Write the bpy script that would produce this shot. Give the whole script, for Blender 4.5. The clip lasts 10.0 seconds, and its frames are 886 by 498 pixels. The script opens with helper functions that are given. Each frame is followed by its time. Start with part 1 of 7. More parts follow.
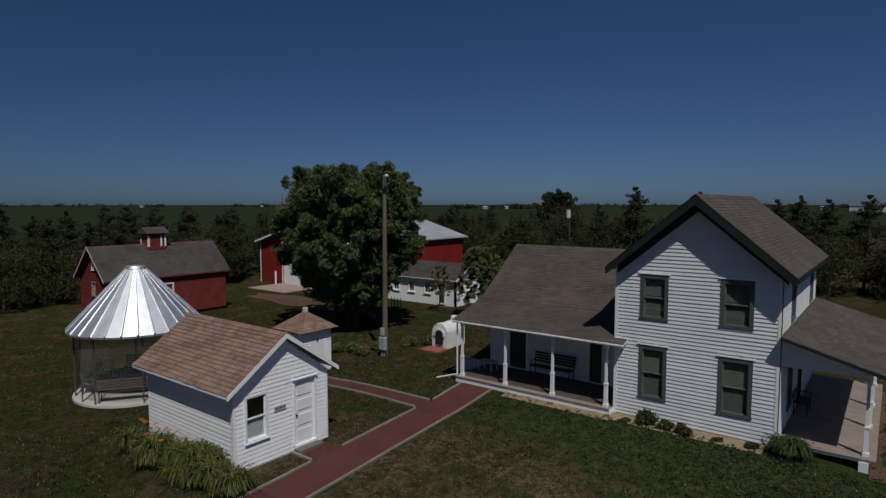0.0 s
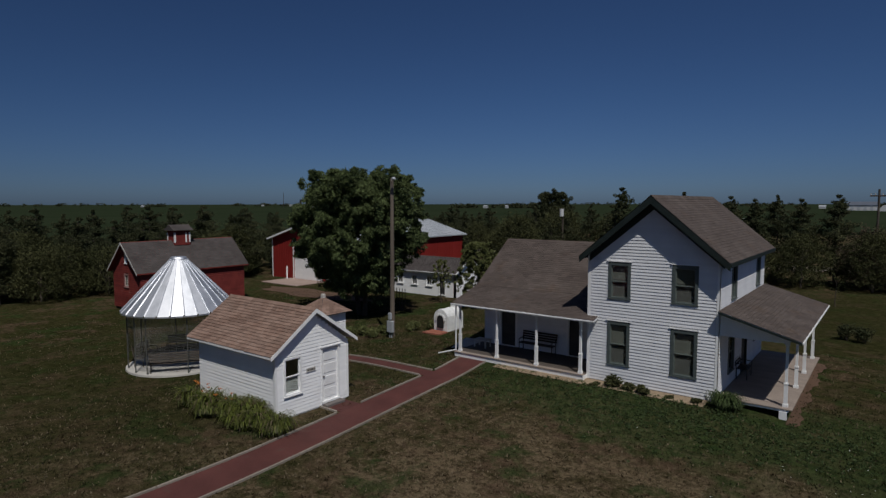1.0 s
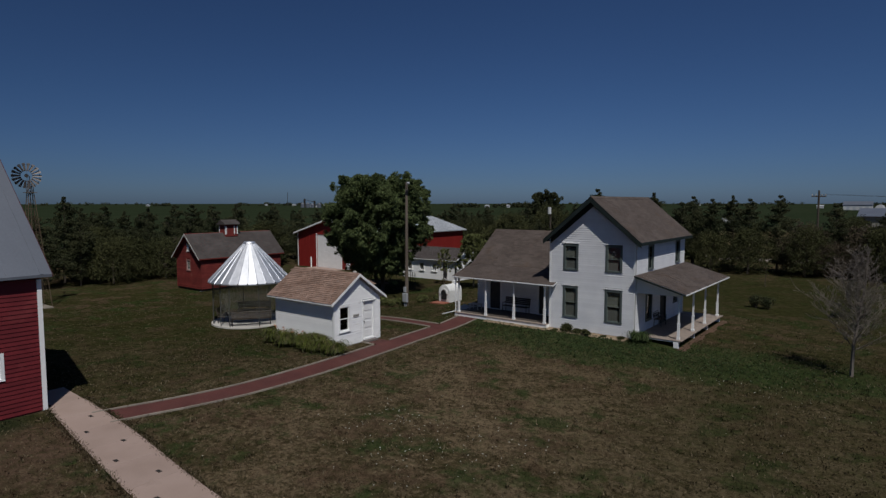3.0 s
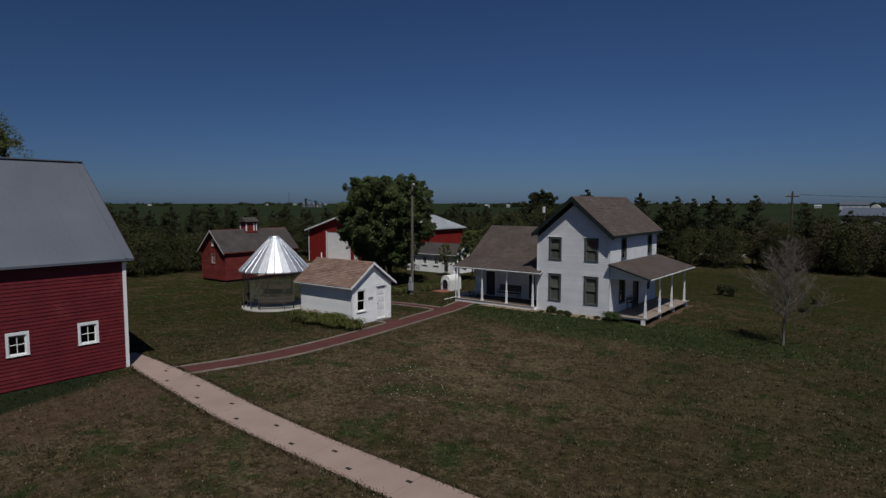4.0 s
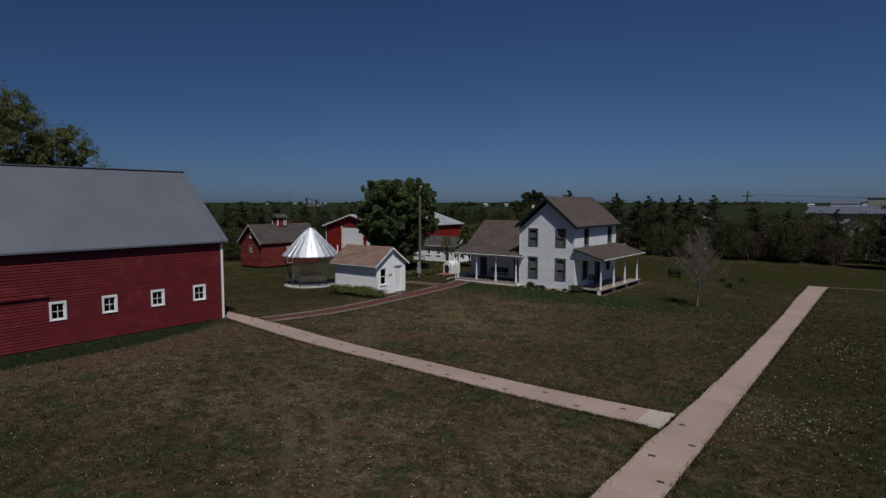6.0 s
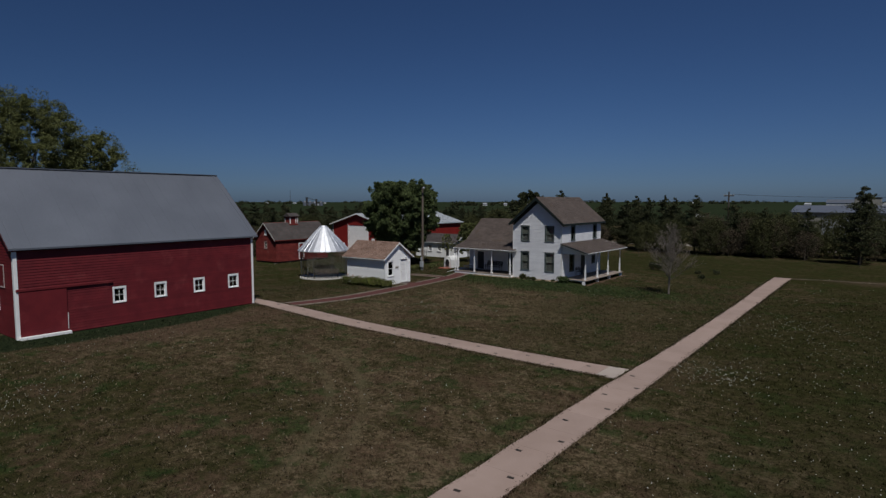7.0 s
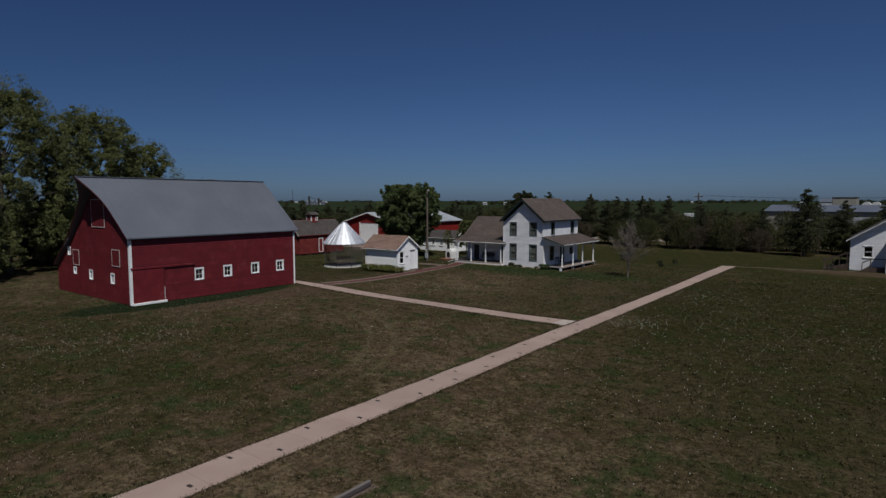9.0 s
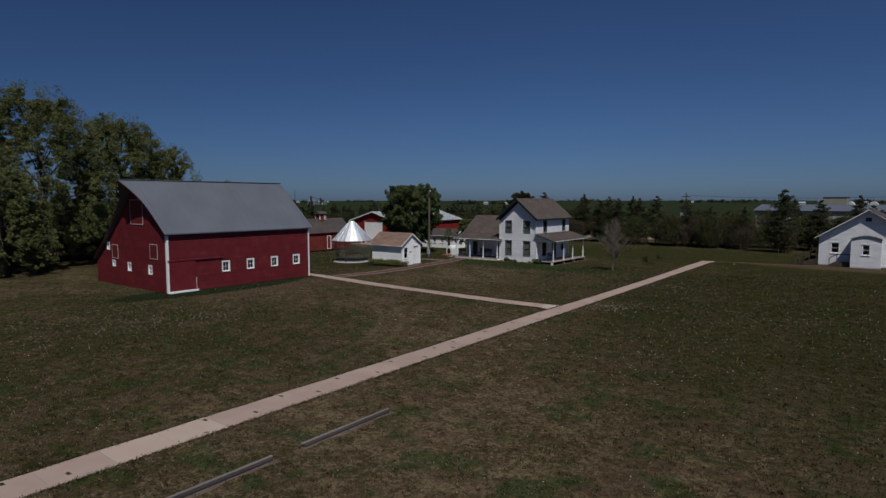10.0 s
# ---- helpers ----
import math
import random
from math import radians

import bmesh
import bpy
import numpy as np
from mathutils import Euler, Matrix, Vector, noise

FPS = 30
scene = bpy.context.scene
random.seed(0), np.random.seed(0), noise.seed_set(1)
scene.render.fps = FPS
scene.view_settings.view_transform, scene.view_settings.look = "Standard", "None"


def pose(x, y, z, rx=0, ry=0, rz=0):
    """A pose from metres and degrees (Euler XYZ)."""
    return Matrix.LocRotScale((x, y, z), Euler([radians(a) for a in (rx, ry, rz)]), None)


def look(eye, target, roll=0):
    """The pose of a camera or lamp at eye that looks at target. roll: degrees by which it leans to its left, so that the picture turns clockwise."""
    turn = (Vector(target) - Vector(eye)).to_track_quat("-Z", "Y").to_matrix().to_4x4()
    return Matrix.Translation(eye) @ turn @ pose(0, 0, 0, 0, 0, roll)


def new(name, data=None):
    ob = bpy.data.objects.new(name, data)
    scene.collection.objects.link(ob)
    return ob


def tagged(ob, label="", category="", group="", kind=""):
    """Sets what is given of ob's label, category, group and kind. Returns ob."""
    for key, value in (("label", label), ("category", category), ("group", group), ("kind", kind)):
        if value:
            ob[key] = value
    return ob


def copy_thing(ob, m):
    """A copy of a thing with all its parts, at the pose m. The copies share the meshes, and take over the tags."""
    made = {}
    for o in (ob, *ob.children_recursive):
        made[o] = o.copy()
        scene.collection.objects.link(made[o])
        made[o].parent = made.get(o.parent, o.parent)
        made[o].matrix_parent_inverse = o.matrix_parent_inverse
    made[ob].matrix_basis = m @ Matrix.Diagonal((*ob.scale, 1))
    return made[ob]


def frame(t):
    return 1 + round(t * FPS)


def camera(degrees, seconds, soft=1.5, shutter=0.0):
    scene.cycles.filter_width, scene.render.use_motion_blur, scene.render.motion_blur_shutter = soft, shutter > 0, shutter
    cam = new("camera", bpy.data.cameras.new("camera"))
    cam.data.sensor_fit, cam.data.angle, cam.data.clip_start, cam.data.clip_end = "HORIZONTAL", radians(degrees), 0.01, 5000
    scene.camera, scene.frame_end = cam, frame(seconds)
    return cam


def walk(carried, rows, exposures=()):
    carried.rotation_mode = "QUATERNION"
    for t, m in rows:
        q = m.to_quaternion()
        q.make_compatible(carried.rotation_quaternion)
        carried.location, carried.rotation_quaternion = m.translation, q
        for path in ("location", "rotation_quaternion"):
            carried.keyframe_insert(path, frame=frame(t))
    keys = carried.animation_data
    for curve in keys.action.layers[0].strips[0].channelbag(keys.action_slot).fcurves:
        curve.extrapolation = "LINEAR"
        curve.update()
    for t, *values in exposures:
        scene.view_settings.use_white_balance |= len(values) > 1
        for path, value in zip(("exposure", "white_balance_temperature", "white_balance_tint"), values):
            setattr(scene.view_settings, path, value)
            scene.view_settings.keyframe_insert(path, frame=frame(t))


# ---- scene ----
cam = camera(73.7, 10.0, soft=1.4)
# seconds, x, y, z, yaw, pitch, roll
ROWS = [
    (0.0, 7.76, -20.41, 7.77, 37.55, -4.35, -0.03),
    (0.5, 8.93, -21.94, 7.77, 37.56, -4.39, -0.06),
    (1.0, 10.26, -23.67, 7.77, 37.60, -4.41, -0.07),
    (1.5, 11.71, -25.55, 7.77, 37.66, -4.43, -0.06),
    (2.0, 13.23, -27.56, 7.76, 37.72, -4.44, -0.05),
    (2.5, 14.82, -29.66, 7.74, 37.76, -4.45, -0.04),
    (3.0, 16.44, -31.82, 7.72, 37.80, -4.46, -0.03),
    (3.5, 18.09, -34.04, 7.70, 37.82, -4.47, -0.02),
    (4.0, 19.75, -36.28, 7.67, 37.82, -4.48, -0.01),
    (4.5, 21.42, -38.56, 7.65, 37.80, -4.50, -0.01),
    (5.0, 23.09, -40.85, 7.64, 37.78, -4.52, -0.01),
    (5.5, 24.76, -43.15, 7.64, 37.75, -4.55, -0.02),
    (6.0, 26.44, -45.45, 7.64, 37.71, -4.57, -0.02),
    (6.5, 28.13, -47.77, 7.66, 37.68, -4.60, -0.03),
    (7.0, 29.82, -50.09, 7.69, 37.65, -4.63, -0.04),
    (7.5, 31.53, -52.41, 7.73, 37.64, -4.66, -0.04),
    (8.0, 33.26, -54.74, 7.78, 37.64, -4.68, -0.05),
    (8.5, 35.01, -57.06, 7.84, 37.66, -4.71, -0.05),
    (9.0, 36.77, -59.36, 7.89, 37.70, -4.72, -0.06),
    (9.5, 38.56, -61.65, 7.92, 37.75, -4.74, -0.06),
    (10.0, 40.35, -63.90, 7.93, 37.82, -4.75, -0.07),
]
walk(cam, [(t, pose(x, y, z, 90 + pitch, 0, yaw) @ pose(0, 0, 0, 0, 0, roll)) for t, x, y, z, yaw, pitch, roll in ROWS],
     exposures=[(0.0, -0.86), (0.8, -0.78), (2.0, -0.70), (6.0, -0.69), (8.0, -0.66), (10.0, -0.59)])

# ---- world and sun ----
SUN_TO = Vector((0.431, -0.333, 0.839)).normalized()
world = bpy.data.worlds.new("sky")
scene.world = world
world.use_nodes = True
wn = world.node_tree.nodes
sky = wn.new("ShaderNodeTexSky")
sky.sky_type = "NISHITA"
sky.sun_disc = False
sky.sun_elevation = math.asin(SUN_TO.z)
sky.sun_rotation = math.atan2(SUN_TO.x, SUN_TO.y)
sky.altitude = 400
sky.air_density, sky.dust_density, sky.ozone_density = 0.7, 1.0, 4.0
wn["Background"].inputs["Strength"].default_value = 0.0475
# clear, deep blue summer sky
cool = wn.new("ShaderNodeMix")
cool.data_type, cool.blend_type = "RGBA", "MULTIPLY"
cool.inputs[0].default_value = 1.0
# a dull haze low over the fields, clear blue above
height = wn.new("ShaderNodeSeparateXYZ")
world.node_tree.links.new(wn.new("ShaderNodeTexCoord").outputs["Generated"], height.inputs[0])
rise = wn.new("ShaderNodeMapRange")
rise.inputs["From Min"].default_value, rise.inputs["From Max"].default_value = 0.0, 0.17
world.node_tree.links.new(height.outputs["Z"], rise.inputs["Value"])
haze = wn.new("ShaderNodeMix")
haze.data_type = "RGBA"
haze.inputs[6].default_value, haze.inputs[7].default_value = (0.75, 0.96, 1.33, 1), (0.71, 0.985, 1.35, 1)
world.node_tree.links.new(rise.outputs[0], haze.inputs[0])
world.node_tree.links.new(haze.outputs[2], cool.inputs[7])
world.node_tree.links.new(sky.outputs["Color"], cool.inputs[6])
# the sky darkens smoothly towards the southwest
away = wn.new("ShaderNodeVectorMath")
away.operation = "DOT_PRODUCT"
away.inputs[1].default_value = (0.79, 0.61, 0.0)
world.node_tree.links.new(wn["Texture Coordinate"].outputs["Generated"], away.inputs[0])
deep = wn.new("ShaderNodeMapRange")
deep.inputs["From Min"].default_value, deep.inputs["From Max"].default_value = -0.8, 0.2
deep.inputs["To Min"].default_value, deep.inputs["To Max"].default_value = 0.74, 1.0
world.node_tree.links.new(away.outputs["Value"], deep.inputs["Value"])
shade = wn.new("ShaderNodeMix")
shade.data_type, shade.blend_type = "RGBA", "MULTIPLY"
shade.inputs[0].default_value = 1.0
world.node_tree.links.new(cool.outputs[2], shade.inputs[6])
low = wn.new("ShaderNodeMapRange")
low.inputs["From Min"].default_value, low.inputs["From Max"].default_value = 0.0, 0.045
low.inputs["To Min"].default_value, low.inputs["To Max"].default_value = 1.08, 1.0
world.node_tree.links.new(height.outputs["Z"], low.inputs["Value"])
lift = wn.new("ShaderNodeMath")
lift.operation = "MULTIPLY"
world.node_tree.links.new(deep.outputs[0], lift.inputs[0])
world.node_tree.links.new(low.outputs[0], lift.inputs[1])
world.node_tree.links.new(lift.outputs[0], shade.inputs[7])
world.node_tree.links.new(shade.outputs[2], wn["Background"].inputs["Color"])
sun_data = bpy.data.lights.new("sun", "SUN")
sun_data.energy, sun_data.angle, sun_data.color = 4.65, radians(0.53), (1.0, 0.975, 0.935)
sun = new("sun", sun_data)
sun.matrix_world = look(SUN_TO * 100, (0, 0, 0))

# ---- materials ----


def material(name, dark, light, scale=3.0, rough=0.7, bump=0.15, fine=40.0, metal=0.0, per=0.0, island=0.0,
             stretch=(1, 1, 1), stain=None, stain_scale=0.6, stain_at=0.55, spec=0.3, fine_mix=0.35, thin=0.0):
    """A surface with broad and fine variation in world metres; per and island vary single pieces."""
    m = bpy.data.materials.new(name)
    m.use_nodes = True
    n, l = m.node_tree.nodes, m.node_tree.links
    bsdf = n["Principled BSDF"]
    geo = n.new("ShaderNodeNewGeometry")
    mapping = n.new("ShaderNodeMapping")
    mapping.inputs["Scale"].default_value = stretch
    l.new(geo.outputs["Position"], mapping.inputs["Vector"])
    broad = n.new("ShaderNodeTexNoise")
    broad.inputs["Scale"].default_value, broad.inputs["Detail"].default_value = scale, 5
    small = n.new("ShaderNodeTexNoise")
    small.inputs["Scale"].default_value, small.inputs["Detail"].default_value = fine, 3
    l.new(mapping.outputs[0], broad.inputs["Vector"])
    l.new(mapping.outputs[0], small.inputs["Vector"])
    add = n.new("ShaderNodeMix")
    add.inputs[0].default_value = fine_mix
    l.new(broad.outputs["Fac"], add.inputs[2])
    l.new(small.outputs["Fac"], add.inputs[3])
    ramp = n.new("ShaderNodeMapRange")
    ramp.inputs["From Min"].default_value, ramp.inputs["From Max"].default_value = 0.34, 0.66
    l.new(add.outputs[0], ramp.inputs["Value"])
    mix = n.new("ShaderNodeMix")
    mix.data_type = "RGBA"
    mix.inputs[6].default_value, mix.inputs[7].default_value = (*dark, 1), (*light, 1)
    l.new(ramp.outputs[0], mix.inputs[0])
    colour = mix.outputs[2]
    if stain:
        patch = n.new("ShaderNodeTexNoise")
        patch.inputs["Scale"].default_value, patch.inputs["Detail"].default_value = stain_scale, 8
        patch.inputs["Roughness"].default_value = 0.62
        l.new(mapping.outputs[0], patch.inputs["Vector"])
        edge = n.new("ShaderNodeMapRange")
        edge.inputs["From Min"].default_value, edge.inputs["From Max"].default_value = stain_at, stain_at + 0.14
        l.new(patch.outputs["Fac"], edge.inputs["Value"])
        over = n.new("ShaderNodeMix")
        over.data_type = "RGBA"
        over.inputs[7].default_value = (*stain, 1)
        l.new(edge.outputs[0], over.inputs[0])
        l.new(colour, over.inputs[6])
        colour = over.outputs[2]
    if per or island:
        if per:
            src = n.new("ShaderNodeObjectInfo").outputs["Random"]
        else:
            src = geo.outputs["Random Per Island"]
        value = n.new("ShaderNodeMapRange")
        value.inputs["To Min"].default_value, value.inputs["To Max"].default_value = 1 - (per or island), 1 + (per or island)
        l.new(src, value.inputs["Value"])
        hsv = n.new("ShaderNodeHueSaturation")
        l.new(value.outputs[0], hsv.inputs["Value"])
        l.new(colour, hsv.inputs["Color"])
        colour = hsv.outputs[0]
    l.new(colour, bsdf.inputs["Base Color"])
    bsdf.inputs["Roughness"].default_value, bsdf.inputs["Metallic"].default_value = rough, metal
    bsdf.inputs["Specular IOR Level"].default_value = spec
    if bump:
        b = n.new("ShaderNodeBump")
        b.inputs["Strength"].default_value, b.inputs["Distance"].default_value = bump, 0.02
        l.new(small.outputs["Fac"], b.inputs["Height"])
        l.new(b.outputs[0], bsdf.inputs["Normal"])
    if thin:
        tr = n.new("ShaderNodeBsdfTranslucent")
        l.new(colour, tr.inputs["Color"])
        ms = n.new("ShaderNodeMixShader")
        ms.inputs[0].default_value = thin
        l.new(bsdf.outputs[0], ms.inputs[1])
        l.new(tr.outputs[0], ms.inputs[2])
        l.new(ms.outputs[0], n["Material Output"].inputs["Surface"])
    return m


def glass_material(name):
    m = bpy.data.materials.new(name)
    m.use_nodes = True
    n, l = m.node_tree.nodes, m.node_tree.links
    tr, gl, fr, ms = (n.new("ShaderNode" + k) for k in ("BsdfTransparent", "BsdfGlossy", "Fresnel", "MixShader"))
    tr.inputs[0].default_value = (0.84, 0.88, 0.88, 1)
    gl.inputs["Roughness"].default_value = 0.03
    fr.inputs["IOR"].default_value = 1.5
    l.new(fr.outputs[0], ms.inputs[0])
    l.new(tr.outputs[0], ms.inputs[1])
    l.new(gl.outputs[0], ms.inputs[2])
    l.new(ms.outputs[0], n["Material Output"].inputs["Surface"])
    return m


M_WHITE = material("white_paint", (0.83, 0.83, 0.83), (0.90, 0.90, 0.89), 1.2, 0.55, 0.12, 60, per=0.03, stain=(0.60, 0.60, 0.58), stain_scale=1.6, stain_at=0.62)
M_HOUSEWHITE = material("aged_white_paint", (0.63, 0.635, 0.655), (0.73, 0.735, 0.745), 1.2, 0.6, 0.12, 60, per=0.04, stain=(0.52, 0.525, 0.53), stain_scale=1.6, stain_at=0.62)
M_TRIM = material("white_trim", (0.74, 0.74, 0.73), (0.83, 0.83, 0.82), 2.0, 0.5, 0.08, 60)
M_DULLTRIM = material("chalky_trim", (0.34, 0.27, 0.26), (0.48, 0.41, 0.39), 4.0, 0.8, 0.2, 40)
M_TRAIL = material("trodden_earth", (0.085, 0.060, 0.045), (0.140, 0.104, 0.082), 2.0, 0.95, 0.4, 14)
M_SLEEPER = material("dark_timber", (0.030, 0.024, 0.025), (0.060, 0.047, 0.046), 3.0, 0.9, 0.5, 30, stretch=(1, 0.15, 1))
M_GREYCAP = material("silvered_timber", (0.120, 0.105, 0.098), (0.190, 0.168, 0.155), 3.0, 0.9, 0.5, 30, stretch=(1, 0.15, 1))
M_BLADE = material("mill_blade", (0.16, 0.145, 0.135), (0.26, 0.24, 0.23), 2.0, 0.6, 0.1, 30, metal=0.4)
M_WALLCORE = material("wall_boarding", (0.5, 0.5, 0.5), (0.6, 0.6, 0.6), 2.0, 0.8, 0.1)
M_GREEN = material("dark_green_trim", (0.011, 0.017, 0.015), (0.019, 0.027, 0.025), 3.0, 0.5, 0.1, 50)
M_CASING = material("grey_green_casing", (0.060, 0.074, 0.072), (0.090, 0.108, 0.104), 3.0, 0.5, 0.1, 50)
M_SASH = material("grey_green_sash", (0.10, 0.122, 0.108), (0.150, 0.172, 0.155), 3.0, 0.5, 0.1, 50)
M_RED = material("barn_red_paint", (0.100, 0.009, 0.013), (0.150, 0.015, 0.019), 1.4, 0.65, 0.3, 30, per=0.10, stain=(0.165, 0.026, 0.028), stain_scale=0.8, stain_at=0.56)
M_DARKRED = material("dark_red_trim", (0.040, 0.008, 0.010), (0.070, 0.012, 0.014), 1.4, 0.65, 0.3, 30)
M_RED_OLD = material("weathered_red_paint", (0.125, 0.018, 0.016), (0.205, 0.036, 0.029), 1.6, 0.75, 0.3, 40, per=0.13, stain=(0.20, 0.075, 0.06), stain_scale=2.2, stain_at=0.60)
M_FADED = material("faded_pink_paint", (0.22, 0.10, 0.09), (0.36, 0.22, 0.20), 4, 0.8, 0.3, 40)
M_RED_STEEL = material("red_steel", (0.19, 0.018, 0.016), (0.23, 0.024, 0.02), 0.7, 0.45, 0.05, 30)
M_ROOF = material("brown_shingle", (0.068, 0.052, 0.045), (0.104, 0.083, 0.072), 0.8, 0.92, 0.4, 60, island=0.16, stain=(0.086, 0.061, 0.047), stain_scale=0.9, stain_at=0.56)
M_CEDAR = material("cedar_shingle", (0.176, 0.107, 0.079), (0.264, 0.179, 0.140), 1.6, 0.9, 0.5, 45, per=0.20, stain=(0.304, 0.223, 0.187), stain_scale=2.2, stain_at=0.60)
M_CEDAR_STUFF = material("cedar_shingle_joined", (0.176, 0.107, 0.079), (0.264, 0.179, 0.140), 1.6, 0.9, 0.5, 45, island=0.20)
M_GREYROOF = material("grey_brown_shingle", (0.054, 0.045, 0.042), (0.086, 0.074, 0.070), 0.9, 0.93, 0.4, 60, island=0.13)
M_STEEL = material("galvanized_steel", (0.60, 0.62, 0.65), (0.78, 0.79, 0.82), 2.5, 0.56, 0.05, 25, metal=1.0, per=0.10)
M_BARNROOF = material("dull_steel_roof", (0.131, 0.144, 0.170), (0.165, 0.180, 0.210), 0.35, 0.45, 0.04, 12, metal=0.3, spec=0.5, island=0.03)
M_LIGHTROOF = material("pale_steel_roof", (0.40, 0.42, 0.44), (0.50, 0.52, 0.54), 0.4, 0.5, 0.04, 12, metal=0.3)
M_CONCRETE = material("concrete", (0.297, 0.217, 0.179), (0.364, 0.272, 0.232), 0.8, 0.9, 0.2, 30, per=0.05, stain=(0.279, 0.207, 0.171), stain_scale=0.8, stain_at=0.60)
M_NEWCONCRETE = material("newer_concrete", (0.370, 0.311, 0.269), (0.420, 0.361, 0.315), 0.8, 0.9, 0.15, 30)
M_PALECONCRETE = material("pale_concrete", (0.362, 0.278, 0.226), (0.414, 0.329, 0.274), 0.8, 0.9, 0.15, 30)
M_SLAB = material("weathered_concrete", (0.40, 0.38, 0.35), (0.52, 0.50, 0.46), 1.2, 0.9, 0.2, 30)
M_BRICKPATH = material("red_paver", (0.070, 0.024, 0.020), (0.105, 0.036, 0.030), 1.0, 0.85, 0.3, 30, per=0.16, stain=(0.085, 0.042, 0.034), stain_scale=1.4, stain_at=0.58)
M_KERB = material("kerb_timber", (0.19, 0.16, 0.13), (0.265, 0.23, 0.19), 1.5, 0.9, 0.3, 30, per=0.1)
M_DECK = material("deck_board", (0.231, 0.186, 0.157), (0.299, 0.246, 0.207), 1.5, 0.8, 0.2, 40, per=0.08)
# deck boards with the porch roof's shade put into the colour
M_SHADEDECK = material("shaded_porch_board", (0.070, 0.056, 0.047), (0.100, 0.082, 0.070), 1.5, 0.7, 0.2, 40, per=0.08)
M_DOOR = material("dark_door_paint", (0.030, 0.030, 0.032), (0.050, 0.048, 0.048), 3, 0.5, 0.1)
M_SHADE = material("window_blind", (0.150, 0.150, 0.132), (0.205, 0.203, 0.180), 2, 0.9, 0.05)
# grey of the glass's reflections, put into a sheet behind the pane
M_PANEGREY = material("pane_reflection_grey", (0.105, 0.103, 0.096), (0.165, 0.160, 0.150), 5, 0.95, 0.1, 30, stretch=(5, 5, 0.3))
M_CURTAIN = material("white_curtain", (0.55, 0.55, 0.53), (0.70, 0.70, 0.68), 6, 0.9, 0.1, 30, stretch=(6, 6, 0.3))
M_INSIDE = material("room_dark", (0.03, 0.028, 0.026), (0.05, 0.047, 0.043), 1, 0.9, 0.0)
M_GLASS = glass_material("window_glass")
M_WOOD = material("grey_timber", (0.096, 0.076, 0.060), (0.160, 0.132, 0.104), 2, 0.9, 0.4, 40, stretch=(1, 1, 0.2))
M_RAMP = material("brown_deck_wood", (0.055, 0.038, 0.028), (0.095, 0.068, 0.050), 2, 0.85, 0.3, 40)
M_DARKWOOD = material("dark_bench_wood", (0.030, 0.024, 0.020), (0.055, 0.044, 0.036), 4, 0.6, 0.2)
M_IRON = material("dark_iron", (0.045, 0.042, 0.04), (0.09, 0.075, 0.06), 6, 0.6, 0.1, metal=0.6)
M_RUST = material("rusty_angle_steel", (0.10, 0.065, 0.04), (0.17, 0.13, 0.09), 4, 0.7, 0.1, metal=0.3)
M_MESH = material("weathered_wire", (0.17, 0.165, 0.15), (0.26, 0.255, 0.235), 3, 0.7, 0.0)
M_WIRE = material("grey_wire", (0.13, 0.13, 0.12), (0.21, 0.21, 0.195), 3, 0.5, 0.0, metal=0.7)
M_BARK = material("bark", (0.045, 0.035, 0.027), (0.095, 0.078, 0.062), 3, 0.95, 0.6, 25, stretch=(1, 1, 0.25))
M_TWIG = material("pale_bare_bark", (0.125, 0.104, 0.088), (0.205, 0.178, 0.152), 4, 0.9, 0.3, 25)
M_LEAF = material("ash_leaf", (0.046, 0.066, 0.025), (0.120, 0.150, 0.060), 0.6, 0.65, 0.0, 3, island=0.45, thin=0.22, spec=0.1)
M_LEAF_PALE = material("cottonwood_leaf", (0.080, 0.093, 0.030), (0.172, 0.182, 0.072), 0.35, 0.6, 0.0, 3, island=0.28, thin=0.3, spec=0.15)
M_NEEDLE = material("pine_needle", (0.035, 0.043, 0.021), (0.078, 0.082, 0.041), 0.25, 0.75, 0.0, 2, island=0.4, thin=0.3, spec=0.08)
M_SHRUB = material("shrub_leaf", (0.042, 0.047, 0.019), (0.082, 0.084, 0.036), 0.3, 0.7, 0.0, 2, island=0.4, thin=0.2, spec=0.08)
M_BROWNTREE = material("dry_twiggy_foliage", (0.056, 0.044, 0.030), (0.100, 0.080, 0.055), 0.5, 0.8, 0.0, 3, island=0.35, thin=0.15, spec=0.08)
M_LILY = material("lily_blade", (0.046, 0.064, 0.011), (0.145, 0.160, 0.035), 3, 0.5, 0.0, 10, island=0.55, thin=0.3)
M_WEED = material("weed_leaf", (0.028, 0.048, 0.013), (0.056, 0.082, 0.024), 1.2, 0.7, 0.0, 6, island=0.35, thin=0.2)
M_PETAL = material("orange_petal", (0.350, 0.091, 0.014), (0.434, 0.154, 0.028), 5, 0.6, 0.0)
M_CLOVER = material("white_clover", (0.55, 0.56, 0.50), (0.70, 0.70, 0.66), 5, 0.8, 0.0)
M_BRICK = material("red_brick", (0.24, 0.085, 0.055), (0.34, 0.13, 0.085), 2, 0.9, 0.3)
M_STUCCO = material("whitewashed_stone", (0.62, 0.62, 0.60), (0.80, 0.80, 0.78), 4, 0.9, 0.5, 20, stain=(0.42, 0.41, 0.38), stain_scale=3.0, stain_at=0.60)
M_MULCH = material("dry_mulch", (0.20, 0.145, 0.09), (0.32, 0.245, 0.165), 4, 0.95, 0.6, 30)
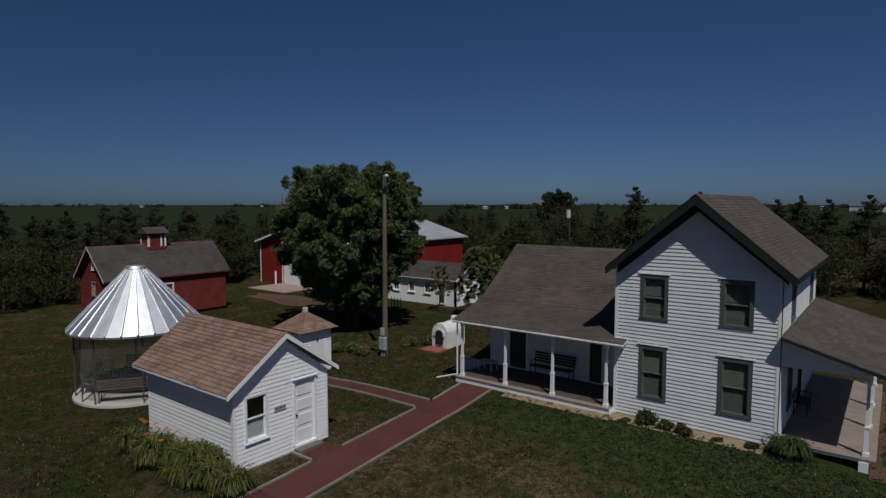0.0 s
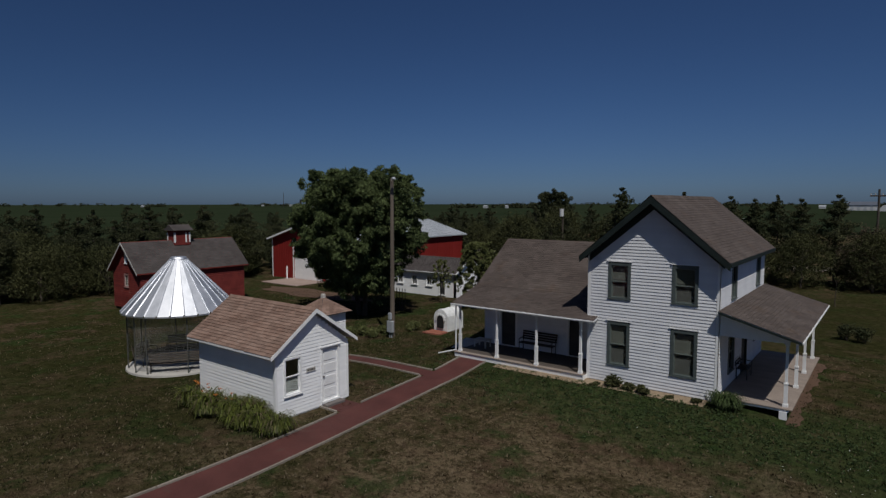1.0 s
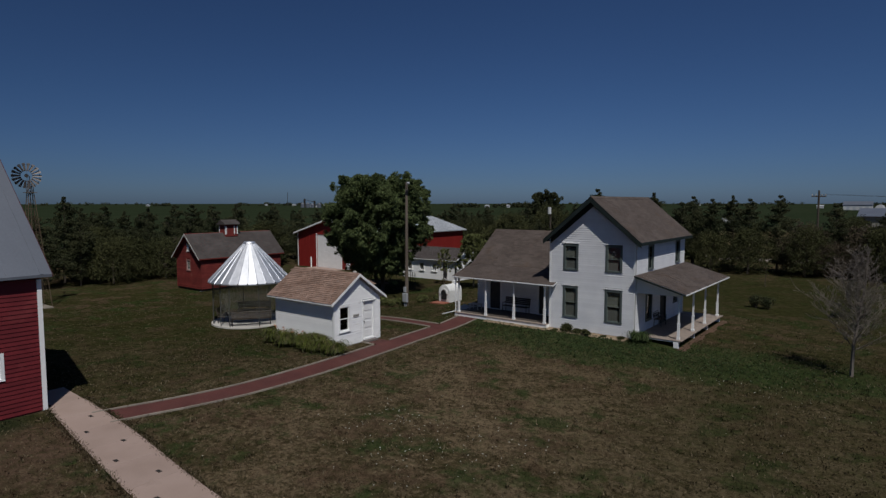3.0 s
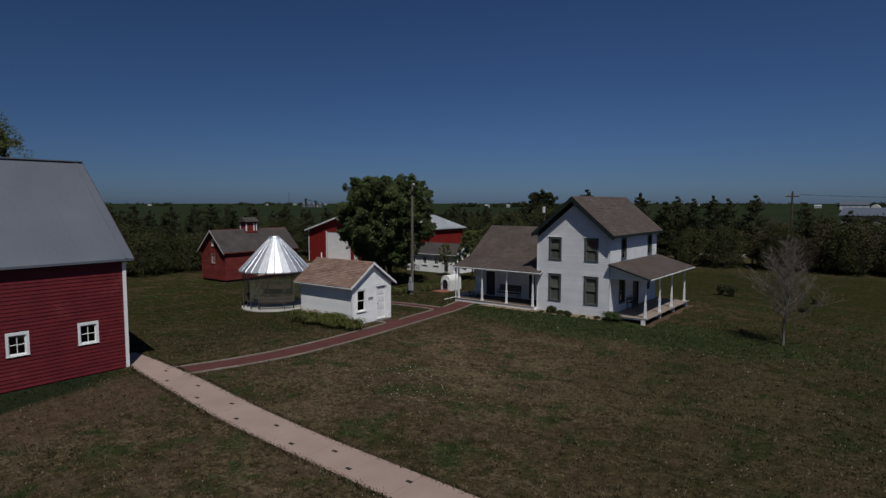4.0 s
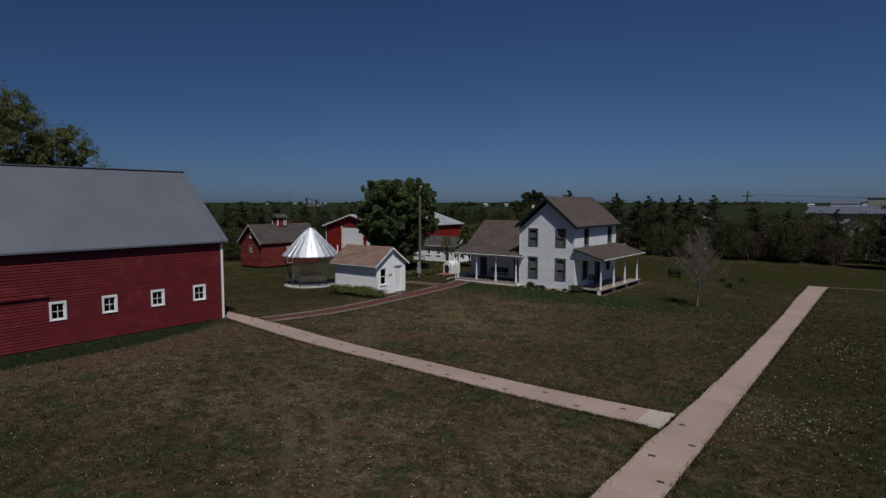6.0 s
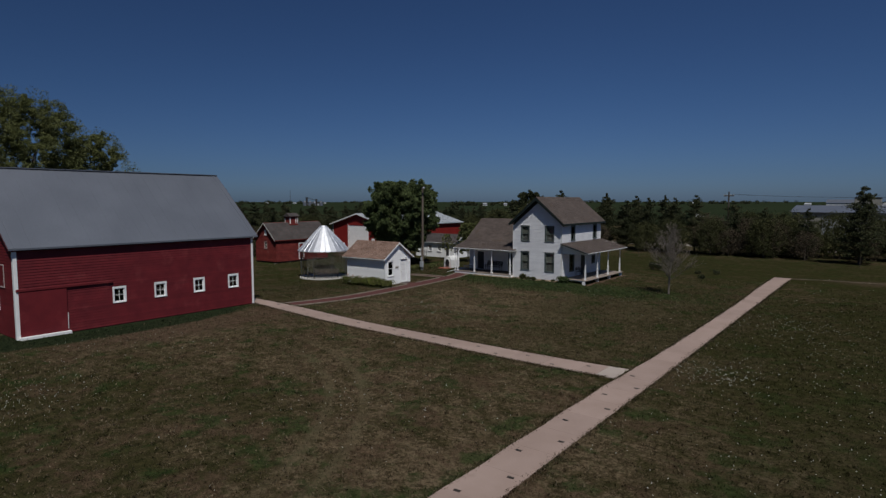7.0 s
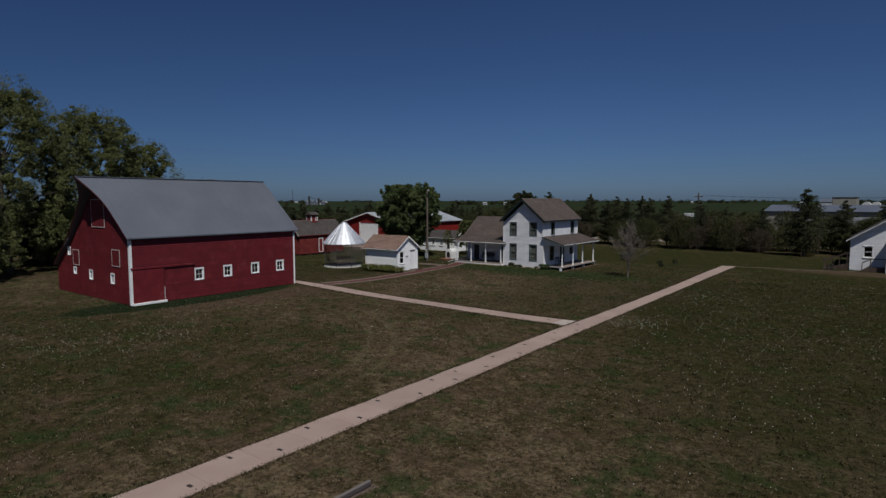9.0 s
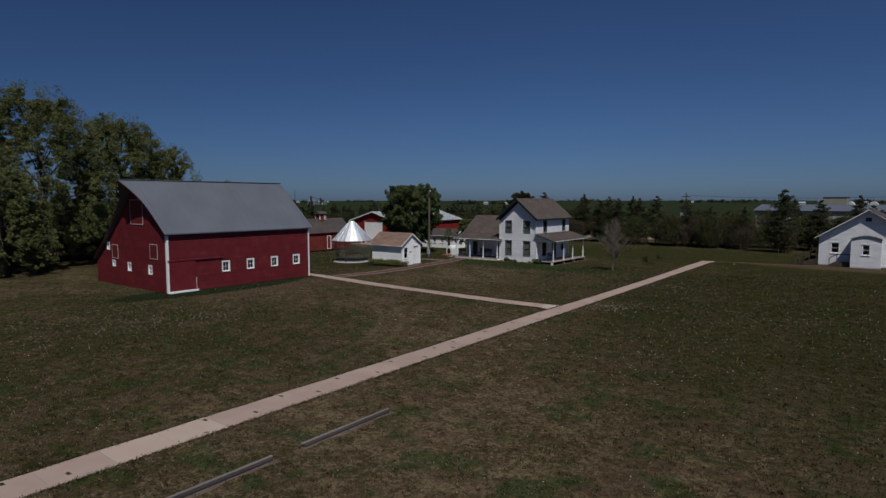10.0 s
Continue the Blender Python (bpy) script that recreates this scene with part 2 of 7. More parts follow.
M_DIRT = material("bare_earth", (0.070, 0.040, 0.025), (0.122, 0.072, 0.046), 1.0, 0.95, 0.5, 12)
M_CREAM = material("cream_steel", (0.236, 0.225, 0.191), (0.281, 0.270, 0.236), 0.5, 0.6, 0.05)
M_SIGN = material("dark_sign", (0.10, 0.09, 0.08), (0.15, 0.14, 0.12), 6, 0.6, 0.1)
M_FARWHITE = material("far_white_paint", (0.48, 0.48, 0.48), (0.58, 0.58, 0.58), 0.2, 0.6, 0.0)
M_BLACK = material("opening_shade_black", (0.012, 0.011, 0.011), (0.02, 0.018, 0.018), 2, 0.9, 0.0)


def lawn_material():
    """Patchy summer lawn: green and parched areas, clumps, tracks of drier grass."""
    m = bpy.data.materials.new("lawn")
    m.use_nodes = True
    n, l = m.node_tree.nodes, m.node_tree.links
    geo = n.new("ShaderNodeNewGeometry")

    def noise_tex(scale, detail, rough=0.6):
        t = n.new("ShaderNodeTexNoise")
        t.inputs["Scale"].default_value, t.inputs["Detail"].default_value, t.inputs["Roughness"].default_value = scale, detail, rough
        l.new(geo.outputs["Position"], t.inputs["Vector"])
        return t.outputs["Fac"]

    def span(value, lo, hi):
        r = n.new("ShaderNodeMapRange")
        r.inputs["From Min"].default_value, r.inputs["From Max"].default_value = lo, hi
        l.new(value, r.inputs["Value"])
        return r.outputs[0]

    def blend(fac, a, b):
        x = n.new("ShaderNodeMix")
        x.data_type = "RGBA"
        l.new(fac, x.inputs[0])
        for k, v in ((6, a), (7, b)):
            if isinstance(v, tuple):
                x.inputs[k].default_value = (*v, 1)
            else:
                l.new(v, x.inputs[k])
        return x.outputs[2]

    def calc(kind, x, y):
        c = n.new("ShaderNodeMath")
        c.operation = kind
        for k, v in ((0, x), (1, y)):
            if isinstance(v, (int, float)):
                c.inputs[k].default_value = v
            else:
                l.new(v, c.inputs[k])
        return c.outputs[0]

    def reach(cx, cy, rx, ry):
        """Distance from a place on the lawn, in its radii."""
        p = n.new("ShaderNodeMapping")
        p.vector_type = "TEXTURE"
        p.inputs["Location"].default_value, p.inputs["Scale"].default_value = (cx, cy, 0), (rx, ry, 1000)
        l.new(geo.outputs["Position"], p.inputs["Vector"])
        v = n.new("ShaderNodeVectorMath")
        v.operation = "LENGTH"
        l.new(p.outputs[0], v.inputs[0])
        return v.outputs["Value"]

    def area(cx, cy, rx, ry, soft=1.1):
        return span(reach(cx, cy, rx, ry), 1 + soft / 2, 1 - soft / 2)

    clump, blade, mid = noise_tex(2.6, 6, 0.7), noise_tex(18, 5, 0.75), noise_tex(0.55, 6, 0.65)
    tuft = calc("ADD", calc("MULTIPLY", clump, 0.5), calc("MULTIPLY", blade, 0.5))
    green = blend(span(tuft, 0.40, 0.60), (0.013, 0.014, 0.006), (0.059, 0.053, 0.022))
    lush = blend(span(tuft, 0.39, 0.61), (0.009, 0.019, 0.007), (0.044, 0.070, 0.022))
    dry = blend(span(tuft, 0.40, 0.60), (0.020, 0.014, 0.008), (0.100, 0.073, 0.042))
    # where the ground is parched: worn centre of the lawn, drier near the barn and the long walk's end
    worn = calc("ADD", calc("MULTIPLY", noise_tex(0.17, 4, 0.6), 0.3), calc("ADD", calc("MULTIPLY", mid, 0.4), calc("MULTIPLY", noise_tex(1.7, 7, 0.78), 0.75)))
    for place, weight in (((5, -12, 14, 8), 0.08), ((4, -31, 15, 8), 0.03), ((27, -46, 11, 18), 0.055), ((-16, -18, 7, 4), 0.08),
                          ((4, -49, 15, 10), -0.08), ((34, -16, 12, 20), -0.03), ((2, 24, 40, 20), -0.09), ((-27, -5, 17, 22), -0.16)):
        worn = calc("ADD", worn, calc("MULTIPLY", area(*place), weight))
    colour = blend(span(worn, 0.63, 0.79), green, dry)
    pale = blend(span(calc("ADD", calc("MULTIPLY", worn, 0.45), calc("MULTIPLY", noise_tex(5.5, 7, 0.8), 0.55)), 0.605, 0.69), colour, (0.168, 0.126, 0.078))
    colour = blend(span(noise_tex(3.4, 6, 0.8), 0.40, 0.30), pale, (0.013, 0.018, 0.006))
    bare = calc("ADD", area(37, 17.2, 11, 2.6, 0.9), calc("MULTIPLY", calc("SUBTRACT", clump, 0.5), 0.8))
    colour = blend(calc("MULTIPLY", span(bare, 0.2, 1.0), 0.8), colour, (0.085, 0.058, 0.038))
    # larger patches: reddish thatch and fresher growth
    thatch = blend(span(tuft, 0.40, 0.60), (0.027, 0.018, 0.011), (0.128, 0.087, 0.055))
    colour = blend(calc("MULTIPLY", span(noise_tex(0.42, 6, 0.68), 0.51, 0.60), 0.85), colour, thatch)
    colour = blend(calc("MULTIPLY", span(noise_tex(0.47, 6, 0.68), 0.53, 0.61), 0.72), colour, lush)
    # trampled reddish earth showing along the barn
    foot = calc("ADD", area(-4.6, -30.5, 2.7, 8.0, 0.9), calc("MULTIPLY", calc("SUBTRACT", mid, 0.5), 2.2))
    colour = blend(calc("MULTIPLY", span(foot, 0.3, 0.85), 0.85), colour, blend(span(tuft, 0.38, 0.62), (0.050, 0.032, 0.021), (0.125, 0.082, 0.056)))
    # darker green stretches, with lens edge falloff and tree shade put into the colour
    dimmed = calc("ADD", calc("ADD", area(38, -13, 15, 29, 0.6), calc("ADD", calc("MULTIPLY", area(-17, -15, 11, 10, 0.9), 0.6), calc("ADD", calc("MULTIPLY", area(15.5, -8, 8, 15, 0.9), 0.65), calc("MULTIPLY", area(24, 24, 34, 13, 0.6), 0.9)))), calc("MULTIPLY", calc("SUBTRACT", mid, 0.5), 0.8))
    colour = blend(calc("MULTIPLY", span(dimmed, 0.1, 0.8), 0.62), colour, blend(span(tuft, 0.38, 0.62), (0.010, 0.012, 0.005), (0.040, 0.041, 0.015)))
    # fresher grass before the farmhouse, with a ragged edge
    ragged = calc("ADD", area(6.0, -1.7, 12.0, 3.7, 0.7), calc("MULTIPLY", calc("SUBTRACT", mid, 0.5), 2.8))
    colour = blend(calc("MULTIPLY", span(ragged, 0.25, 0.95), 0.72), colour, lush)
    # darker tufts standing in thinner grass
    lump = calc("ADD", noise_tex(3.4, 5, 0.62), calc("MULTIPLY", calc("SUBTRACT", mid, worn), 0.22))
    colour = blend(calc("MULTIPLY", span(lump, 0.45, 0.57), 0.55), colour, blend(span(blade, 0.35, 0.65), (0.012, 0.016, 0.005), (0.039, 0.042, 0.014)))
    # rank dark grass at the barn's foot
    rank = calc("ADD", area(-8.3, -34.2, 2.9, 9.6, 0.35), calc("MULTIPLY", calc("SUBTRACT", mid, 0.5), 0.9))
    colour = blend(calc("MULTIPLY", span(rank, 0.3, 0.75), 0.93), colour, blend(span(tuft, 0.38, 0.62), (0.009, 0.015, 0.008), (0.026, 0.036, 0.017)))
    # old wheel tracks curving from the barn towards the walk
    ring = reach(0.6, -47.4, 17.9, 17.9)
    near = area(11, -36, 10, 9)
    for at in (0.962, 1.038):
        line = span(calc("ABSOLUTE", calc("SUBTRACT", ring, at), 0), 0.016, 0.006)
        fade = calc("MULTIPLY", calc("MULTIPLY", line, near), span(mid, 0.25, 0.55))
        colour = blend(calc("MULTIPLY", fade, 0.62), colour, (0.105, 0.086, 0.050))
    # trodden ground before the schoolhouse
    colour = blend(calc("MULTIPLY", span(bare, 0.25, 0.9), 0.65), colour, blend(span(tuft, 0.38, 0.62), (0.060, 0.041, 0.027), (0.115, 0.082, 0.056)))
    bsdf = n["Principled BSDF"]
    l.new(colour, bsdf.inputs["Base Color"])
    bsdf.inputs["Roughness"].default_value, bsdf.inputs["Specular IOR Level"].default_value = 1.0, 0.0
    b = n.new("ShaderNodeBump")
    b.inputs["Strength"].default_value, b.inputs["Distance"].default_value = 0.9, 0.08
    l.new(calc("ADD", calc("MULTIPLY", blade, 0.6), lump), b.inputs["Height"])
    l.new(b.outputs[0], bsdf.inputs["Normal"])
    return m


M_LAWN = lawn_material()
M_FIELD = material("crop_field", (0.017, 0.026, 0.013), (0.028, 0.037, 0.020), 0.02, 1.0, 0.0, 0.6, stretch=(1, 0.25, 1), spec=0.0)
M_STRAW = material("dry_grass_blade", (0.101, 0.079, 0.045), (0.184, 0.145, 0.092), 0.4, 0.85, 0.0, 4, island=0.35, thin=0.2)

# ---- helpers for building ----
PLACE = {}


def attach(ob, parent):
    ob.parent = parent
    ob.matrix_parent_inverse = PLACE[parent].inverted()
    PLACE[ob] = ob.matrix_basis.copy()
    return ob


def thing(name, x, y, z, label, category, group="", kind=""):
    ob = new(name)
    ob.empty_display_size = 0.2
    ob.matrix_basis = Matrix.Translation((x, y, z))
    PLACE[ob] = ob.matrix_basis.copy()
    return tagged(ob, label, category, group, kind)


def mesh_of(name, bm, mat, smooth=False):
    data = bpy.data.meshes.new(name)
    bm.normal_update()
    bm.to_mesh(data)
    bm.free()
    data.materials.append(mat)
    if smooth:
        data.shade_smooth()
    return data


def part(name, bm, mat, parent, label="", smooth=False, kind=""):
    """One mesh of its own, in world metres, under a thing or a part."""
    bmesh.ops.recalc_face_normals(bm, faces=bm.faces)
    ob = new(name, mesh_of(name, bm, mat, smooth))
    attach(ob, parent)
    return tagged(ob, label, kind=kind)


def alone(name, bm, mat, label, category, kind="", group="", smooth=False):
    bmesh.ops.recalc_face_normals(bm, faces=bm.faces)
    ob = new(name, mesh_of(name, bm, mat, smooth))
    PLACE[ob] = Matrix.Identity(4)
    return tagged(ob, label, category, group, kind)


def box(bm, x0, x1, y0, y1, z0, z1, m=None):
    v = [bm.verts.new((x, y, z)) for z in (z0, z1) for y in (y0, y1) for x in (x0, x1)]
    if m:
        for q in v:
            q.co = m @ q.co
    for f in ((0, 2, 3, 1), (4, 5, 7, 6), (0, 1, 5, 4), (2, 6, 7, 3), (0, 4, 6, 2), (1, 3, 7, 5)):
        bm.faces.new([v[i] for i in f])
    return v


def boxed(*args, m=None):
    bm = bmesh.new()
    box(bm, *args, m=m)
    return bm


def bevelled(*args, r=0.01, m=None):
    bm = bmesh.new()
    box(bm, *args, m=m)
    bmesh.ops.bevel(bm, geom=list(bm.edges), offset=r, segments=1, affect="EDGES")
    return bm


def tube(bm, a, b, r0, r1, n=8, cap=True):
    a, b = Vector(a), Vector(b)
    d = (b - a).normalized()
    s = d.orthogonal().normalized()
    t = d.cross(s)
    rings = []
    for p, r in ((a, r0), (b, r1)):
        rings.append([bm.verts.new(p + r * (math.cos(k * math.tau / n) * s + math.sin(k * math.tau / n) * t)) for k in range(n)])
    for k in range(n):
        bm.faces.new((rings[0][k], rings[0][(k + 1) % n], rings[1][(k + 1) % n], rings[1][k]))
    if cap:
        bm.faces.new(rings[0][::-1])
        bm.faces.new(rings[1])


def beam(bm, a, b, w, h):
    """A square bar from a to b, w wide and h high."""
    a, b = Vector(a), Vector(b)
    d = (b - a).normalized()
    up = Vector((0, 0, 1)) if abs(d.z) < 0.95 else Vector((0, 1, 0))
    s = d.cross(up).normalized()
    u = s.cross(d)
    v = [bm.verts.new(p + i * s * w / 2 + j * u * h / 2) for p in (a, b) for i, j in ((-1, -1), (1, -1), (1, 1), (-1, 1))]
    for f in ((3, 2, 1, 0), (4, 5, 6, 7), (0, 1, 5, 4), (1, 2, 6, 5), (2, 3, 7, 6), (3, 0, 4, 7)):
        bm.faces.new([v[i] for i in f])


def prism(bm, outline, shift):
    """A flat outline of 3D points, swept along shift."""
    a = [bm.verts.new(p) for p in outline]
    b = [bm.verts.new(Vector(p) + Vector(shift)) for p in outline]
    bm.faces.new(a)
    bm.faces.new(b[::-1])
    for k in range(len(a)):
        j = (k + 1) % len(a)
        bm.faces.new((a[k], b[k], b[j], a[j]))


class Face:
    """A wall's outer face: origin, direction along it, outward normal; u along, n out, z up."""

    def __init__(self, origin, along, out):
        self.o, self.u, self.n = Vector(origin), Vector(along).normalized(), Vector(out).normalized()
        self.m = Matrix((self.u, self.n, Vector((0, 0, 1)))).transposed().to_4x4()
        self.m.translation = self.o

    def at(self, u, n, z):
        return self.m @ Vector((u, n, z))


def level(points):
    """A roof profile over u as straight pieces."""
    def top(u):
        for (u0, z0), (u1, z1) in zip(points, points[1:]):
            if u <= u1 + 1e-9:
                return z0 + (z1 - z0) * (u - u0) / (u1 - u0)
        return points[-1][1]
    return top


def wall(name, face, width, z0, profile, openings, mat, parent, thick=0.16, label=""):
    """A wall with real openings (u0, u1, z0, z1), as upright slabs between them."""
    top = level(profile)
    cuts = sorted({0.0, width, *(u for u, _ in profile), *(u for o in openings for u in o[:2])})
    bm = bmesh.new()
    for a, b in zip(cuts, cuts[1:]):
        if b - a < 1e-4:
            continue
        mid = (a + b) / 2
        holes = sorted((o[2], o[3]) for o in openings if o[0] < mid < o[1])
        low = z0
        for lo, hi in [*holes, (None, None)]:
            ta, tb = (top(a), top(b)) if lo is None else (lo, lo)
            if max(ta, tb) - low > 1e-3:
                prism(bm, [face.at(a, 0, low), face.at(b, 0, low), face.at(b, 0, max(tb, low + 1e-3)), face.at(a, 0, max(ta, low + 1e-3))], face.n * -thick)
            low = hi
    return part(name, bm, mat, parent, label)


BOARD = {}


def board_mesh(mat, proud=0.034):
    key = (mat.name, proud)
    if key not in BOARD:
        bm = bmesh.new()
        prism(bm, [(0, 0.001, 0), (0, proud, 0), (0, proud * 0.22, 1.03), (0, 0.001, 1.03)], (1, 0, 0))
        bmesh.ops.recalc_face_normals(bm, faces=bm.faces)
        BOARD[key] = mesh_of("clapboard", bm, mat)
    return BOARD[key]


def clapboards(face, width, z0, profile, openings, exposure, mat, parent, proud=0.034):
    """Rows of lapped boards, each an object, cut at the openings and under the roof line."""
    top = level(profile)
    data = board_mesh(mat, proud)
    peak = max(z for _, z in profile)
    z = z0
    while z < peak - 0.03:
        zm = z + exposure * 0.6
        steps = [width * k / 400 for k in range(401)]
        inside = [u for u in steps if top(u) >= zm]
        if inside:
            spans = [(inside[0], inside[-1])]
            for u0, u1, lo, hi in openings:
                if lo < z + exposure - 0.01 and hi > z + 0.01:
                    spans = [s for a, b in spans for s in ((a, min(b, u0)), (max(a, u1), b)) if s[1] - s[0] > 0.03]
            for a, b in spans:
                ob = new("clapboard", data)
                jitter = random.uniform(-0.0015, 0.0015)
                ob.matrix_basis = face.m @ Matrix.Translation((a, jitter, z)) @ Matrix.Diagonal((b - a, 1, exposure, 1))
                attach(ob, parent)
        z += exposure


def window(face, u0, u1, z0, z1, parent, casing, cw=0.10, kind="double", shade=0.0, curtain=False, head=True, sash=None, name="window", sill=0.05):
    """A window in its opening (u0..u1, z0..z1 is the outside of the casing)."""
    sash = sash or casing
    bm = bmesh.new()
    for a, b, lo, hi in ((u0, u0 + cw, z0, z1), (u1 - cw, u1, z0, z1), (u0 + cw, u1 - cw, z1 - cw * 1.2, z1), (u0 + cw, u1 - cw, z0, z0 + 0.05)):
        box(bm, a, b, -0.10, 0.045, lo, hi, face.m)
    win = part(name, bm, casing, parent)
    if head:
        bm = bmesh.new()
        box(bm, u0 - 0.06, u1 + 0.06, 0.0, 0.07, z1, z1 + 0.04, face.m)
        part("drip_cap", bm, M_TRIM, win)
    part("sill", boxed(u0 - sill, u1 + sill, -0.08, 0.055 + sill * 0.6, z0 - 0.005 - sill, z0, m=face.m), casing, win)
    a, b, lo, hi = u0 + cw, u1 - cw, z0 + 0.05, z1 - cw * 1.2
    mid = (lo + hi) / 2
    s = 0.045 if casing is not M_CASING else 0.03
    if kind == "double":
        for k, (p, q, dn) in enumerate(((lo, mid + 0.02, -0.036), (mid - 0.02, hi, -0.004))):
            bm = bmesh.new()
            for e, g, r, t in ((a, a + s, p, q), (b - s, b, p, q), (a + s, b - s, p, p + s), (a + s, b - s, q - s, q)):
                box(bm, e, g, dn - 0.03, dn, r, t, face.m)
            part("sash", bm, sash, win)
            pane = part("pane", boxed(a + s, b - s, dn - 0.018, dn - 0.012, p + s, q - s, m=face.m), M_GLASS, win)
            pane.visible_shadow = False
    else:
        bm = bmesh.new()
        for e, g, r, t in ((a, a + s, lo, hi), (b - s, b, lo, hi), (a + s, b - s, lo, lo + s), (a + s, b - s, hi - s, hi),
                           ((a + b) / 2 - 0.014, (a + b) / 2 + 0.014, lo + s, hi - s)):
            box(bm, e, g, -0.05, -0.02, r, t, face.m)
        for e, g in ((a + s, (a + b) / 2 - 0.014), ((a + b) / 2 + 0.014, b - s)):
            box(bm, e, g, -0.048, -0.022, mid - 0.014, mid + 0.014, face.m)
        part("sash", bm, sash, win)
        pane = part("pane", boxed(a + s, b - s, -0.038, -0.032, lo + s, hi - s, m=face.m), M_GLASS, win)
        pane.visible_shadow = False
    if shade:
        part("blind", boxed(a, b, -0.074, -0.070, hi - (hi - lo) * shade, hi, m=face.m), M_SHADE, win)
        if shade < 0.98:
            # added sheet; its grey stands in for reflections in the lower glass
            part("pane_backing", boxed(a, b, -0.082, -0.078, lo, hi - (hi - lo) * shade, m=face.m), M_PANEGREY, win)
    if curtain:
        bm = bmesh.new()
        k = 14
        for i in range(k):
            w = (b - a) / k
            box(bm, a + i * w, a + (i + 1) * w - 0.004, -0.088 + 0.010 * (i % 2), -0.081 + 0.010 * (i % 2), lo, lo + (hi - lo) * 0.5, face.m)
        part("curtain", bm, M_CURTAIN, win)
    return win


def shingles(bm, corner, along, up, width, length, row=0.15, tab=0.30, lift=0.012, seed=1, keep=None):
    """Lapped shingles over a roof plane: corner at the eave, along the eave, up the slope."""
    rng = random.Random(seed)
    c, e, s = Vector(corner), Vector(along).normalized(), Vector(up).normalized()
    n = e.cross(s).normalized()
    if n.z < 0:
        n = -n
    rows = int(length / row + 0.5)
    for j in range(rows):
        u = -rng.random() * tab
        while u < width:
            w = tab * rng.uniform(0.75, 1.25)
            a, b = max(0, u), min(width, u + w - 0.006)
            u += w
            if b - a < 0.02:
                continue
            lo, hi = j * row + rng.uniform(-0.006, 0.006), min((j + 1) * row + 0.02, length)
            t = lift * rng.uniform(0.8, 1.3)
            p = [c + e * a + s * lo, c + e * b + s * lo, c + e * b + s * hi, c + e * a + s * hi]
            v = [bm.verts.new(q + n * h) for q, h in zip(p, (t, t, 0.002, 0.002))]
            w2 = [bm.verts.new(q) for q in p[:2]]
            bm.faces.new(v)
            bm.faces.new((w2[0], w2[1], v[1], v[0]))


def slab(bm, a, b, c, d, thick):
    """A roof slab: four corners of its upper face, thickness straight down."""
    top = [bm.verts.new(p) for p in (a, b, c, d)]
    low = [bm.verts.new(Vector(p) - Vector((0, 0, thick))) for p in (a, b, c, d)]
    bm.faces.new(top)
    bm.faces.new(low[::-1])
    for k in range(4):
        j = (k + 1) % 4
        bm.faces.new((top[k], low[k], low[j], top[j]))


def raw_mesh(name, verts, faces, mat, smooth=False):
    """A mesh straight from arrays of corners and quads or triangles."""
    data = bpy.data.meshes.new(name)
    k = faces.shape[1]
    data.vertices.add(len(verts))
    data.vertices.foreach_set("co", np.ascontiguousarray(verts, dtype=np.float32).ravel())
    data.loops.add(faces.size)
    data.loops.foreach_set("vertex_index", np.ascontiguousarray(faces, dtype=np.int32).ravel())
    data.polygons.add(len(faces))
    data.polygons.foreach_set("loop_start", np.arange(0, faces.size, k, dtype=np.int32))
    data.update(calc_edges=True)
    data.validate()
    data.materials.append(mat)
    if smooth:
        data.shade_smooth()
    return data


def ground_z(x, y):
    """The lawn: nearly flat, a low rise round the farmhouse, a slight fall beyond the shed."""
    dx = np.maximum(np.maximum(-6.8 - x, x - 5.0), 0)
    dy = np.maximum(np.maximum(0.2 - y, y - 9.0), 0)
    d = np.clip(1 - np.hypot(dx, dy) / 3.2, 0, 1)
    a, b = np.clip((-8.5 - x) / 8.5, 0, 1), np.clip((y + 23) / 9, 0, 1)
    return 0.22 * d * d * (3 - 2 * d) - 0.35 * a * a * (3 - 2 * a) * b * b * (3 - 2 * b)

# ---- ground, fields and paths ----
edges_x = np.concatenate([[-4500, -2200, -1000, -450, -200, -110], np.arange(-70, 72, 1.0), [110, 200, 450, 1000, 2200, 4500]])
edges_y = np.concatenate([[-4500, -2200, -1000, -450, -200, -130], np.arange(-90, 62, 1.0), [110, 200, 450, 1000, 2200, 4500]])
gx, gy = np.meshgrid(edges_x, edges_y)
gz = ground_z(gx, gy)
rows_n, cols_n = gx.shape
base_i = (np.arange(rows_n - 1)[:, None] * cols_n + np.arange(cols_n - 1)[None, :]).ravel()
ground = new("ground", raw_mesh("ground", np.stack([gx.ravel(), gy.ravel(), gz.ravel()], 1),
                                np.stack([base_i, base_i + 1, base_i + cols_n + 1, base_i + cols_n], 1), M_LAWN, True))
tagged(ground, "patchy summer lawn, green with parched brown areas", "ground", kind="structure")
PLACE[ground] = Matrix.Identity(4)

for nm, x0, x1, y0, y1 in (("field_west", -4400, -66, -4400, 4400), ("field_north", -66, 4400, 150, 4400)):
    bm = bmesh.new()
    box(bm, x0, x1, y0, y1, -0.2, 0.7)
    alone(nm, bm, M_FIELD, "flat dark green crop field reaching the horizon", "field", "structure")
alone("gravel_lane", boxed(-62, 120, 55, 60, -0.1, 0.03), M_KERB, "pale gravel lane beyond the shelter belt", "road", "structure")
bm = bmesh.new()
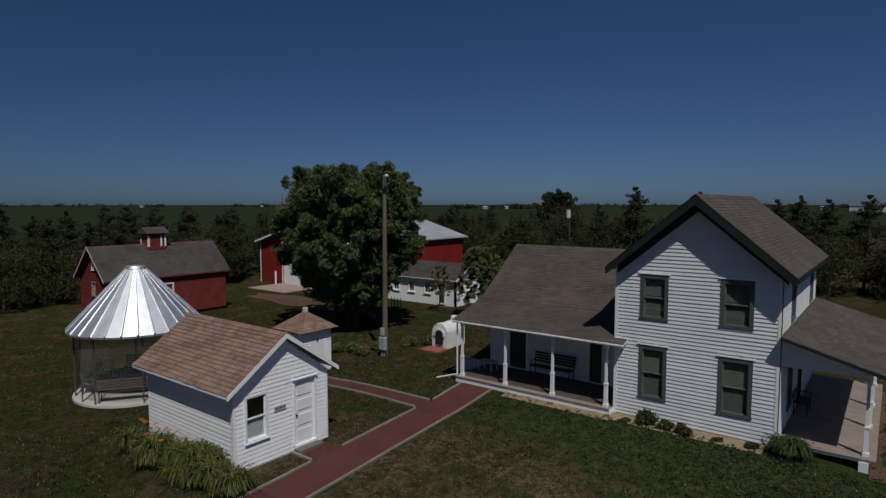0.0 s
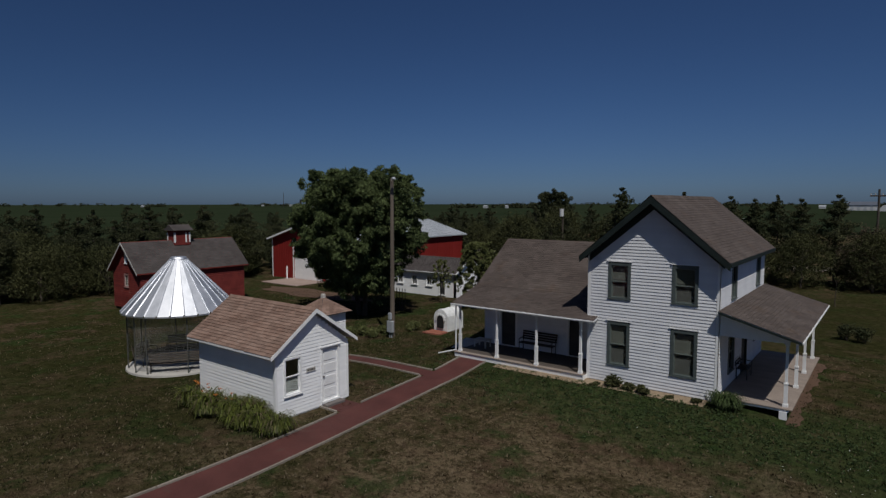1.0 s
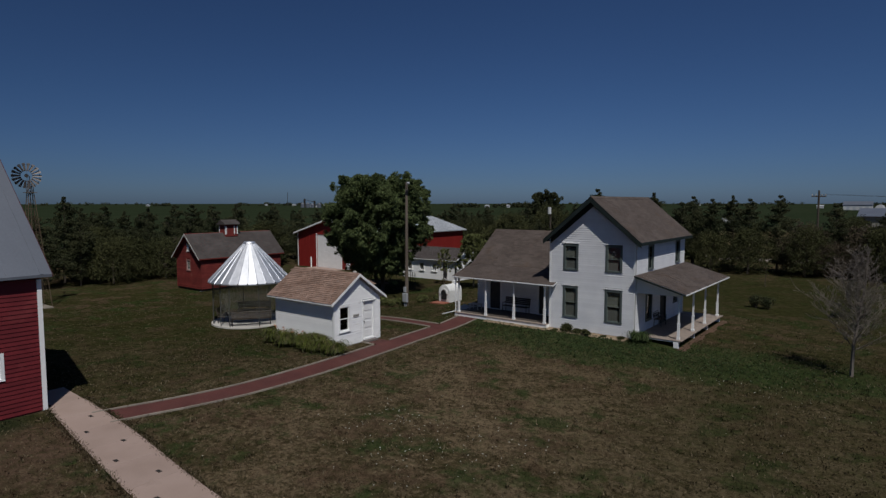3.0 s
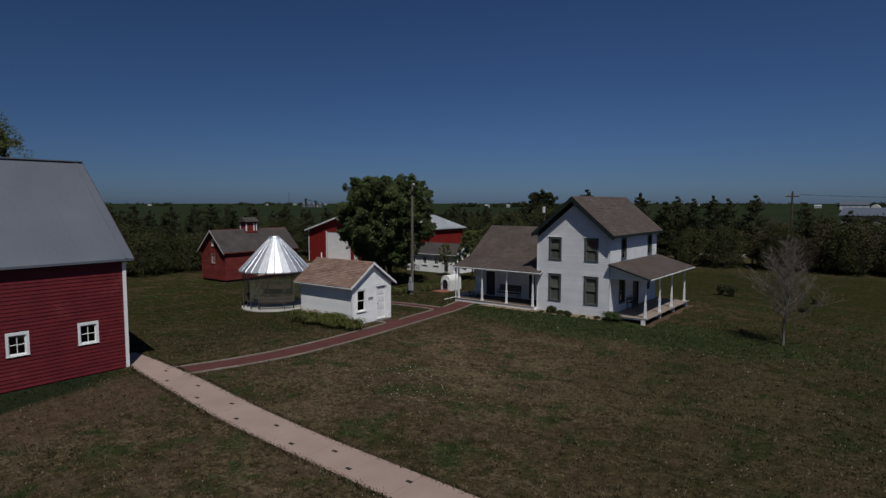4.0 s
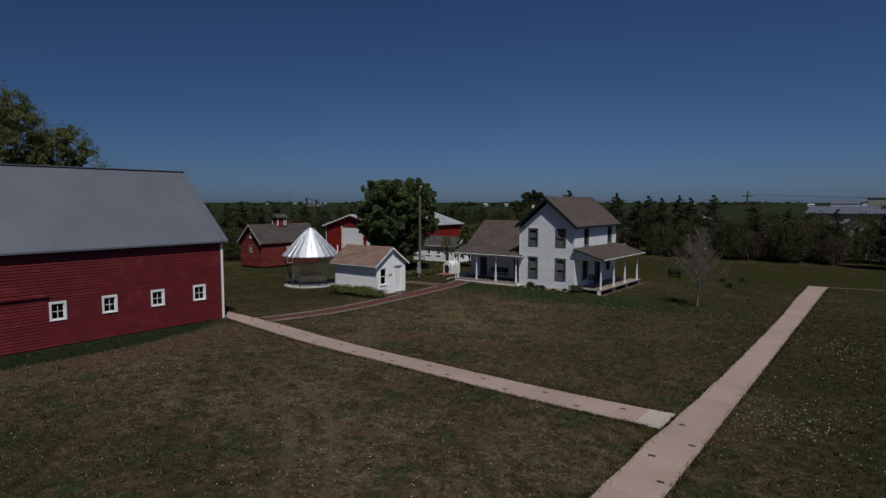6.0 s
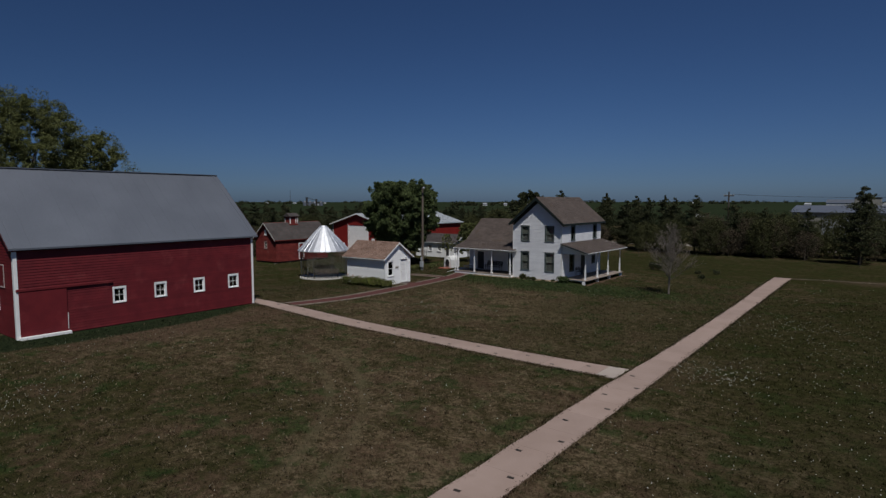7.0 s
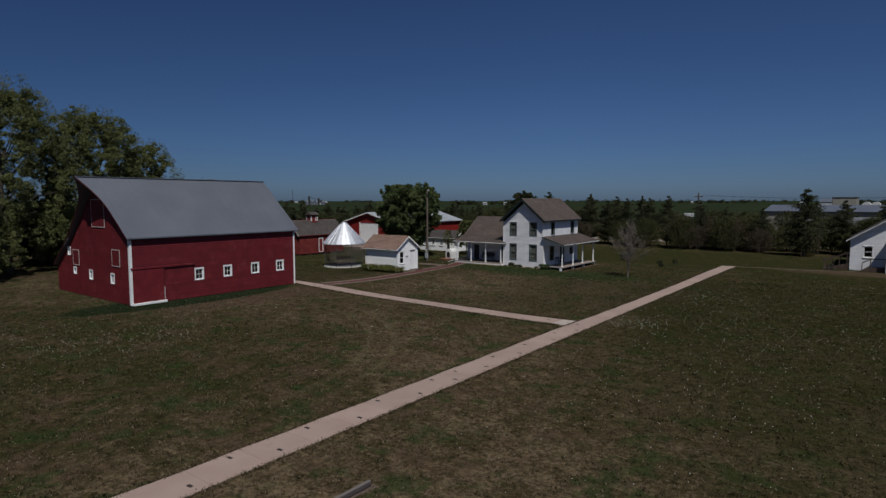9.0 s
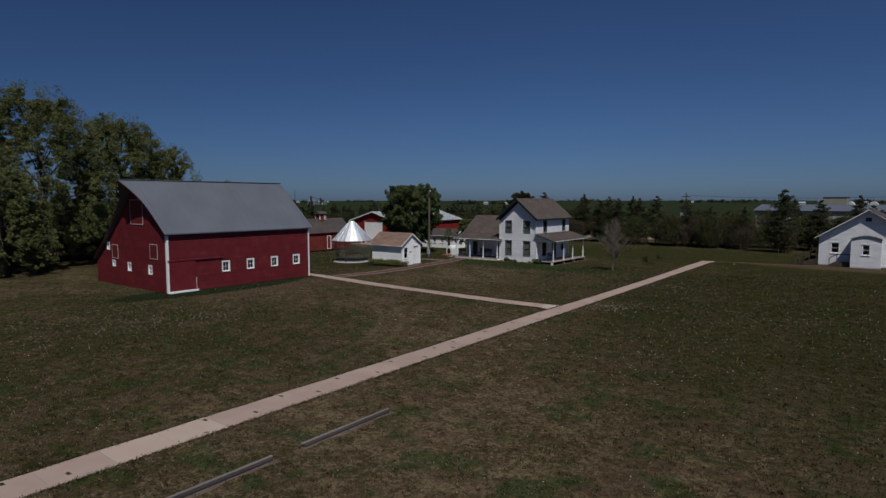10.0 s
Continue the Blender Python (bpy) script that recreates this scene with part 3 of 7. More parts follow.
prism(bm, [(-31.5 + 6.8 * math.cos(t) * (1 + 0.12 * math.sin(5 * t + 1)), 11.2 + 1.7 * math.sin(t) * (1 + 0.16 * math.sin(7 * t)), -0.335) for t in np.linspace(0, math.tau, 41)[:-1]], (0, 0, -0.1))
alone("dirt_yard", bm, M_DIRT, "bare brown earth drive beside the machine shed", "ground", "structure")

# concrete walks, laid in panels with open joints
def bend(points):
    """A smooth line through (along, across) points."""
    xs, ys = [p[0] for p in points], [p[1] for p in points]

    def at(v):
        k = max(0, min(len(xs) - 2, sum(1 for q in xs if q <= v) - 1))
        t = (v - xs[k]) / (xs[k + 1] - xs[k])
        sl = [(ys[min(i + 1, len(ys) - 1)] - ys[max(i - 1, 0)]) / (xs[min(i + 1, len(xs) - 1)] - xs[max(i - 1, 0)]) for i in (k, k + 1)]
        h = xs[k + 1] - xs[k]
        return (2 * t**3 - 3 * t**2 + 1) * ys[k] + (t**3 - 2 * t**2 + t) * h * sl[0] + (3 * t**2 - 2 * t**3) * ys[k + 1] + (t**3 - t**2) * h * sl[1]
    return at


def slab_quad(pts, z0, z1, r=0.006):
    bm = bmesh.new()
    prism(bm, [(p, q, float(ground_z(p, q)) + z1) for p, q in pts], (0, 0, z0 - z1))
    bmesh.ops.recalc_face_normals(bm, faces=bm.faces)
    if r:
        bmesh.ops.bevel(bm, geom=list(bm.edges), offset=r, segments=1, affect="EDGES")
    return bm


walk_long = tagged(new("pavement"), "pale concrete walk laid in panels across the lawn", "walkway", kind="structure")
PLACE[walk_long] = Matrix.Identity(4)


def long_x(y):
    """The long walk's edge, a hair off square."""
    return 20.14 + (17 - y) * 0.0066


def grown(y):
    """How far the turf has crept over the walk's inner edge."""
    return 0.24 * max(0.0, 1 - abs((y + 10) / 17) ** 3) + 0.03 * math.sin(y * 1.7)


WALK_END = 16.9
for k in range(45):
    y1 = WALK_END - 1.83 * k
    y0 = y1 - 1.824
    part("panel", slab_quad([(long_x(y0) + grown(y0), y0), (long_x(y0) + 1.5, y0), (long_x(y1) + 1.5, y1), (long_x(y1) + grown(y1), y1)], -0.12, 0.035, 0.003), M_PALECONCRETE if -57.5 < y0 < -53 or -66 < y0 < -60 else M_CONCRETE, walk_long)
cross = tagged(new("pavement"), "pale concrete walk from the barn corner to the long walk", "walkway", kind="structure")
PLACE[cross] = Matrix.Identity(4)
near_y = bend([(-8.8, -23.75), (-4, -24.42), (1.4, -25.05), (5.5, -25.28), (9, -25.42), (13, -25.65), (17, -25.75), (20.5, -25.65)])
far_y = bend([(-8.8, -22.45), (-4, -22.8), (1.4, -23.46), (5.5, -23.78), (9, -23.9), (13, -24.06), (17, -24.1), (20.5, -23.95)])
for k in range(16):
    a = -8.75 + k * 1.822
    b = a + (0.9 if k == 15 else 1.81)
    part("panel", slab_quad([(a, near_y(a)), (b, near_y(b)), (b, far_y(b)), (a, far_y(a))], -0.12, 0.035), M_CONCRETE, cross)
part("panel", slab_quad([(19.492, near_y(19.49)), (20.38, near_y(20.38)), (20.38, far_y(20.38)), (19.492, far_y(19.49))], -0.12, 0.035), M_NEWCONCRETE, cross)
part("panel", slab_quad([(-11.0, -23.6), (-8.77, -23.6), (-8.77, -22.5), (-11.0, -22.4)], -0.12, 0.03), M_CONCRETE, cross)
slot_bm = boxed(-0.10, 0.10, -0.055, 0.055, 0.0, 0.043)
SLOT = mesh_of("slot_plate", slot_bm, M_IRON)
plates = [(x, far_y(x) - 0.55, cross) for x in (-6.4, -3.2, -0.1, 3.1, 6.28, 9.4, 12.5, 15.53, 18.7)]
plates += [(x, near_y(x) + 0.42, cross) for x in (-4.9, -1.8, 1.43, 4.75, 7.5, 10.97, 14.02, 17.2)]
plates += [(20.88, y, walk_long) for y in (-24.9, -28.0, -31.5, -34.7, -37.9, -39.6, -43.0, -46.5, -49.5, -52.8, -58.9, -62.0)]
plates += [(21.62, y, walk_long) for y in (-26.5, -29.55, -33.3, -36.4, -38.9, -41.3, -44.7, -48.2, -51.2, -57.5, -60.5)]
for x, y, owner in plates:
    ob = new("slot_plate", SLOT)
    ob.matrix_basis = pose(x, y, 0, 0, 0, 2)
    attach(ob, owner)

# worn foot trail from the walk's end to the schoolhouse ramp
trail_y = bend([(21.6, 16.75), (24.5, 17.5), (28, 17.6), (30.5, 18.4), (33.2, 19.6)])
trail = bmesh.new()
cells = [21.6 + 0.4 * k for k in range(30)]
side_a = [trail.verts.new((x, trail_y(x) - 0.17 - 0.05 * math.sin(x * 3.1), 0.012)) for x in cells]
side_b = [trail.verts.new((x, trail_y(x) + 0.17 + 0.05 * math.sin(x * 2.3 + 1), 0.012)) for x in cells]
for k in range(len(cells) - 1):
    trail.faces.new((side_a[k], side_a[k + 1], side_b[k + 1], side_b[k]))
alone("trail", trail, M_TRAIL, "narrow worn earth trail through the grass", "trail", "structure")

# red paver path with kerbs
red_path = tagged(new("pavement"), "narrow path of dark red pavers between pale kerbs", "path", kind="structure")
PLACE[red_path] = Matrix.Identity(4)
mid_x = bend([(-23.6, -6.1), (-22.4, -5.85), (-20.4, -5.25), (-18, -4.80), (-15, -4.74), (-12, -4.90), (-9, -5.18), (-6, -5.48), (-3, -5.75), (-0.3, -5.85)])
HALF = 0.70


def ribbon(points_a, points_b, z):
    """A bed between two edges, following the ground."""
    bm = bmesh.new()
    va = [bm.verts.new((p, q, float(ground_z(p, q)) + z)) for p, q in points_a]
    vb = [bm.verts.new((p, q, float(ground_z(p, q)) + z)) for p, q in points_b]
    for k in range(len(va) - 1):
        bm.faces.new((va[k], vb[k], vb[k + 1], va[k + 1]))
    edge = bmesh.ops.extrude_face_region(bm, geom=list(bm.faces))["geom"]
    bmesh.ops.translate(bm, verts=[g for g in edge if isinstance(g, bmesh.types.BMVert)], vec=(0, 0, -0.1))
    return bm


PATH_Y = [-23.2 + 0.76 * k for k in range(31)]
part("paver_bed", ribbon([(mid_x(y) - HALF, y) for y in PATH_Y], [(mid_x(y) + HALF, y) for y in PATH_Y], 0.018), M_BRICKPATH, red_path)
BRANCH_X = [-13.6 + 0.6 * k for k in range(13)]
part("paver_bed", ribbon([(x, -3.45) for x in BRANCH_X], [(x, -2.65) for x in BRANCH_X], 0.014), M_BRICKPATH, red_path)
part("paver_bed", ribbon([(-7.0, -8.95), (-5.8, -8.95)], [(-7.0, -7.85), (-5.8, -7.85)], 0.012), M_BRICKPATH, red_path)


def kerb(points, w=0.034):
    """Kerb pieces end to end along a line."""
    for (xa, ya), (xb, yb) in zip(points, points[1:]):
        d = Vector((xb - xa, yb - ya, 0))
        s = Vector((-d.y, d.x, 0)).normalized() * w
        g = d.normalized() * 0.008
        quad = [(xa + s.x + g.x, ya + s.y + g.y), (xa - s.x + g.x, ya - s.y + g.y), (xb - s.x - g.x, yb - s.y - g.y), (xb + s.x - g.x, yb + s.y - g.y)]
        part("kerb", slab_quad(quad, -0.1, 0.07, 0.01), M_KERB, red_path)


def run_of(y0, y1, off):
    k = max(1, round((y1 - y0) / 1.2))
    return [(mid_x(y0 + (y1 - y0) * i / k) + off, y0 + (y1 - y0) * i / k) for i in range(k + 1)]


kerb(run_of(-23.0, -0.45, HALF + 0.06))
kerb(run_of(-23.0, -9.15, -HALF - 0.06))
kerb([(-6.95, -9.05), (-6.0, -9.05)])
kerb(run_of(-7.75, -3.6, -HALF - 0.06))
kerb(run_of(-2.5, -0.45, -HALF - 0.06))
for y in (-3.51, -2.59):
    kerb([(-13.5 + 1.15 * k, y) for k in range(7)])

# ---- farmhouse ----
HX0, HX1, HY1 = -0.1, 5.1, 8.9
house = thing("farmhouse", 2.5, 4, 0.2, "white two-storey clapboard farmhouse with brown shingle roof and dark green trim", "house")
W = HX1 - HX0
gable = [(0, 5.60), (2.7, 7.89), (W, 5.60)]
front = Face((HX0, 0, 0), (1, 0, 0), (0, -1, 0))
front_wins = [(0.87, 1.82, 3.83, 5.36), (3.46, 4.44, 3.85, 5.38), (0.87, 1.82, 1.03, 2.88), (3.46, 4.47, 1.0, 2.86)]
side = Face((HX1, 0, 0), (0, 1, 0), (1, 0, 0))
side_wins = [(1.85, 2.80, 3.9, 5.42), (6.95, 7.9, 3.9, 5.42), (1.6, 2.7, 0.95, 2.72), (6.75, 7.6, 1.35, 2.25)]
side_door = (4.2, 5.3, 0.45, 2.7)
west = Face((HX0, HY1, 0), (0, -1, 0), (-1, 0, 0))
north = Face((HX1, HY1, 0), (-1, 0, 0), (0, 1, 0))
flat = [(0, 5.60), (HY1, 5.60)]
wall("wall", front, W, 0.1, gable, front_wins, M_WALLCORE, house)
wall("wall", side, HY1, 0.1, flat, side_wins + [side_door], M_WALLCORE, house)
wall("wall", west, HY1, 0.1, flat, [], M_WHITE, house)
wall("wall", north, W, 0.1, gable, [], M_WHITE, house)
part("room_floor", boxed(HX0 + 0.2, HX1 - 0.2, 0.2, HY1 - 0.2, 0.3, 0.4), M_INSIDE, house)
part("upper_floor", boxed(HX0 + 0.2, HX1 - 0.2, 0.2, HY1 - 0.2, 3.05, 3.25), M_INSIDE, house)
part("foundation", boxed(HX0 + 0.03, HX1 - 0.03, 0.03, HY1 - 0.03, -0.1, 0.28), M_SLAB, house)
for k, o in enumerate(front_wins):
    window(front, *o, house, M_CASING, 0.125, shade=0.45 if k < 2 else 0.5, sash=M_SASH, sill=0.02)
for k, o in enumerate(side_wins):
    window(side, *o, house, M_CASING, 0.15, shade=0.45 if k < 2 else 0.5, sash=M_SASH, sill=0.02)


def door(face, u0, u1, z0, z1, parent, casing, leaf, panels=4, name="door", cw=0.11, knob=M_IRON):
    bm = bmesh.new()
    for a, b, lo, hi in ((u0, u0 + cw, z0, z1), (u1 - cw, u1, z0, z1), (u0 + cw, u1 - cw, z1 - cw, z1)):
        box(bm, a, b, -0.1, 0.04, lo, hi, face.m)
    d = part(name, bm, casing, parent)
    a, b, lo, hi = u0 + cw, u1 - cw, z0 + 0.03, z1 - cw
    lf = part("leaf", boxed(a, b, -0.08, -0.04, lo, hi, m=face.m), leaf, d)
    h = (hi - lo - 0.1) / panels
    for k in range(panels):
        bm = bevelled(a + 0.1, b - 0.1, -0.045, -0.022, lo + 0.1 + k * h, lo + k * h + h - 0.02, r=0.012, m=face.m)
        part("door_panel", bm, leaf, d)
    bm = bmesh.new()
    p, q = face.at(a + 0.07, -0.04, lo + 0.95), face.at(a + 0.07, 0.025, lo + 0.95)
    tube(bm, p, q, 0.025, 0.035, 8)
    part("door_knob", bm, knob, d)
    part("threshold", boxed(u0, u1, -0.1, 0.08, z0 - 0.04, z0 + 0.03, m=face.m), casing, d)
    return d


door(side, *side_door, house, M_GREEN, M_DOOR)
# corner boards and friezes
for x, y, s in ((HX0 - 0.03, -0.032, 1), (HX1 - 0.09, -0.032, 1)):
    part("corner_board", boxed(x, x + 0.12, -0.034, -0.002, 0.22, 5.62), M_TRIM, house)
part("corner_board", boxed(HX1 + 0.002, HX1 + 0.034, -0.034, 0.10, 0.22, 5.62), M_TRIM, house)
part("corner_board", boxed(HX1 + 0.002, HX1 + 0.034, HY1 - 0.1, HY1 + 0.03, 0.22, 5.62), M_TRIM, house)
part("frieze", boxed(HX1 + 0.002, HX1 + 0.03, 0.10, HY1 - 0.1, 5.45, 5.62), M_TRIM, house)
for sgn in (-1, 1):
    bm = bmesh.new()
    p0, p1 = (2.6 + sgn * 2.66, -0.034, 5.62), (2.6, -0.034, 7.88)
    prism(bm, [p0, p1, (p1[0], p1[1], p1[2] - 0.36), (p0[0], p0[1], p0[2] - 0.30)], (0, -0.022, 0))
    part("rake_frieze", bm, M_GREEN, house)
# main roof
RZ, RS = 8.07, 0.85
RY0, RY1, RH = -0.48, 9.15, 2.93
for sgn in (-1, 1):
    bm = bmesh.new()
    e = 2.6 + sgn * RH
    slab(bm, (2.6, RY0, RZ - 0.012), (e, RY0, RZ - RS * RH - 0.012), (e, RY1, RZ - RS * RH - 0.012), (2.6, RY1, RZ - 0.012), 0.10)
    roof = part("roof", bm, M_GREEN, house, "dark green roof deck and soffit")
    bm = bmesh.new()
    shingles(bm, (e, RY0 - 0.02, RZ - RS * RH), (0, 1, 0), (-sgn, 0, RS), RY1 - RY0 + 0.04, RH * math.hypot(1, RS), 0.145, 0.32, 0.012, 5 + sgn)
    part("shingle_course", bm, M_ROOF, roof, "brown shingles", kind="stuff")
    for y in (RY0, RY1 - 0.035):
        bm = bmesh.new()
        prism(bm, [(2.6, y - 0.03, RZ - 0.03), (e, y - 0.03, RZ - RS * RH - 0.03), (e, y - 0.03, RZ - RS * RH - 0.28), (2.6, y - 0.03, RZ - 0.32)], (0, 0.05, 0))
        part("rake_board", bm, M_GREEN, roof)
    part("fascia", boxed(min(e, e + sgn * 0.03), max(e, e + sgn * 0.03), RY0, RY1, RZ - RS * RH - 0.16, RZ - RS * RH - 0.015), M_GREEN, roof)
bm = bmesh.new()
for k in range(32):
    y = RY0 + k * (RY1 - RY0) / 32
    for sgn in (-1, 1):
        slab(bm, (2.6, y, RZ + 0.03), (2.6 + sgn * 0.15, y, RZ + 0.03 - RS * 0.15), (2.6 + sgn * 0.15, y + 0.29, RZ + 0.025 - RS * 0.15), (2.6, y + 0.29, RZ + 0.025), 0.012)
part("ridge_cap", bm, M_ROOF, house, kind="stuff")

# porch on the sunny side
DZ = 0.45
porch_roof_pts = (HX1 + 0.03, 3.78, 7.85, 2.98)
part("deck_frame", boxed(HX1 + 0.02, 7.46, 0.05, 9.1, DZ - 0.11, DZ - 0.03), M_TRIM, house)
deck_mesh = mesh_of("deck_board", boxed(0, 1, 0, 0.135, -0.03, 0.0), M_DECK)
for k in range(65):
    ob = new("deck_board", deck_mesh)
    ob.matrix_basis = Matrix.Translation((HX1 + 0.04, 0.02 + 0.14 * k, DZ)) @ Matrix.Diagonal((2.45, 1, 1, 1))
    attach(ob, house)
for x, y in ((7.3, 0.1), (7.3, 3.1), (7.3, 6.0), (7.3, 9.0), (5.4, 0.35)):
    part("deck_pier", boxed(x - 0.12, x + 0.12, y - 0.08, y + 0.12, -0.05, DZ - 0.11), M_TRIM, house)


def post(x, y, z0, z1, parent):
    """A white porch post: plinth, square pedestal, neck moulding, slim shaft, cap."""
    bm = bmesh.new()
    for w, a, b in ((0.085, z0, z0 + 0.10), (0.06, z0 + 0.10, z0 + 0.82), (0.074, z0 + 0.82, z0 + 0.87), (0.043, z0 + 0.87, z1 - 0.12), (0.07, z1 - 0.12, z1)):
        box(bm, x - w, x + w, y - w, y + w, a, b)
    part("post", bm, M_TRIM, parent)


for y in (0.35, 3.1, 5.65, 8.7):
    post(7.33, y, DZ, 2.80, house)
x0, z0, x1, z1 = porch_roof_pts
bm = bmesh.new()
slab(bm, (x0, -0.32, z0 - 0.012), (x1, -0.32, z1 - 0.012), (x1, 9.25, z1 - 0.012), (x0, 9.25, z0 - 0.012), 0.08)
porch_roof = part("porch_roof", bm, M_TRIM, house, "white-edged porch roof deck")
bm = bmesh.new()
shingles(bm, (x1, -0.34, z1), (0, 1, 0), (x0 - x1, 0, z0 - z1), 9.61, math.hypot(x1 - x0, z1 - z0), 0.145, 0.32, 0.012, 9)
part("shingle_course", bm, M_ROOF, porch_roof, "brown shingles", kind="stuff")
part("gutter", boxed(x1, x1 + 0.035, -0.33, 9.26, z1 - 0.06, z1 - 0.01), M_TRIM, porch_roof)
for y in (0.06, 9.0):
    bm = bmesh.new()
    prism(bm, [(HX1 + 0.04, y, z0 - 0.11), (7.40, y, 3.02), (7.40, y, 2.80), (HX1 + 0.04, y, 2.80)], (0, 0.05, 0))
    part("porch_gable", bm, M_TRIM, porch_roof)
part("porch_beam", boxed(7.25, 7.41, 0.12, 9.0, 2.80, 2.98), M_TRIM, porch_roof)
bm = bmesh.new()
prism(bm, [(x0, -0.335, z0 - 0.02), (x1, -0.335, z1 - 0.02), (x1, -0.335, z1 - 0.10), (x0, -0.335, z0 - 0.10)], (0, -0.02, 0))
part("porch_rake", bm, M_GREEN, porch_roof)

# ell with the long porch
ell = thing("house_wing", -3.5, 5, 0.2, "low white clapboard wing with brown bell-cast shingle roof and open porch", "house wing")
EX0, EX1, EY0, EY1 = -6.85, HX0 - 0.005, 2.2, 7.7
efront = Face((EX0, EY0, 0), (1, 0, 0), (0, -1, 0))
ewest = Face((EX0, EY1, 0), (0, -1, 0), (-1, 0, 0))
enorth = Face((EX1, EY1, 0), (-1, 0, 0), (0, 1, 0))
edoors = [(0.92, 1.98, DZ, 2.45), (4.72, 5.47, DZ, 2.45)]
EW = EX1 - EX0
wall("wall", efront, EW, 0.1, [(0, 3.5), (EW, 3.5)], edoors, M_WALLCORE, ell)
wall("wall", ewest, EY1 - EY0, 0.1, [(0, 3.5), (2.85, 5.62), (EY1 - EY0, 3.5)], [], M_WHITE, ell)
wall("wall", enorth, EW, 0.1, [(0, 3.5), (EW, 3.5)], [], M_WHITE, ell)
for o in edoors:
    door(efront, *o, ell, M_TRIM, M_DOOR, panels=3)
ER = 4.85
for name, a, b in (("roof", (ER, 5.80), (1.78, 3.53)), ("roof", (1.78, 3.53), (-0.52, 2.86)), ("roof", (ER, 5.80), (8.0, 3.47))):
    xr = 0.36 if b[0] < 0 else EX1
    bm = bmesh.new()
    if b[0] < 0:
        # the porch roof runs past the main house's corner only in front of its wall
        slab(bm, (-7.05, a[0], a[1]), (-7.05, b[0], b[1]), (EX1, b[0], b[1]), (EX1, a[0], a[1]), 0.09)
        t = (a[0] + 0.04) / (a[0] - b[0])
        zc = a[1] + (b[1] - a[1]) * t
        slab(bm, (EX1, -0.04, zc), (EX1, b[0], b[1]), (0.36, b[0], b[1]), (0.36, -0.04, zc), 0.09)
    else:
        slab(bm, (-7.05, a[0], a[1]), (-7.05, b[0], b[1]), (EX1, b[0], b[1]), (EX1, a[0], a[1]), 0.09)
    rf = part(name, bm, M_TRIM, ell, "white-edged roof deck")
    bm = bmesh.new()
    slab(bm, (-7.04, a[0], a[1] + 0.009), (-7.04, b[0] + 0.01, b[1] + 0.009), (EX1, b[0] + 0.01, b[1] + 0.009), (EX1, a[0], a[1] + 0.009), 0.006)
    part("underlay", bm, M_ROOF, rf)
    bm = bmesh.new()
    L = math.hypot(a[0] - b[0], a[1] - b[1])
    shingles(bm, (-7.07, b[0], b[1] + 0.012), (1, 0, 0), (0, a[0] - b[0], a[1] - b[1]), EX1 + 7.07, L, 0.145, 0.32, 0.012, int(17 + a[0] + b[0]))
    if b[0] < 0:
        shingles(bm, (EX1, b[0], b[1] + 0.012), (1, 0, 0), (0, a[0] - b[0], a[1] - b[1]), 0.38 - EX1, 0.49, 0.145, 0.32, 0.012, 31)
        part("gutter", boxed(-7.07, 0.38, b[0] - 0.035, b[0], b[1] - 0.05, b[1] - 0.008), M_TRIM, rf)
    part("shingle_course", bm, M_ROOF, rf, "brown shingles", kind="stuff")
part("deck_frame", boxed(-6.95, EX1 - 0.02, -0.38, EY0 - 0.01, DZ - 0.25, DZ - 0.03), M_TRIM, ell)
# boards behind the sunlit front pair take the colour with shade in it
shaded_deck_mesh = mesh_of("deck_board", boxed(0, 1, 0, 0.135, -0.03, 0.0), M_SHADEDECK)
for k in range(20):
    ob = new("deck_board", shaded_deck_mesh if k > 1 else deck_mesh)
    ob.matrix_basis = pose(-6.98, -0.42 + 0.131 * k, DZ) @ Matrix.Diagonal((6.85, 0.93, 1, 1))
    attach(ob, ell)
for x in (-6.72, -4.58, -2.47, -0.33):
    post(x, -0.22, DZ, 2.74, ell)
part("porch_beam", boxed(-6.9, -0.12, -0.30, -0.14, 2.74, 2.87), M_TRIM, ell)
bm = bmesh.new()
tube(bm, (-6.93, -0.3, 2.7), (-6.93, -0.3, 0.5), 0.035, 0.035, 8)
tube(bm, (-6.93, -0.3, 0.5), (-7.9, -0.5, 0.22), 0.035, 0.035, 8)
part("downspout", bm, M_TRIM, ell)
bm = bmesh.new()
prism(bm, [(-8.3, 1.1, 0.12), (-8.3, 2.5, 0.12), (-8.3, 2.5, 0.42)], (1.3, 0, 0))
alone("cellar_hatch", bm, M_SLAB, "low pale sloping cellar hatch beside the porch", "cellar hatch")


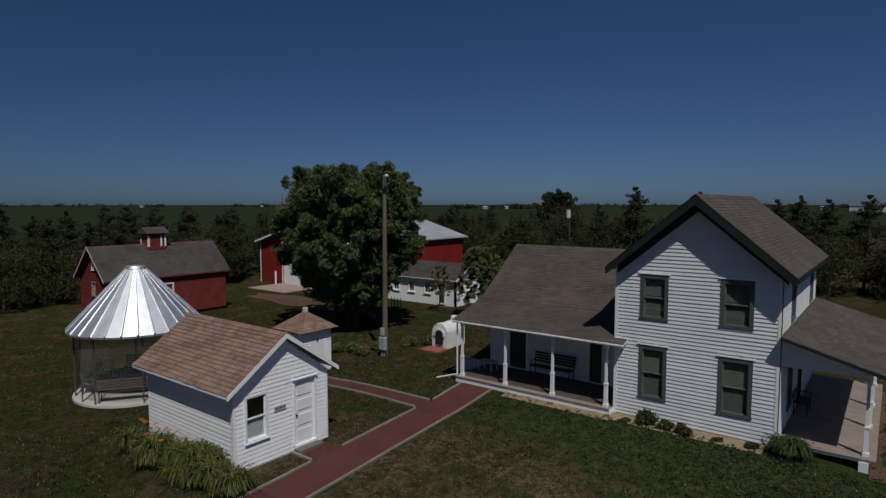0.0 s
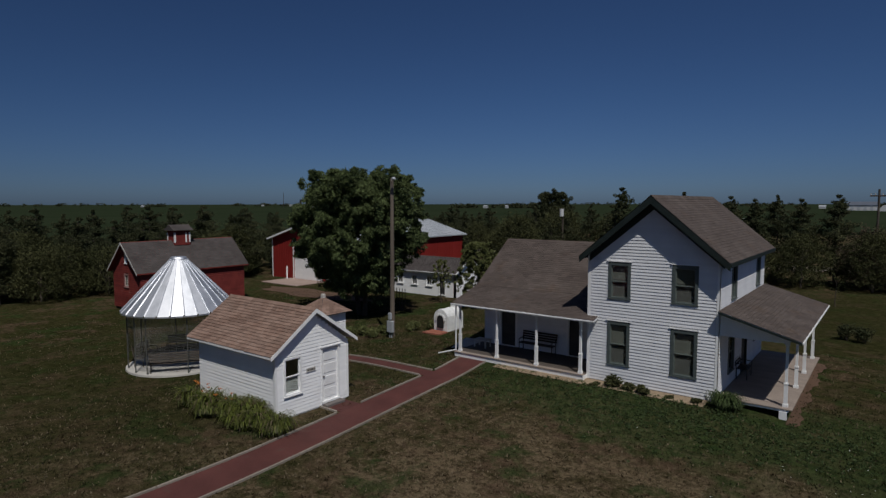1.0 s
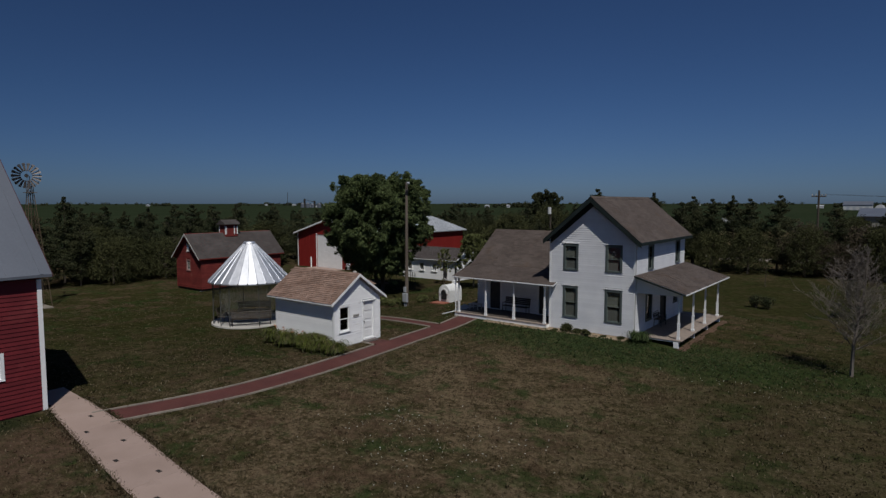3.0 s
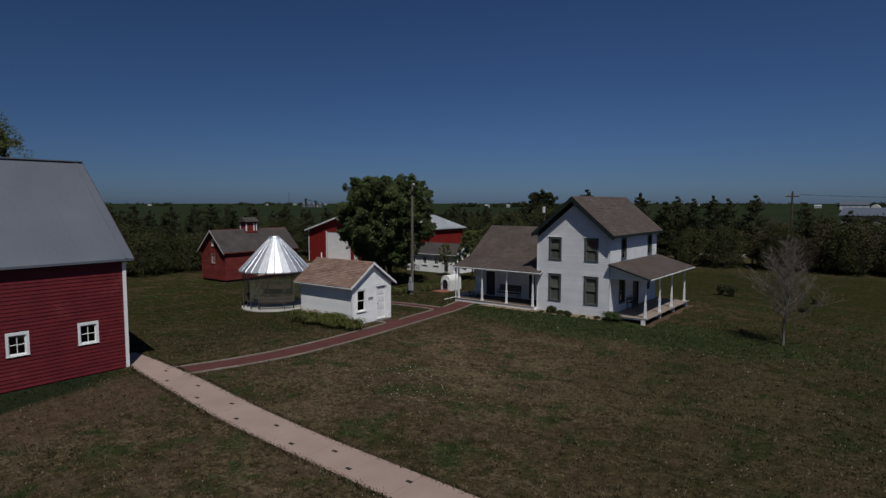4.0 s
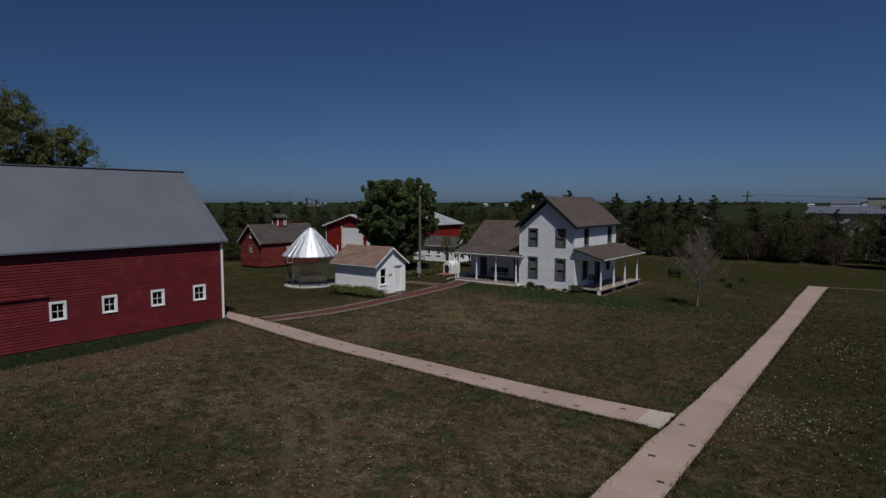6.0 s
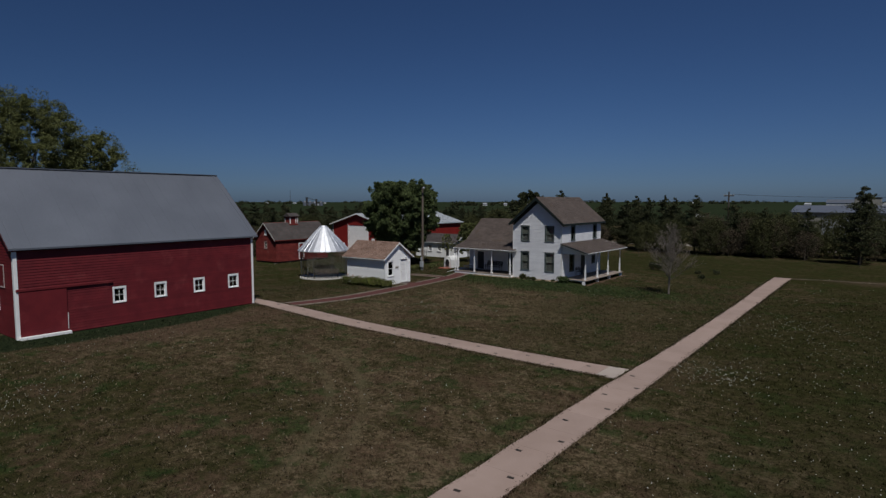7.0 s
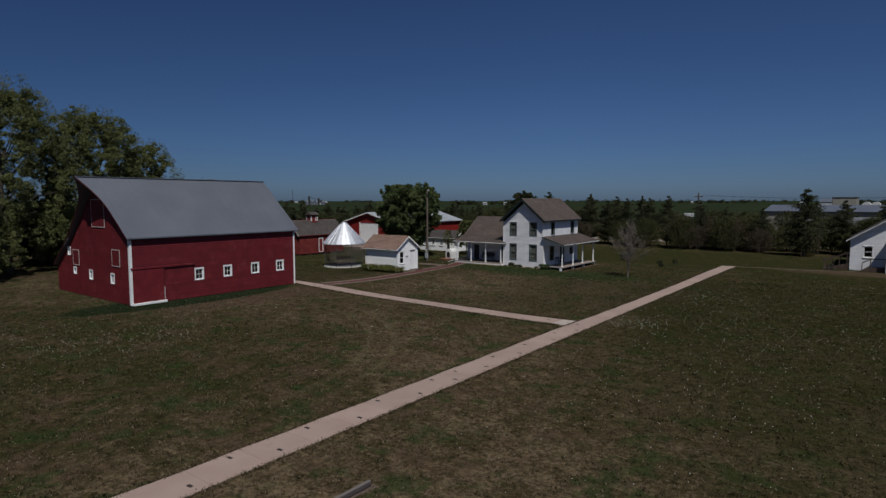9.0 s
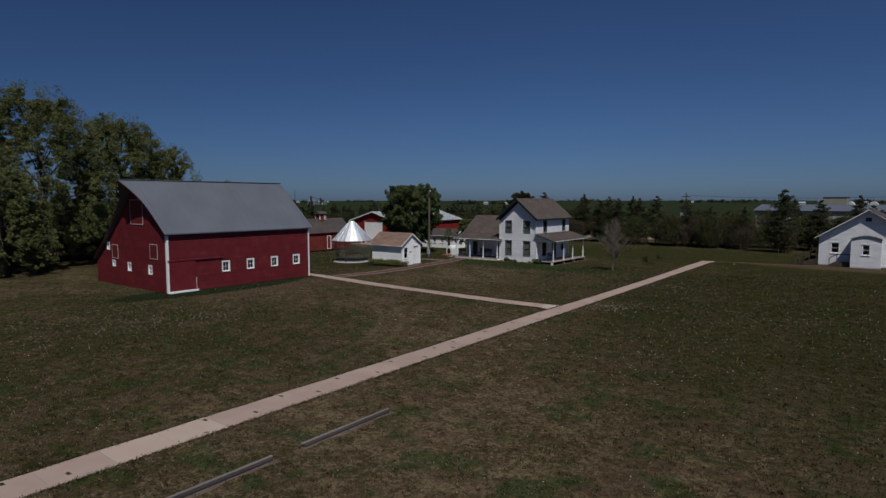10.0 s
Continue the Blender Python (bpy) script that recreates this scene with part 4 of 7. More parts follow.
def bench(x, y, z, w, rz, mat, label, iron=M_IRON, group=""):
    b = thing("bench", x, y, z, label, "bench", group)
    b.matrix_basis = pose(x, y, z, 0, 0, rz)
    PLACE[b] = b.matrix_basis.copy()
    m = b.matrix_basis
    for s in (-1, 1):
        bm = bmesh.new()
        for q in ((-0.2, 0.42), (0.2, 0.42)):
            tube(bm, m @ Vector((s * (w / 2 - 0.06), q[0], 0)), m @ Vector((s * (w / 2 - 0.06), q[0], q[1])), 0.025, 0.02, 6)
        tube(bm, m @ Vector((s * (w / 2 - 0.06), 0.2, 0.40)), m @ Vector((s * (w / 2 - 0.06), 0.30, 0.95)), 0.022, 0.018, 6)
        tube(bm, m @ Vector((s * (w / 2 - 0.06), -0.22, 0.62)), m @ Vector((s * (w / 2 - 0.06), 0.25, 0.66)), 0.022, 0.022, 6)
        tube(bm, m @ Vector((s * (w / 2 - 0.06), -0.2, 0.40)), m @ Vector((s * (w / 2 - 0.06), -0.22, 0.62)), 0.02, 0.02, 6)
        part("end_frame", bm, iron, b)
    for k in range(4):
        part("seat_slat", bevelled(-w / 2, w / 2, -0.22 + 0.11 * k, -0.13 + 0.11 * k, 0.42, 0.45, r=0.006, m=m), mat, b)
    for k in range(4):
        t = 0.55 + 0.115 * k
        part("back_slat", bevelled(-w / 2, w / 2, 0.2 + (t - 0.42) * 0.18, 0.225 + (t - 0.42) * 0.18, t, t + 0.085, r=0.006, m=m), mat, b)
    return b


table = thing("low_table", -6.35, 1.2, DZ, "low pale wooden table at the end of the porch", "table")
part("tabletop", bevelled(-6.75, -5.95, 0.9, 1.5, DZ + 0.36, DZ + 0.40, r=0.008), M_SLAB, table)
for lx, ly in ((-6.68, 0.97), (-6.02, 0.97), (-6.68, 1.43), (-6.02, 1.43)):
    part("leg", boxed(lx - 0.03, lx + 0.03, ly - 0.03, ly + 0.03, DZ, DZ + 0.36), M_SLAB, table)
bench(-3.5, 1.75, DZ, 1.9, 0, M_DARKWOOD, "dark slatted bench against the porch wall")
bench(5.38, 3.45, DZ, 1.0, 90, M_DARKWOOD, "dark slatted bench under the side porch")

# ---- white shed with the shingle roof ----
shed = thing("garden_shed", -9.6, -9.3, 0, "small white clapboard shed with reddish cedar shingle roof", "shed")
SX0, SX1, SY0, SY1, SR = -11.9, -6.96, -11.05, -7.6, -9.33
SE, SP = 2.40, 3.73
sfront = Face((SX1, SY0, 0), (0, 1, 0), (1, 0, 0))
sside = Face((SX0, SY0, 0), (1, 0, 0), (0, -1, 0))
sback = Face((SX0, SY1, 0), (0, -1, 0), (-1, 0, 0))
snorth = Face((SX1, SY1, 0), (-1, 0, 0), (0, 1, 0))
sg = [(0, SE), (SR - SY0, SP), (SY1 - SY0, SE)]
swin, sdoor = (0.36, 1.14, 0.82, 2.22), (2.10, 3.0, 0.16, 2.28)
wall("wall", sfront, SY1 - SY0, 0.0, sg, [swin, sdoor], M_WALLCORE, shed)
wall("wall", sside, SX1 - SX0, 0.0, [(0, SE), (SX1 - SX0, SE)], [], M_WALLCORE, shed)
wall("wall", sback, SY1 - SY0, 0.0, sg, [], M_WHITE, shed)
wall("wall", snorth, SX1 - SX0, 0.0, [(0, SE), (SX1 - SX0, SE)], [], M_WHITE, shed)
part("shed_floor", boxed(SX0 + 0.17, SX1 - 0.17, SY0 + 0.17, SY1 - 0.17, 0.0, 0.12), M_INSIDE, shed)
window(sfront, *swin, shed, M_TRIM, 0.06, curtain=True, head=False, sill=0.03)
door(sfront, *sdoor, shed, M_TRIM, M_TRIM, panels=4, cw=0.06)
part("door_hood", bevelled(2.06, 3.04, 0.0, 0.09, 2.28, 2.33, r=0.006, m=sfront.m), M_TRIM, shed)
part("door_step", bevelled(SX1 + 0.05, SX1 + 0.32, -8.95, -8.02, -0.05, 0.11, r=0.015), M_GREYCAP, shed)
sign = part("sign_board", bevelled(1.36, 1.80, 0.026, 0.045, 1.50, 1.66, r=0.006, m=sfront.m), M_SLAB, shed, "small weathered sign board")
for k, (a, b) in enumerate(((1.40, 1.49), (1.51, 1.56), (1.58, 1.67), (1.69, 1.76))):
    part("sign_bar", boxed(a, b, 0.0455, 0.048, 1.545, 1.62, m=sfront.m), M_SIGN, sign)
for y in (SY0 - 0.03, SY1 - 0.06):
    part("corner_board", boxed(SX1 + 0.002, SX1 + 0.032, y, y + 0.09, 0.05, SE), M_TRIM, shed)
part("corner_board", boxed(SX1 - 0.09, SX1 + 0.002, SY0 - 0.032, SY0 - 0.002, 0.05, SE), M_TRIM, shed)
SS, SZ, SPAN = 0.70, 3.88, 2.06
for sgn in (-1, 1):
    e = SR + sgn * SPAN
    ze = SZ - SS * SPAN
    bm = bmesh.new()
    slab(bm, (-12.23, SR, SZ - 0.01), (-12.23, e, ze - 0.01), (-6.73, e, ze - 0.01), (-6.73, SR, SZ - 0.01), 0.07)
    rf = part("roof", bm, M_TRIM, shed, "white-edged roof deck")
    if sgn > 0:
        bm = bmesh.new()
        shingles(bm, (-12.25, e, ze), (1, 0, 0), (0, -sgn, SS), 5.54, SPAN * math.hypot(1, SS), 0.165, 0.30, 0.016, 44)
        part("shingle_course", bm, M_CEDAR_STUFF, rf, "reddish cedar shingles", kind="stuff")
    bm = bmesh.new()
    prism(bm, [(-6.725, SR, SZ + 0.005), (-6.725, e, ze + 0.005), (-6.725, e, ze - 0.13), (-6.725, SR, SZ - 0.15)], (0.03, 0, 0))
    part("rake_board", bm, M_TRIM, rf)
    near_roof = rf if sgn < 0 else near_roof
bm = bmesh.new()
for k in range(20):
    x = -12.25 + k * 5.54 / 20
    for sgn in (-1, 1):
        slab(bm, (x, SR, SZ + 0.035), (x, SR + sgn * 0.13, SZ + 0.035 - SS * 0.13), (x + 0.285, SR + sgn * 0.13, SZ + 0.03 - SS * 0.13), (x + 0.285, SR, SZ + 0.03), 0.014)
part("ridge_cap", bm, M_CEDAR_STUFF, shed, kind="stuff")

# ---- privy ----
privy = thing("privy", -14.7, -2.1, -0.25, "small white boarded privy with brown hipped shingle roof", "privy")
PX, PY, PH = -14.7, -2.1, 0.84
part("body", boxed(PX - PH + 0.03, PX + PH - 0.03, PY - PH + 0.03, PY + PH - 0.03, -0.35, 1.85), M_WALLCORE, privy)
pf = Face((PX + PH, PY - PH, 0), (0, 1, 0), (1, 0, 0))
ps = Face((PX - PH, PY - PH, 0), (1, 0, 0), (0, -1, 0))
pd = part("door", bevelled(0.45, 1.2, 0.0, 0.03, -0.1, 1.65, r=0.008, m=pf.m), M_TRIM, privy)
# black plate in place of the shade inside the vent hole
part("door_vent", boxed(0.78, 0.88, 0.031, 0.036, 1.25, 1.4, m=pf.m), M_BLACK, pd)
bm = bmesh.new()
apex = (PX, PY, 2.64)
R = 1.12
cs = [(PX - R, PY - R, 1.83), (PX + R, PY - R, 1.83), (PX + R, PY + R, 1.83), (PX - R, PY + R, 1.83)]
va = bm.verts.new(apex)
vs = [bm.verts.new(p) for p in cs]
for k in range(4):
    bm.faces.new((vs[k], vs[(k + 1) % 4], va))
bm.faces.new(vs[::-1])
proof = part("roof", bm, M_GREYROOF, privy)
bm = bmesh.new()
for k in range(4):
    a, b, ap = Vector(cs[k]), Vector(cs[(k + 1) % 4]), Vector(apex)
    n = (b - a).cross(ap - a).normalized()
    for r in range(9):
        f0, f1 = r / 9, (r + 1.15) / 9
        p, q, s, t = a.lerp(ap, f0), b.lerp(ap, f0), b.lerp(ap, min(1, f1)), a.lerp(ap, min(1, f1))
        m = max(1, int((q - p).length / 0.25))
        for i in range(m):
            u0, u1 = i / m, (i + 0.96) / m
            v = [bm.verts.new(p.lerp(q, u0) + n * 0.022), bm.verts.new(p.lerp(q, u1) + n * 0.022), bm.verts.new(t.lerp(s, u1) + n * 0.006), bm.verts.new(t.lerp(s, u0) + n * 0.006)]
            bm.faces.new(v)
            bm.faces.new((bm.verts.new(p.lerp(q, u0)), bm.verts.new(p.lerp(q, u1)), v[1], v[0]))
part("shingle_course", bm, M_CEDAR_STUFF, proof, "weathered brown shingles", kind="stuff")
part("roof_vent", bevelled(PX - 0.10, PX + 0.10, PY - 0.10, PY + 0.10, 2.55, 2.80, r=0.02), M_SLAB, proof)

# ---- round wire corn crib ----
CX, CY, CZ = -18.4, -8.3, -0.35
crib = thing("corn_crib", CX, CY, CZ, "round wire-mesh corn crib with shiny conical steel roof on concrete", "corn crib")
bm = bmesh.new()
bmesh.ops.create_cone(bm, cap_ends=True, segments=48, radius1=2.57, radius2=2.55, depth=0.2, matrix=Matrix.Translation((CX, CY, CZ - 0.01)))
part("slab", bm, M_SLAB, crib, "round concrete slab")
bm = bmesh.new()
CR = 2.42
GAP = (math.radians(246), math.radians(275))
for k in range(30):
    z = CZ + 0.72 + k * 0.075
    for i in range(60):
        a, b = math.tau * i / 60, math.tau * (i + 1) / 60
        if GAP[0] < (a + b) / 2 < GAP[1] and z < 1.85:
            continue
        tube(bm, (CX + CR * math.cos(a), CY + CR * math.sin(a), z), (CX + CR * math.cos(b), CY + CR * math.sin(b), z), 0.0075, 0.0075, 3, False)
for i in range(150):
    a = math.tau * i / 150
    lo = 1.85 if GAP[0] < a < GAP[1] else CZ + 0.70
    tube(bm, (CX + CR * math.cos(a), CY + CR * math.sin(a), lo), (CX + CR * math.cos(a), CY + CR * math.sin(a), 2.55), 0.003, 0.003, 3, False)
part("wire_mesh", bm, M_MESH, crib, "grey welded wire wall")
for a in (*np.linspace(0.4, 0.4 + math.tau, 9)[:-1], GAP[0], GAP[1]):
    bm = bmesh.new()
    tube(bm, (CX + CR * math.cos(a), CY + CR * math.sin(a), CZ + 0.1), (CX + CR * math.cos(a), CY + CR * math.sin(a), 2.55), 0.03, 0.03, 6)
    part("post", bm, M_WIRE, crib)
bm = bmesh.new()
a0, a1 = GAP
tube(bm, (CX + CR * math.cos(a0), CY + CR * math.sin(a0), 1.85), (CX + CR * math.cos(a1), CY + CR * math.sin(a1), 1.85), 0.03, 0.03, 6)
part("door_head", bm, M_WIRE, crib)
NP_, RIM, ZE, ZA, RT = 28, 2.70, 2.54, 5.00, 0.38
for k in range(NP_):
    a, b = math.tau * k / NP_, math.tau * (k + 1) / NP_
    m = (a + b) / 2
    bm = bmesh.new()
    rib = 0.05

    def on(r, z, ang, up=0.0):
        return (CX + r * math.cos(ang), CY + r * math.sin(ang), z + up)

    w = (b - a) * 0.07
    lo = [on(RIM, ZE, a, rib), on(RIM, ZE, a + w, rib), on(RIM, ZE, a + 2 * w), on(RIM, ZE, b)]
    hi = [on(RT, ZA, a, rib), on(RT, ZA, a + w, rib), on(RT, ZA, a + 2 * w), on(RT, ZA, b)]
    vl, vh = [bm.verts.new(p) for p in lo], [bm.verts.new(p) for p in hi]
    for i in range(3):
        bm.faces.new((vl[i], vl[i + 1], vh[i + 1], vh[i]))
    v0, v1 = bm.verts.new(on(RIM, ZE, a)), bm.verts.new(on(RT, ZA, a))
    bm.faces.new((v0, vl[0], vh[0], v1))
    dl = [bm.verts.new(on(RIM, ZE - 0.07, a)), bm.verts.new(on(RIM, ZE - 0.07, b))]
    bm.faces.new((dl[0], dl[1], vl[3], vl[2]))
    part("roof_panel", bm, M_STEEL, crib)
bm = bmesh.new()
bmesh.ops.create_cone(bm, cap_ends=True, segments=28, radius1=RT + 0.03, radius2=RT - 0.02, depth=0.10, matrix=Matrix.Translation((CX, CY, ZA + 0.06)))
part("roof_cap", bm, M_STEEL, crib)
for w, rz in ((2.5, 326), (1.9, 222), (2.2, 140)):
    a = radians(rz)
    bench(CX + 1.75 * math.cos(a), CY + 1.75 * math.sin(a), CZ + 0.09, w, rz - 90, M_WOOD, "weathered slatted bench inside the corn crib", group="crib benches")

# ---- granary ----
gran = thing("granary", -35.7, 1.2, -0.35, "weathered red clapboard granary with brown shingle roof and cupola", "granary")
GX0, GX1, GY0, GY1, GE, GP = -37.9, -33.6, -3.1, 5.55, 2.78, 4.78
GM = (GX0 + GX1) / 2
gside = Face((GX1, GY0, 0), (0, 1, 0), (1, 0, 0))
gend = Face((GX0, GY0, 0), (1, 0, 0), (0, -1, 0))
gback = Face((GX0, GY1, 0), (0, -1, 0), (-1, 0, 0))
gn = Face((GX1, GY1, 0), (-1, 0, 0), (0, 1, 0))
gw = GX1 - GX0
gprof = [(0, GE), (gw / 2, GP), (gw, GE)]
gwin, gvent, gdoor = (1.8, 2.5, 1.5, 2.5), (1.95, 2.35, 3.3, 3.95), (3.6, 4.5, 0.05, 2.15)
wall("wall", gend, gw, -0.15, gprof, [gwin, gvent], M_RED_OLD, gran)
wall("wall", gside, GY1 - GY0, -0.15, [(0, GE), (GY1 - GY0, GE)], [gdoor], M_RED_OLD, gran)
wall("wall", gback, GY1 - GY0, -0.15, [(0, GE), (GY1 - GY0, GE)], [], M_RED_OLD, gran)
wall("wall", gn, gw, -0.15, gprof, [], M_RED_OLD, gran)
part("sill_beam", boxed(GX0 + 0.05, GX1 - 0.05, GY0 + 0.05, GY1 - 0.05, -0.3, -0.1), M_DARKWOOD, gran)
for k in range(5):
    part("pier", boxed(GX1 - 0.5, GX1 - 0.1, GY0 + 0.05 + k * 2.0, GY0 + 0.4 + k * 2.0, -0.42, -0.29), M_SLAB, gran)
window(gend, *gwin, gran, M_FADED, 0.08, kind="four", head=False, sash=M_SLAB)
window(gend, *gvent, gran, M_TRIM, 0.07, kind="four", head=False)
door(gside, *gdoor, gran, M_TRIM, M_RED_OLD, panels=3)
for sgn in (-1, 1):
    e, ze = GM + sgn * 2.4, GP + 0.12 - 2.4 * (GP - GE) / (gw / 2)
    bm = bmesh.new()
    slab(bm, (GM, GY0 - 0.35, GP + 0.11), (e, GY0 - 0.35, ze - 0.01), (e, GY1 + 0.3, ze - 0.01), (GM, GY1 + 0.3, GP + 0.11), 0.08)
    rf = part("roof", bm, M_RED_OLD, gran)
    bm = bmesh.new()
    shingles(bm, (e, GY0 - 0.37, ze), (0, 1, 0), (-sgn, 0, (GP + 0.12 - ze) / 2.4), GY1 - GY0 + 0.69, math.hypot(2.4, GP + 0.12 - ze), 0.16, 0.33, 0.012, 60 + sgn)
    part("shingle_course", bm, M_GREYROOF, rf, "grey-brown shingles", kind="stuff")
    bm = bmesh.new()
    prism(bm, [(GM, GY0 - 0.36, GP + 0.12), (e, GY0 - 0.36, ze), (e, GY0 - 0.36, ze - 0.13), (GM, GY0 - 0.36, GP - 0.03)], (0, -0.03, 0))
    part("rake_board", bm, M_SLAB, rf)
cup = part("cupola", boxed(GM - 0.55, GM + 0.55, 0.45, 1.75, GP - 0.3, 5.68), M_RED_OLD, gran, "red cupola with white posts")
for x, y in ((GM + 0.51, 0.49), (GM + 0.51, 1.40), (GM + 0.51, 1.71), (GM - 0.51, 0.49)):
    part("cupola_post", boxed(x - 0.06, x + 0.06, y - 0.06, y + 0.06, GP - 0.1, 5.47), M_TRIM, cup)
bm = bmesh.new()
prism(bm, [(GM - 0.74, 0.26, 5.68), (GM, 0.26, 6.10), (GM + 0.74, 0.26, 5.68), (GM + 0.74, 0.26, 5.63), (GM - 0.74, 0.26, 5.63)], (0, 1.68, 0))
part("cupola_roof", bm, M_GREYROOF, cup)

# ---- machine shed ----
msh = thing("machine_shed", -39, 27, -0.35, "large red steel machine shed with white roll-up door", "shed")
MX0, MX1, MY0, MY1, ME, MP = -45.2, -33.3, 17.0, 37.0, 3.95, 5.65
MM = (MX0 + MX1) / 2
mw = MX1 - MX0
mend = Face((MX0, MY0, 0), (1, 0, 0), (0, -1, 0))
mside = Face((MX1, MY0, 0), (0, 1, 0), (1, 0, 0))
mopen = (3.75, 8.2, -0.33, 3.8)
mprof = [(0, ME), (mw / 2, MP), (mw, ME)]
wall("wall", mend, mw, -0.4, mprof, [mopen], M_RED_STEEL, msh)
wall("wall", mside, MY1 - MY0, -0.4, [(0, ME), (MY1 - MY0, ME)], [], M_RED_STEEL, msh)
wall("wall", Face((MX0, MY1, 0), (0, -1, 0), (-1, 0, 0)), MY1 - MY0, -0.4, [(0, ME), (MY1 - MY0, ME)], [], M_RED_STEEL, msh)
wall("wall", Face((MX1, MY1, 0), (-1, 0, 0), (0, 1, 0)), mw, -0.4, mprof, [], M_RED_STEEL, msh)
rd = part("roll_up_door", boxed(mopen[0], mopen[1], -0.12, -0.08, -0.33, 3.8, m=mend.m), M_TRIM, msh, "white roll-up door")
for k in range(8):
    part("door_slat", bevelled(mopen[0] + 0.03, mopen[1] - 0.03, -0.08, -0.055, -0.31 + k * 0.512, -0.31 + k * 0.512 + 0.50, r=0.01, m=mend.m), M_TRIM, rd)
for u in (mopen[0] - 0.12, mopen[1]):
    part("door_jamb", boxed(u, u + 0.12, 0.002, 0.05, -0.38, 3.92, m=mend.m), M_TRIM, msh)
part("walk_door", bevelled(9.0, 9.75, 0.002, 0.04, -0.3, 1.8, r=0.01, m=mend.m), M_TRIM, msh)
part("corner_trim", boxed(0, 0.12, 0.002, 0.04, -0.38, ME, m=mend.m), M_TRIM, msh)
part("corner_trim", boxed(mw - 0.12, mw, 0.002, 0.04, -0.38, ME, m=mend.m), M_TRIM, msh)
bm = bmesh.new()
for k in range(66):
    box(bm, 0.1 + k * 0.3, 0.14 + k * 0.3, 0.002, 0.022, -0.35, ME - 0.05, mside.m)
for k in range(12):
    box(bm, 0.2 + k * 0.3, 0.24 + k * 0.3, 0.002, 0.022, -0.35, ME - 0.05, mend.m)
for k in range(9):
    box(bm, 9.85 + k * 0.23, 9.89 + k * 0.23, 0.002, 0.022, -0.35, ME - 0.05, mend.m)
part("wall_rib", bm, M_RED_STEEL, msh, kind="stuff")
for sgn in (-1, 1):
    e, ze = MM + sgn * 6.35, MP + 0.1 - 6.35 * (MP - ME) / (mw / 2)
    bm = bmesh.new()
    slab(bm, (MM, MY0 - 0.4, MP + 0.1), (e, MY0 - 0.4, ze), (e, MY1 + 0.4, ze), (MM, MY1 + 0.4, MP + 0.1), 0.12)
    rf = part("roof", bm, M_LIGHTROOF, msh)
    bm = bmesh.new()
    for k in range(60):
        y = MY0 - 0.3 + k * 0.345
        beam(bm, (MM, y, MP + 0.115), (e, y, ze + 0.015), 0.04, 0.03)
    part("roof_rib", bm, M_LIGHTROOF, rf, kind="stuff")
    bm = bmesh.new()
    prism(bm, [(MM, MY0 - 0.42, MP + 0.11), (e, MY0 - 0.42, ze + 0.01), (e, MY0 - 0.42, ze - 0.16), (MM, MY0 - 0.42, MP - 0.06)], (0, -0.03, 0))
    part("rake_trim", bm, M_TRIM, rf)
bm = boxed(-42.0, -36.4, 13.2, 16.98, -0.45, -0.29)
alone("pavement_apron", bm, M_CONCRETE, "pale concrete apron in front of the shed door", "apron", "structure")
bm = bmesh.new()
tube(bm, (-41.9, 16.4, -0.4), (-41.9, 16.4, 1.0), 0.09, 0.09, 10)
alone("bollard", bm, M_TRIM, "white steel guard post beside the shed door", "bollard")

# ---- low white outbuilding behind the yard tree ----
coop = thing("chicken_house", -23, 18.5, -0.35, "low white poultry house with grey shingle roof and small windows", "poultry house")
KX0, KX1, KY0, KY1, KE, KP = -27.0, -19.6, 16.8, 20.4, 1.85, 2.85
kf = Face((KX0, KY0, 0), (1, 0, 0), (0, -1, 0))
ks = Face((KX1, KY0, 0), (0, 1, 0), (1, 0, 0))
kwins = [(0.8, 1.5, 0.5, 1.4), (2.5, 3.2, 0.5, 1.4), (4.2, 4.9, 0.5, 1.4)]
kdoor = (5.6, 6.4, -0.2, 1.6)
kp = [(0, KE), (1.8, KP), (3.6, KE)]
wall("wall", kf, KX1 - KX0, -0.4, [(0, KE), (KX1 - KX0, KE)], kwins + [kdoor], M_WHITE, coop)
wall("wall", ks, 3.6, -0.4, kp, [(1.4, 2.1, 0.8, 1.6)], M_WHITE, coop)
wall("wall", Face((KX0, KY1, 0), (0, -1, 0), (-1, 0, 0)), 3.6, -0.4, kp, [], M_WHITE, coop)
wall("wall", Face((KX1, KY1, 0), (-1, 0, 0), (0, 1, 0)), KX1 - KX0, -0.4, [(0, KE), (KX1 - KX0, KE)], [], M_WHITE, coop)
for o in kwins:
    window(kf, *o, coop, M_TRIM, 0.07, kind="four", head=False)
window(ks, 1.4, 2.1, 0.8, 1.6, coop, M_TRIM, 0.07, kind="four", head=False)
door(kf, *kdoor, coop, M_TRIM, M_DOOR, panels=2)
